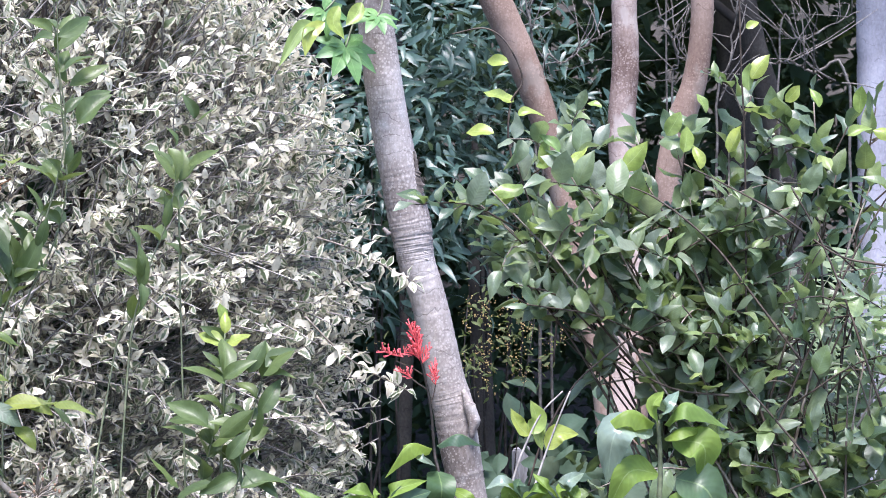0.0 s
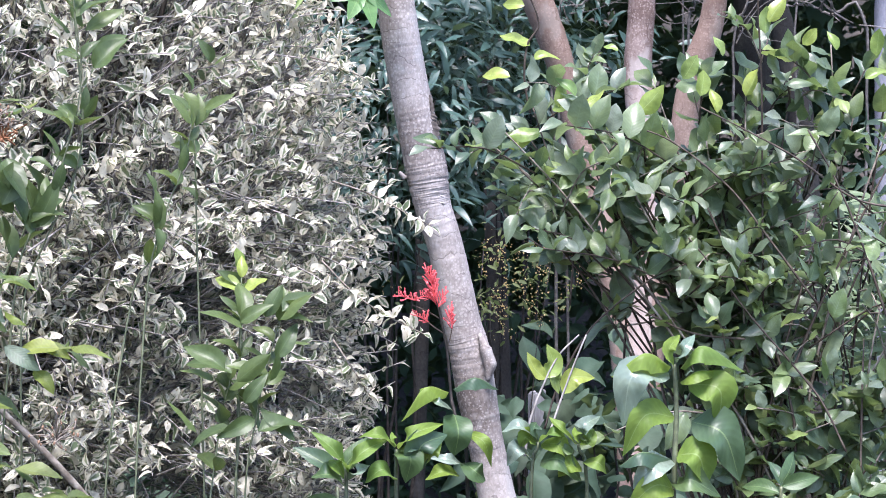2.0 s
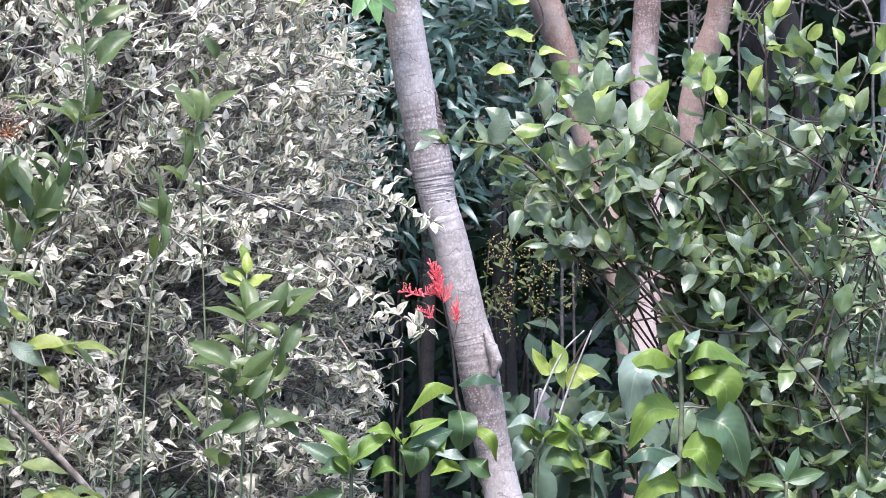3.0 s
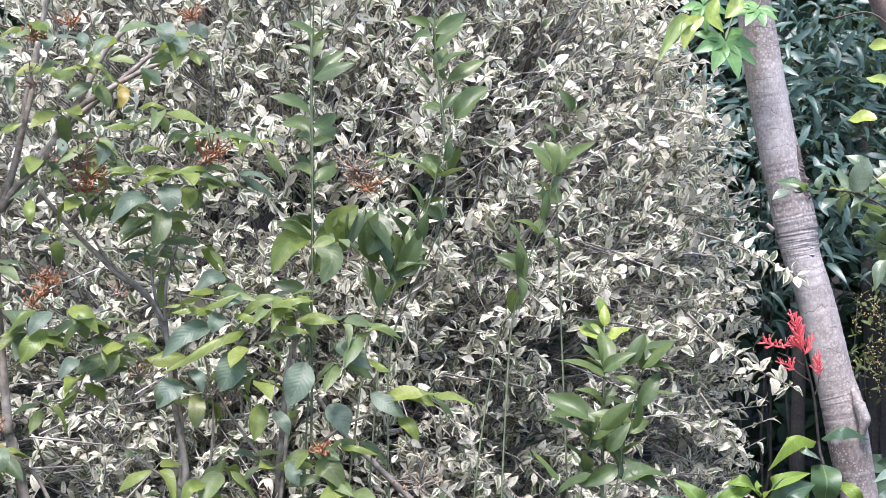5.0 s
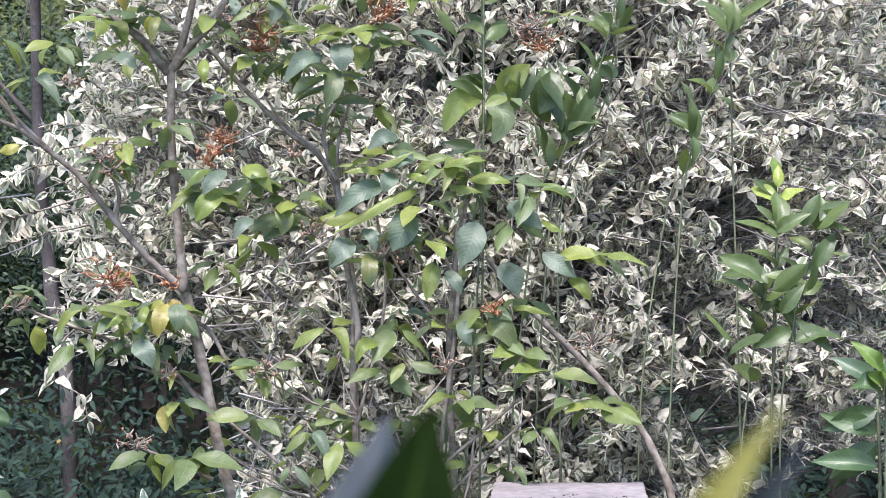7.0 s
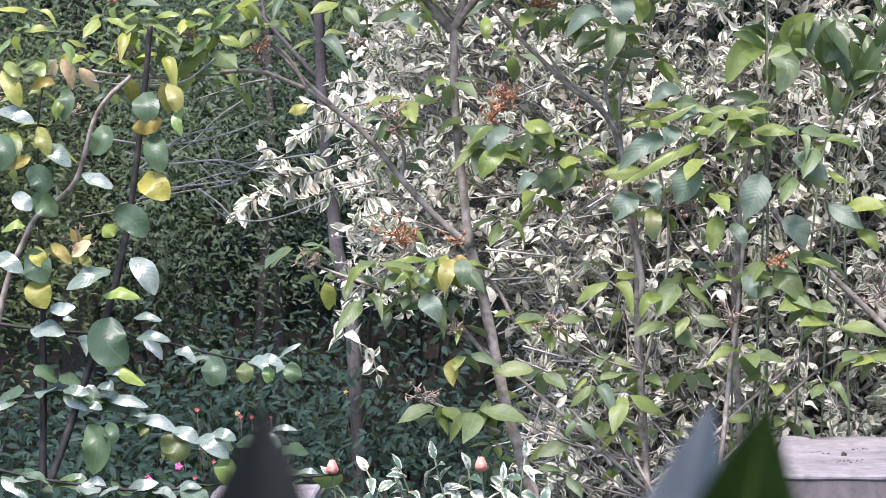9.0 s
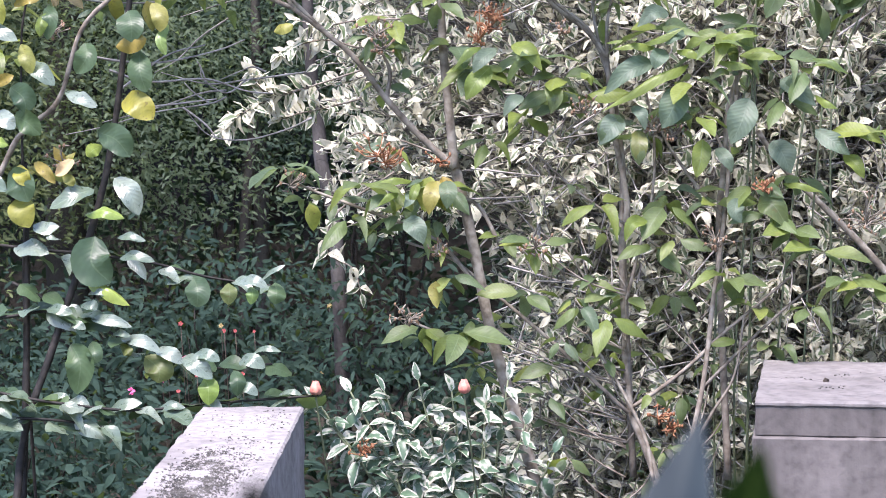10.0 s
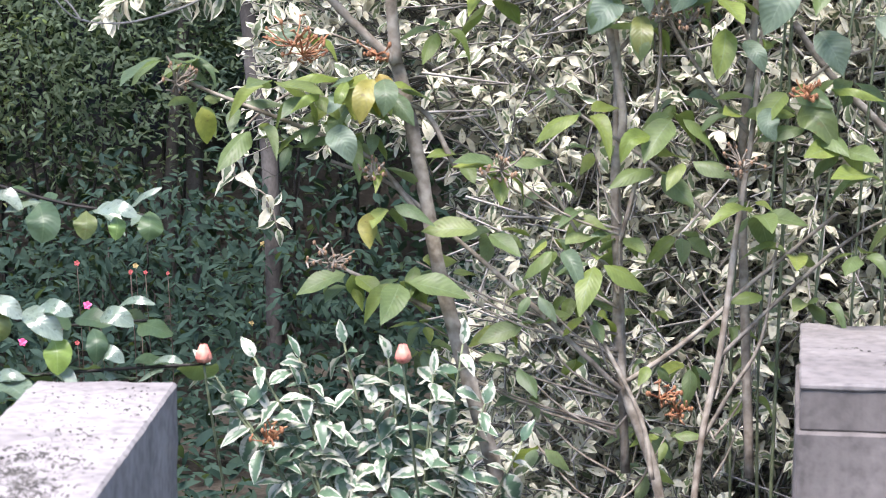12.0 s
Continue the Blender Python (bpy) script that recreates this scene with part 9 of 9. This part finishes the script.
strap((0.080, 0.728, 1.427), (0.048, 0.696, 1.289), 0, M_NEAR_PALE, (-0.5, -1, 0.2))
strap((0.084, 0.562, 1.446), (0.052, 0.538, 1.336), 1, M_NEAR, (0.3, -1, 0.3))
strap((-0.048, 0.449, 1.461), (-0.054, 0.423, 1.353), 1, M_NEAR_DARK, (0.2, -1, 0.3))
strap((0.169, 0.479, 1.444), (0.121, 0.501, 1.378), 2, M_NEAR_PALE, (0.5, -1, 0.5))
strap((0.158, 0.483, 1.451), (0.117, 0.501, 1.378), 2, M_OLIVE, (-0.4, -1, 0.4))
part("stem", mesh_of("stem", *tube([(0.03, 0.62, -0.03), (0.04, 0.61, 0.6), (0.05, 0.6, 1.2)], 0.012, 0.008, 8, 5), M_GREENSTEM), near)

# crumbs of dirt and lichen on top of the parapet
crumbs = []


def flake(x, y, z, r):
    """A flat crooked crumb."""
    turn, long = rng.uniform(0, 3.14), rng.uniform(0.7, 2.2)
    out = []
    for q in ball((0, 0, 0), r, 3, 5)[0]:
        a, b = q[0] * long * rng.uniform(0.7, 1.3), q[1] * rng.uniform(0.7, 1.3)
        out.append((x + a * math.cos(turn) - b * math.sin(turn), y + a * math.sin(turn) + b * math.cos(turn), z + q[2] * 0.6 + r * 0.2))
    return out, ball((0, 0, 0), r, 3, 5)[1]


for k in range(4600):
    x, y = -0.462 + rng.normal() * 0.028, 3.2 + rng.normal() * 0.13
    if k % 5 == 0:
        x, y = rng.normal(-0.445, 0.05), rng.uniform(2.5, 3.9)
    if not -0.553 < x < -0.355:
        continue
    crumbs.append(flake(x, y, 0.892, rng.uniform(0.0006, 0.002) * (1.6 if rng.uniform() < 0.08 else 1)))
for k in range(60):
    c = ((0.76, 4.26), (0.83, 4.2), (0.64, 4.22), (0.70, 4.1))[k % 4]
    crumbs.append(flake(c[0] + rng.normal() * 0.018, c[1] + rng.normal() * 0.014, 0.898, rng.uniform(0.0008, 0.0026)))
tagged(new("lichen_crumb", mesh_of("lichen_crumb", *join(crumbs), M_CRUMB)), "dark crumbs of dirt and lichen on concrete", "lichen", kind="stuff")
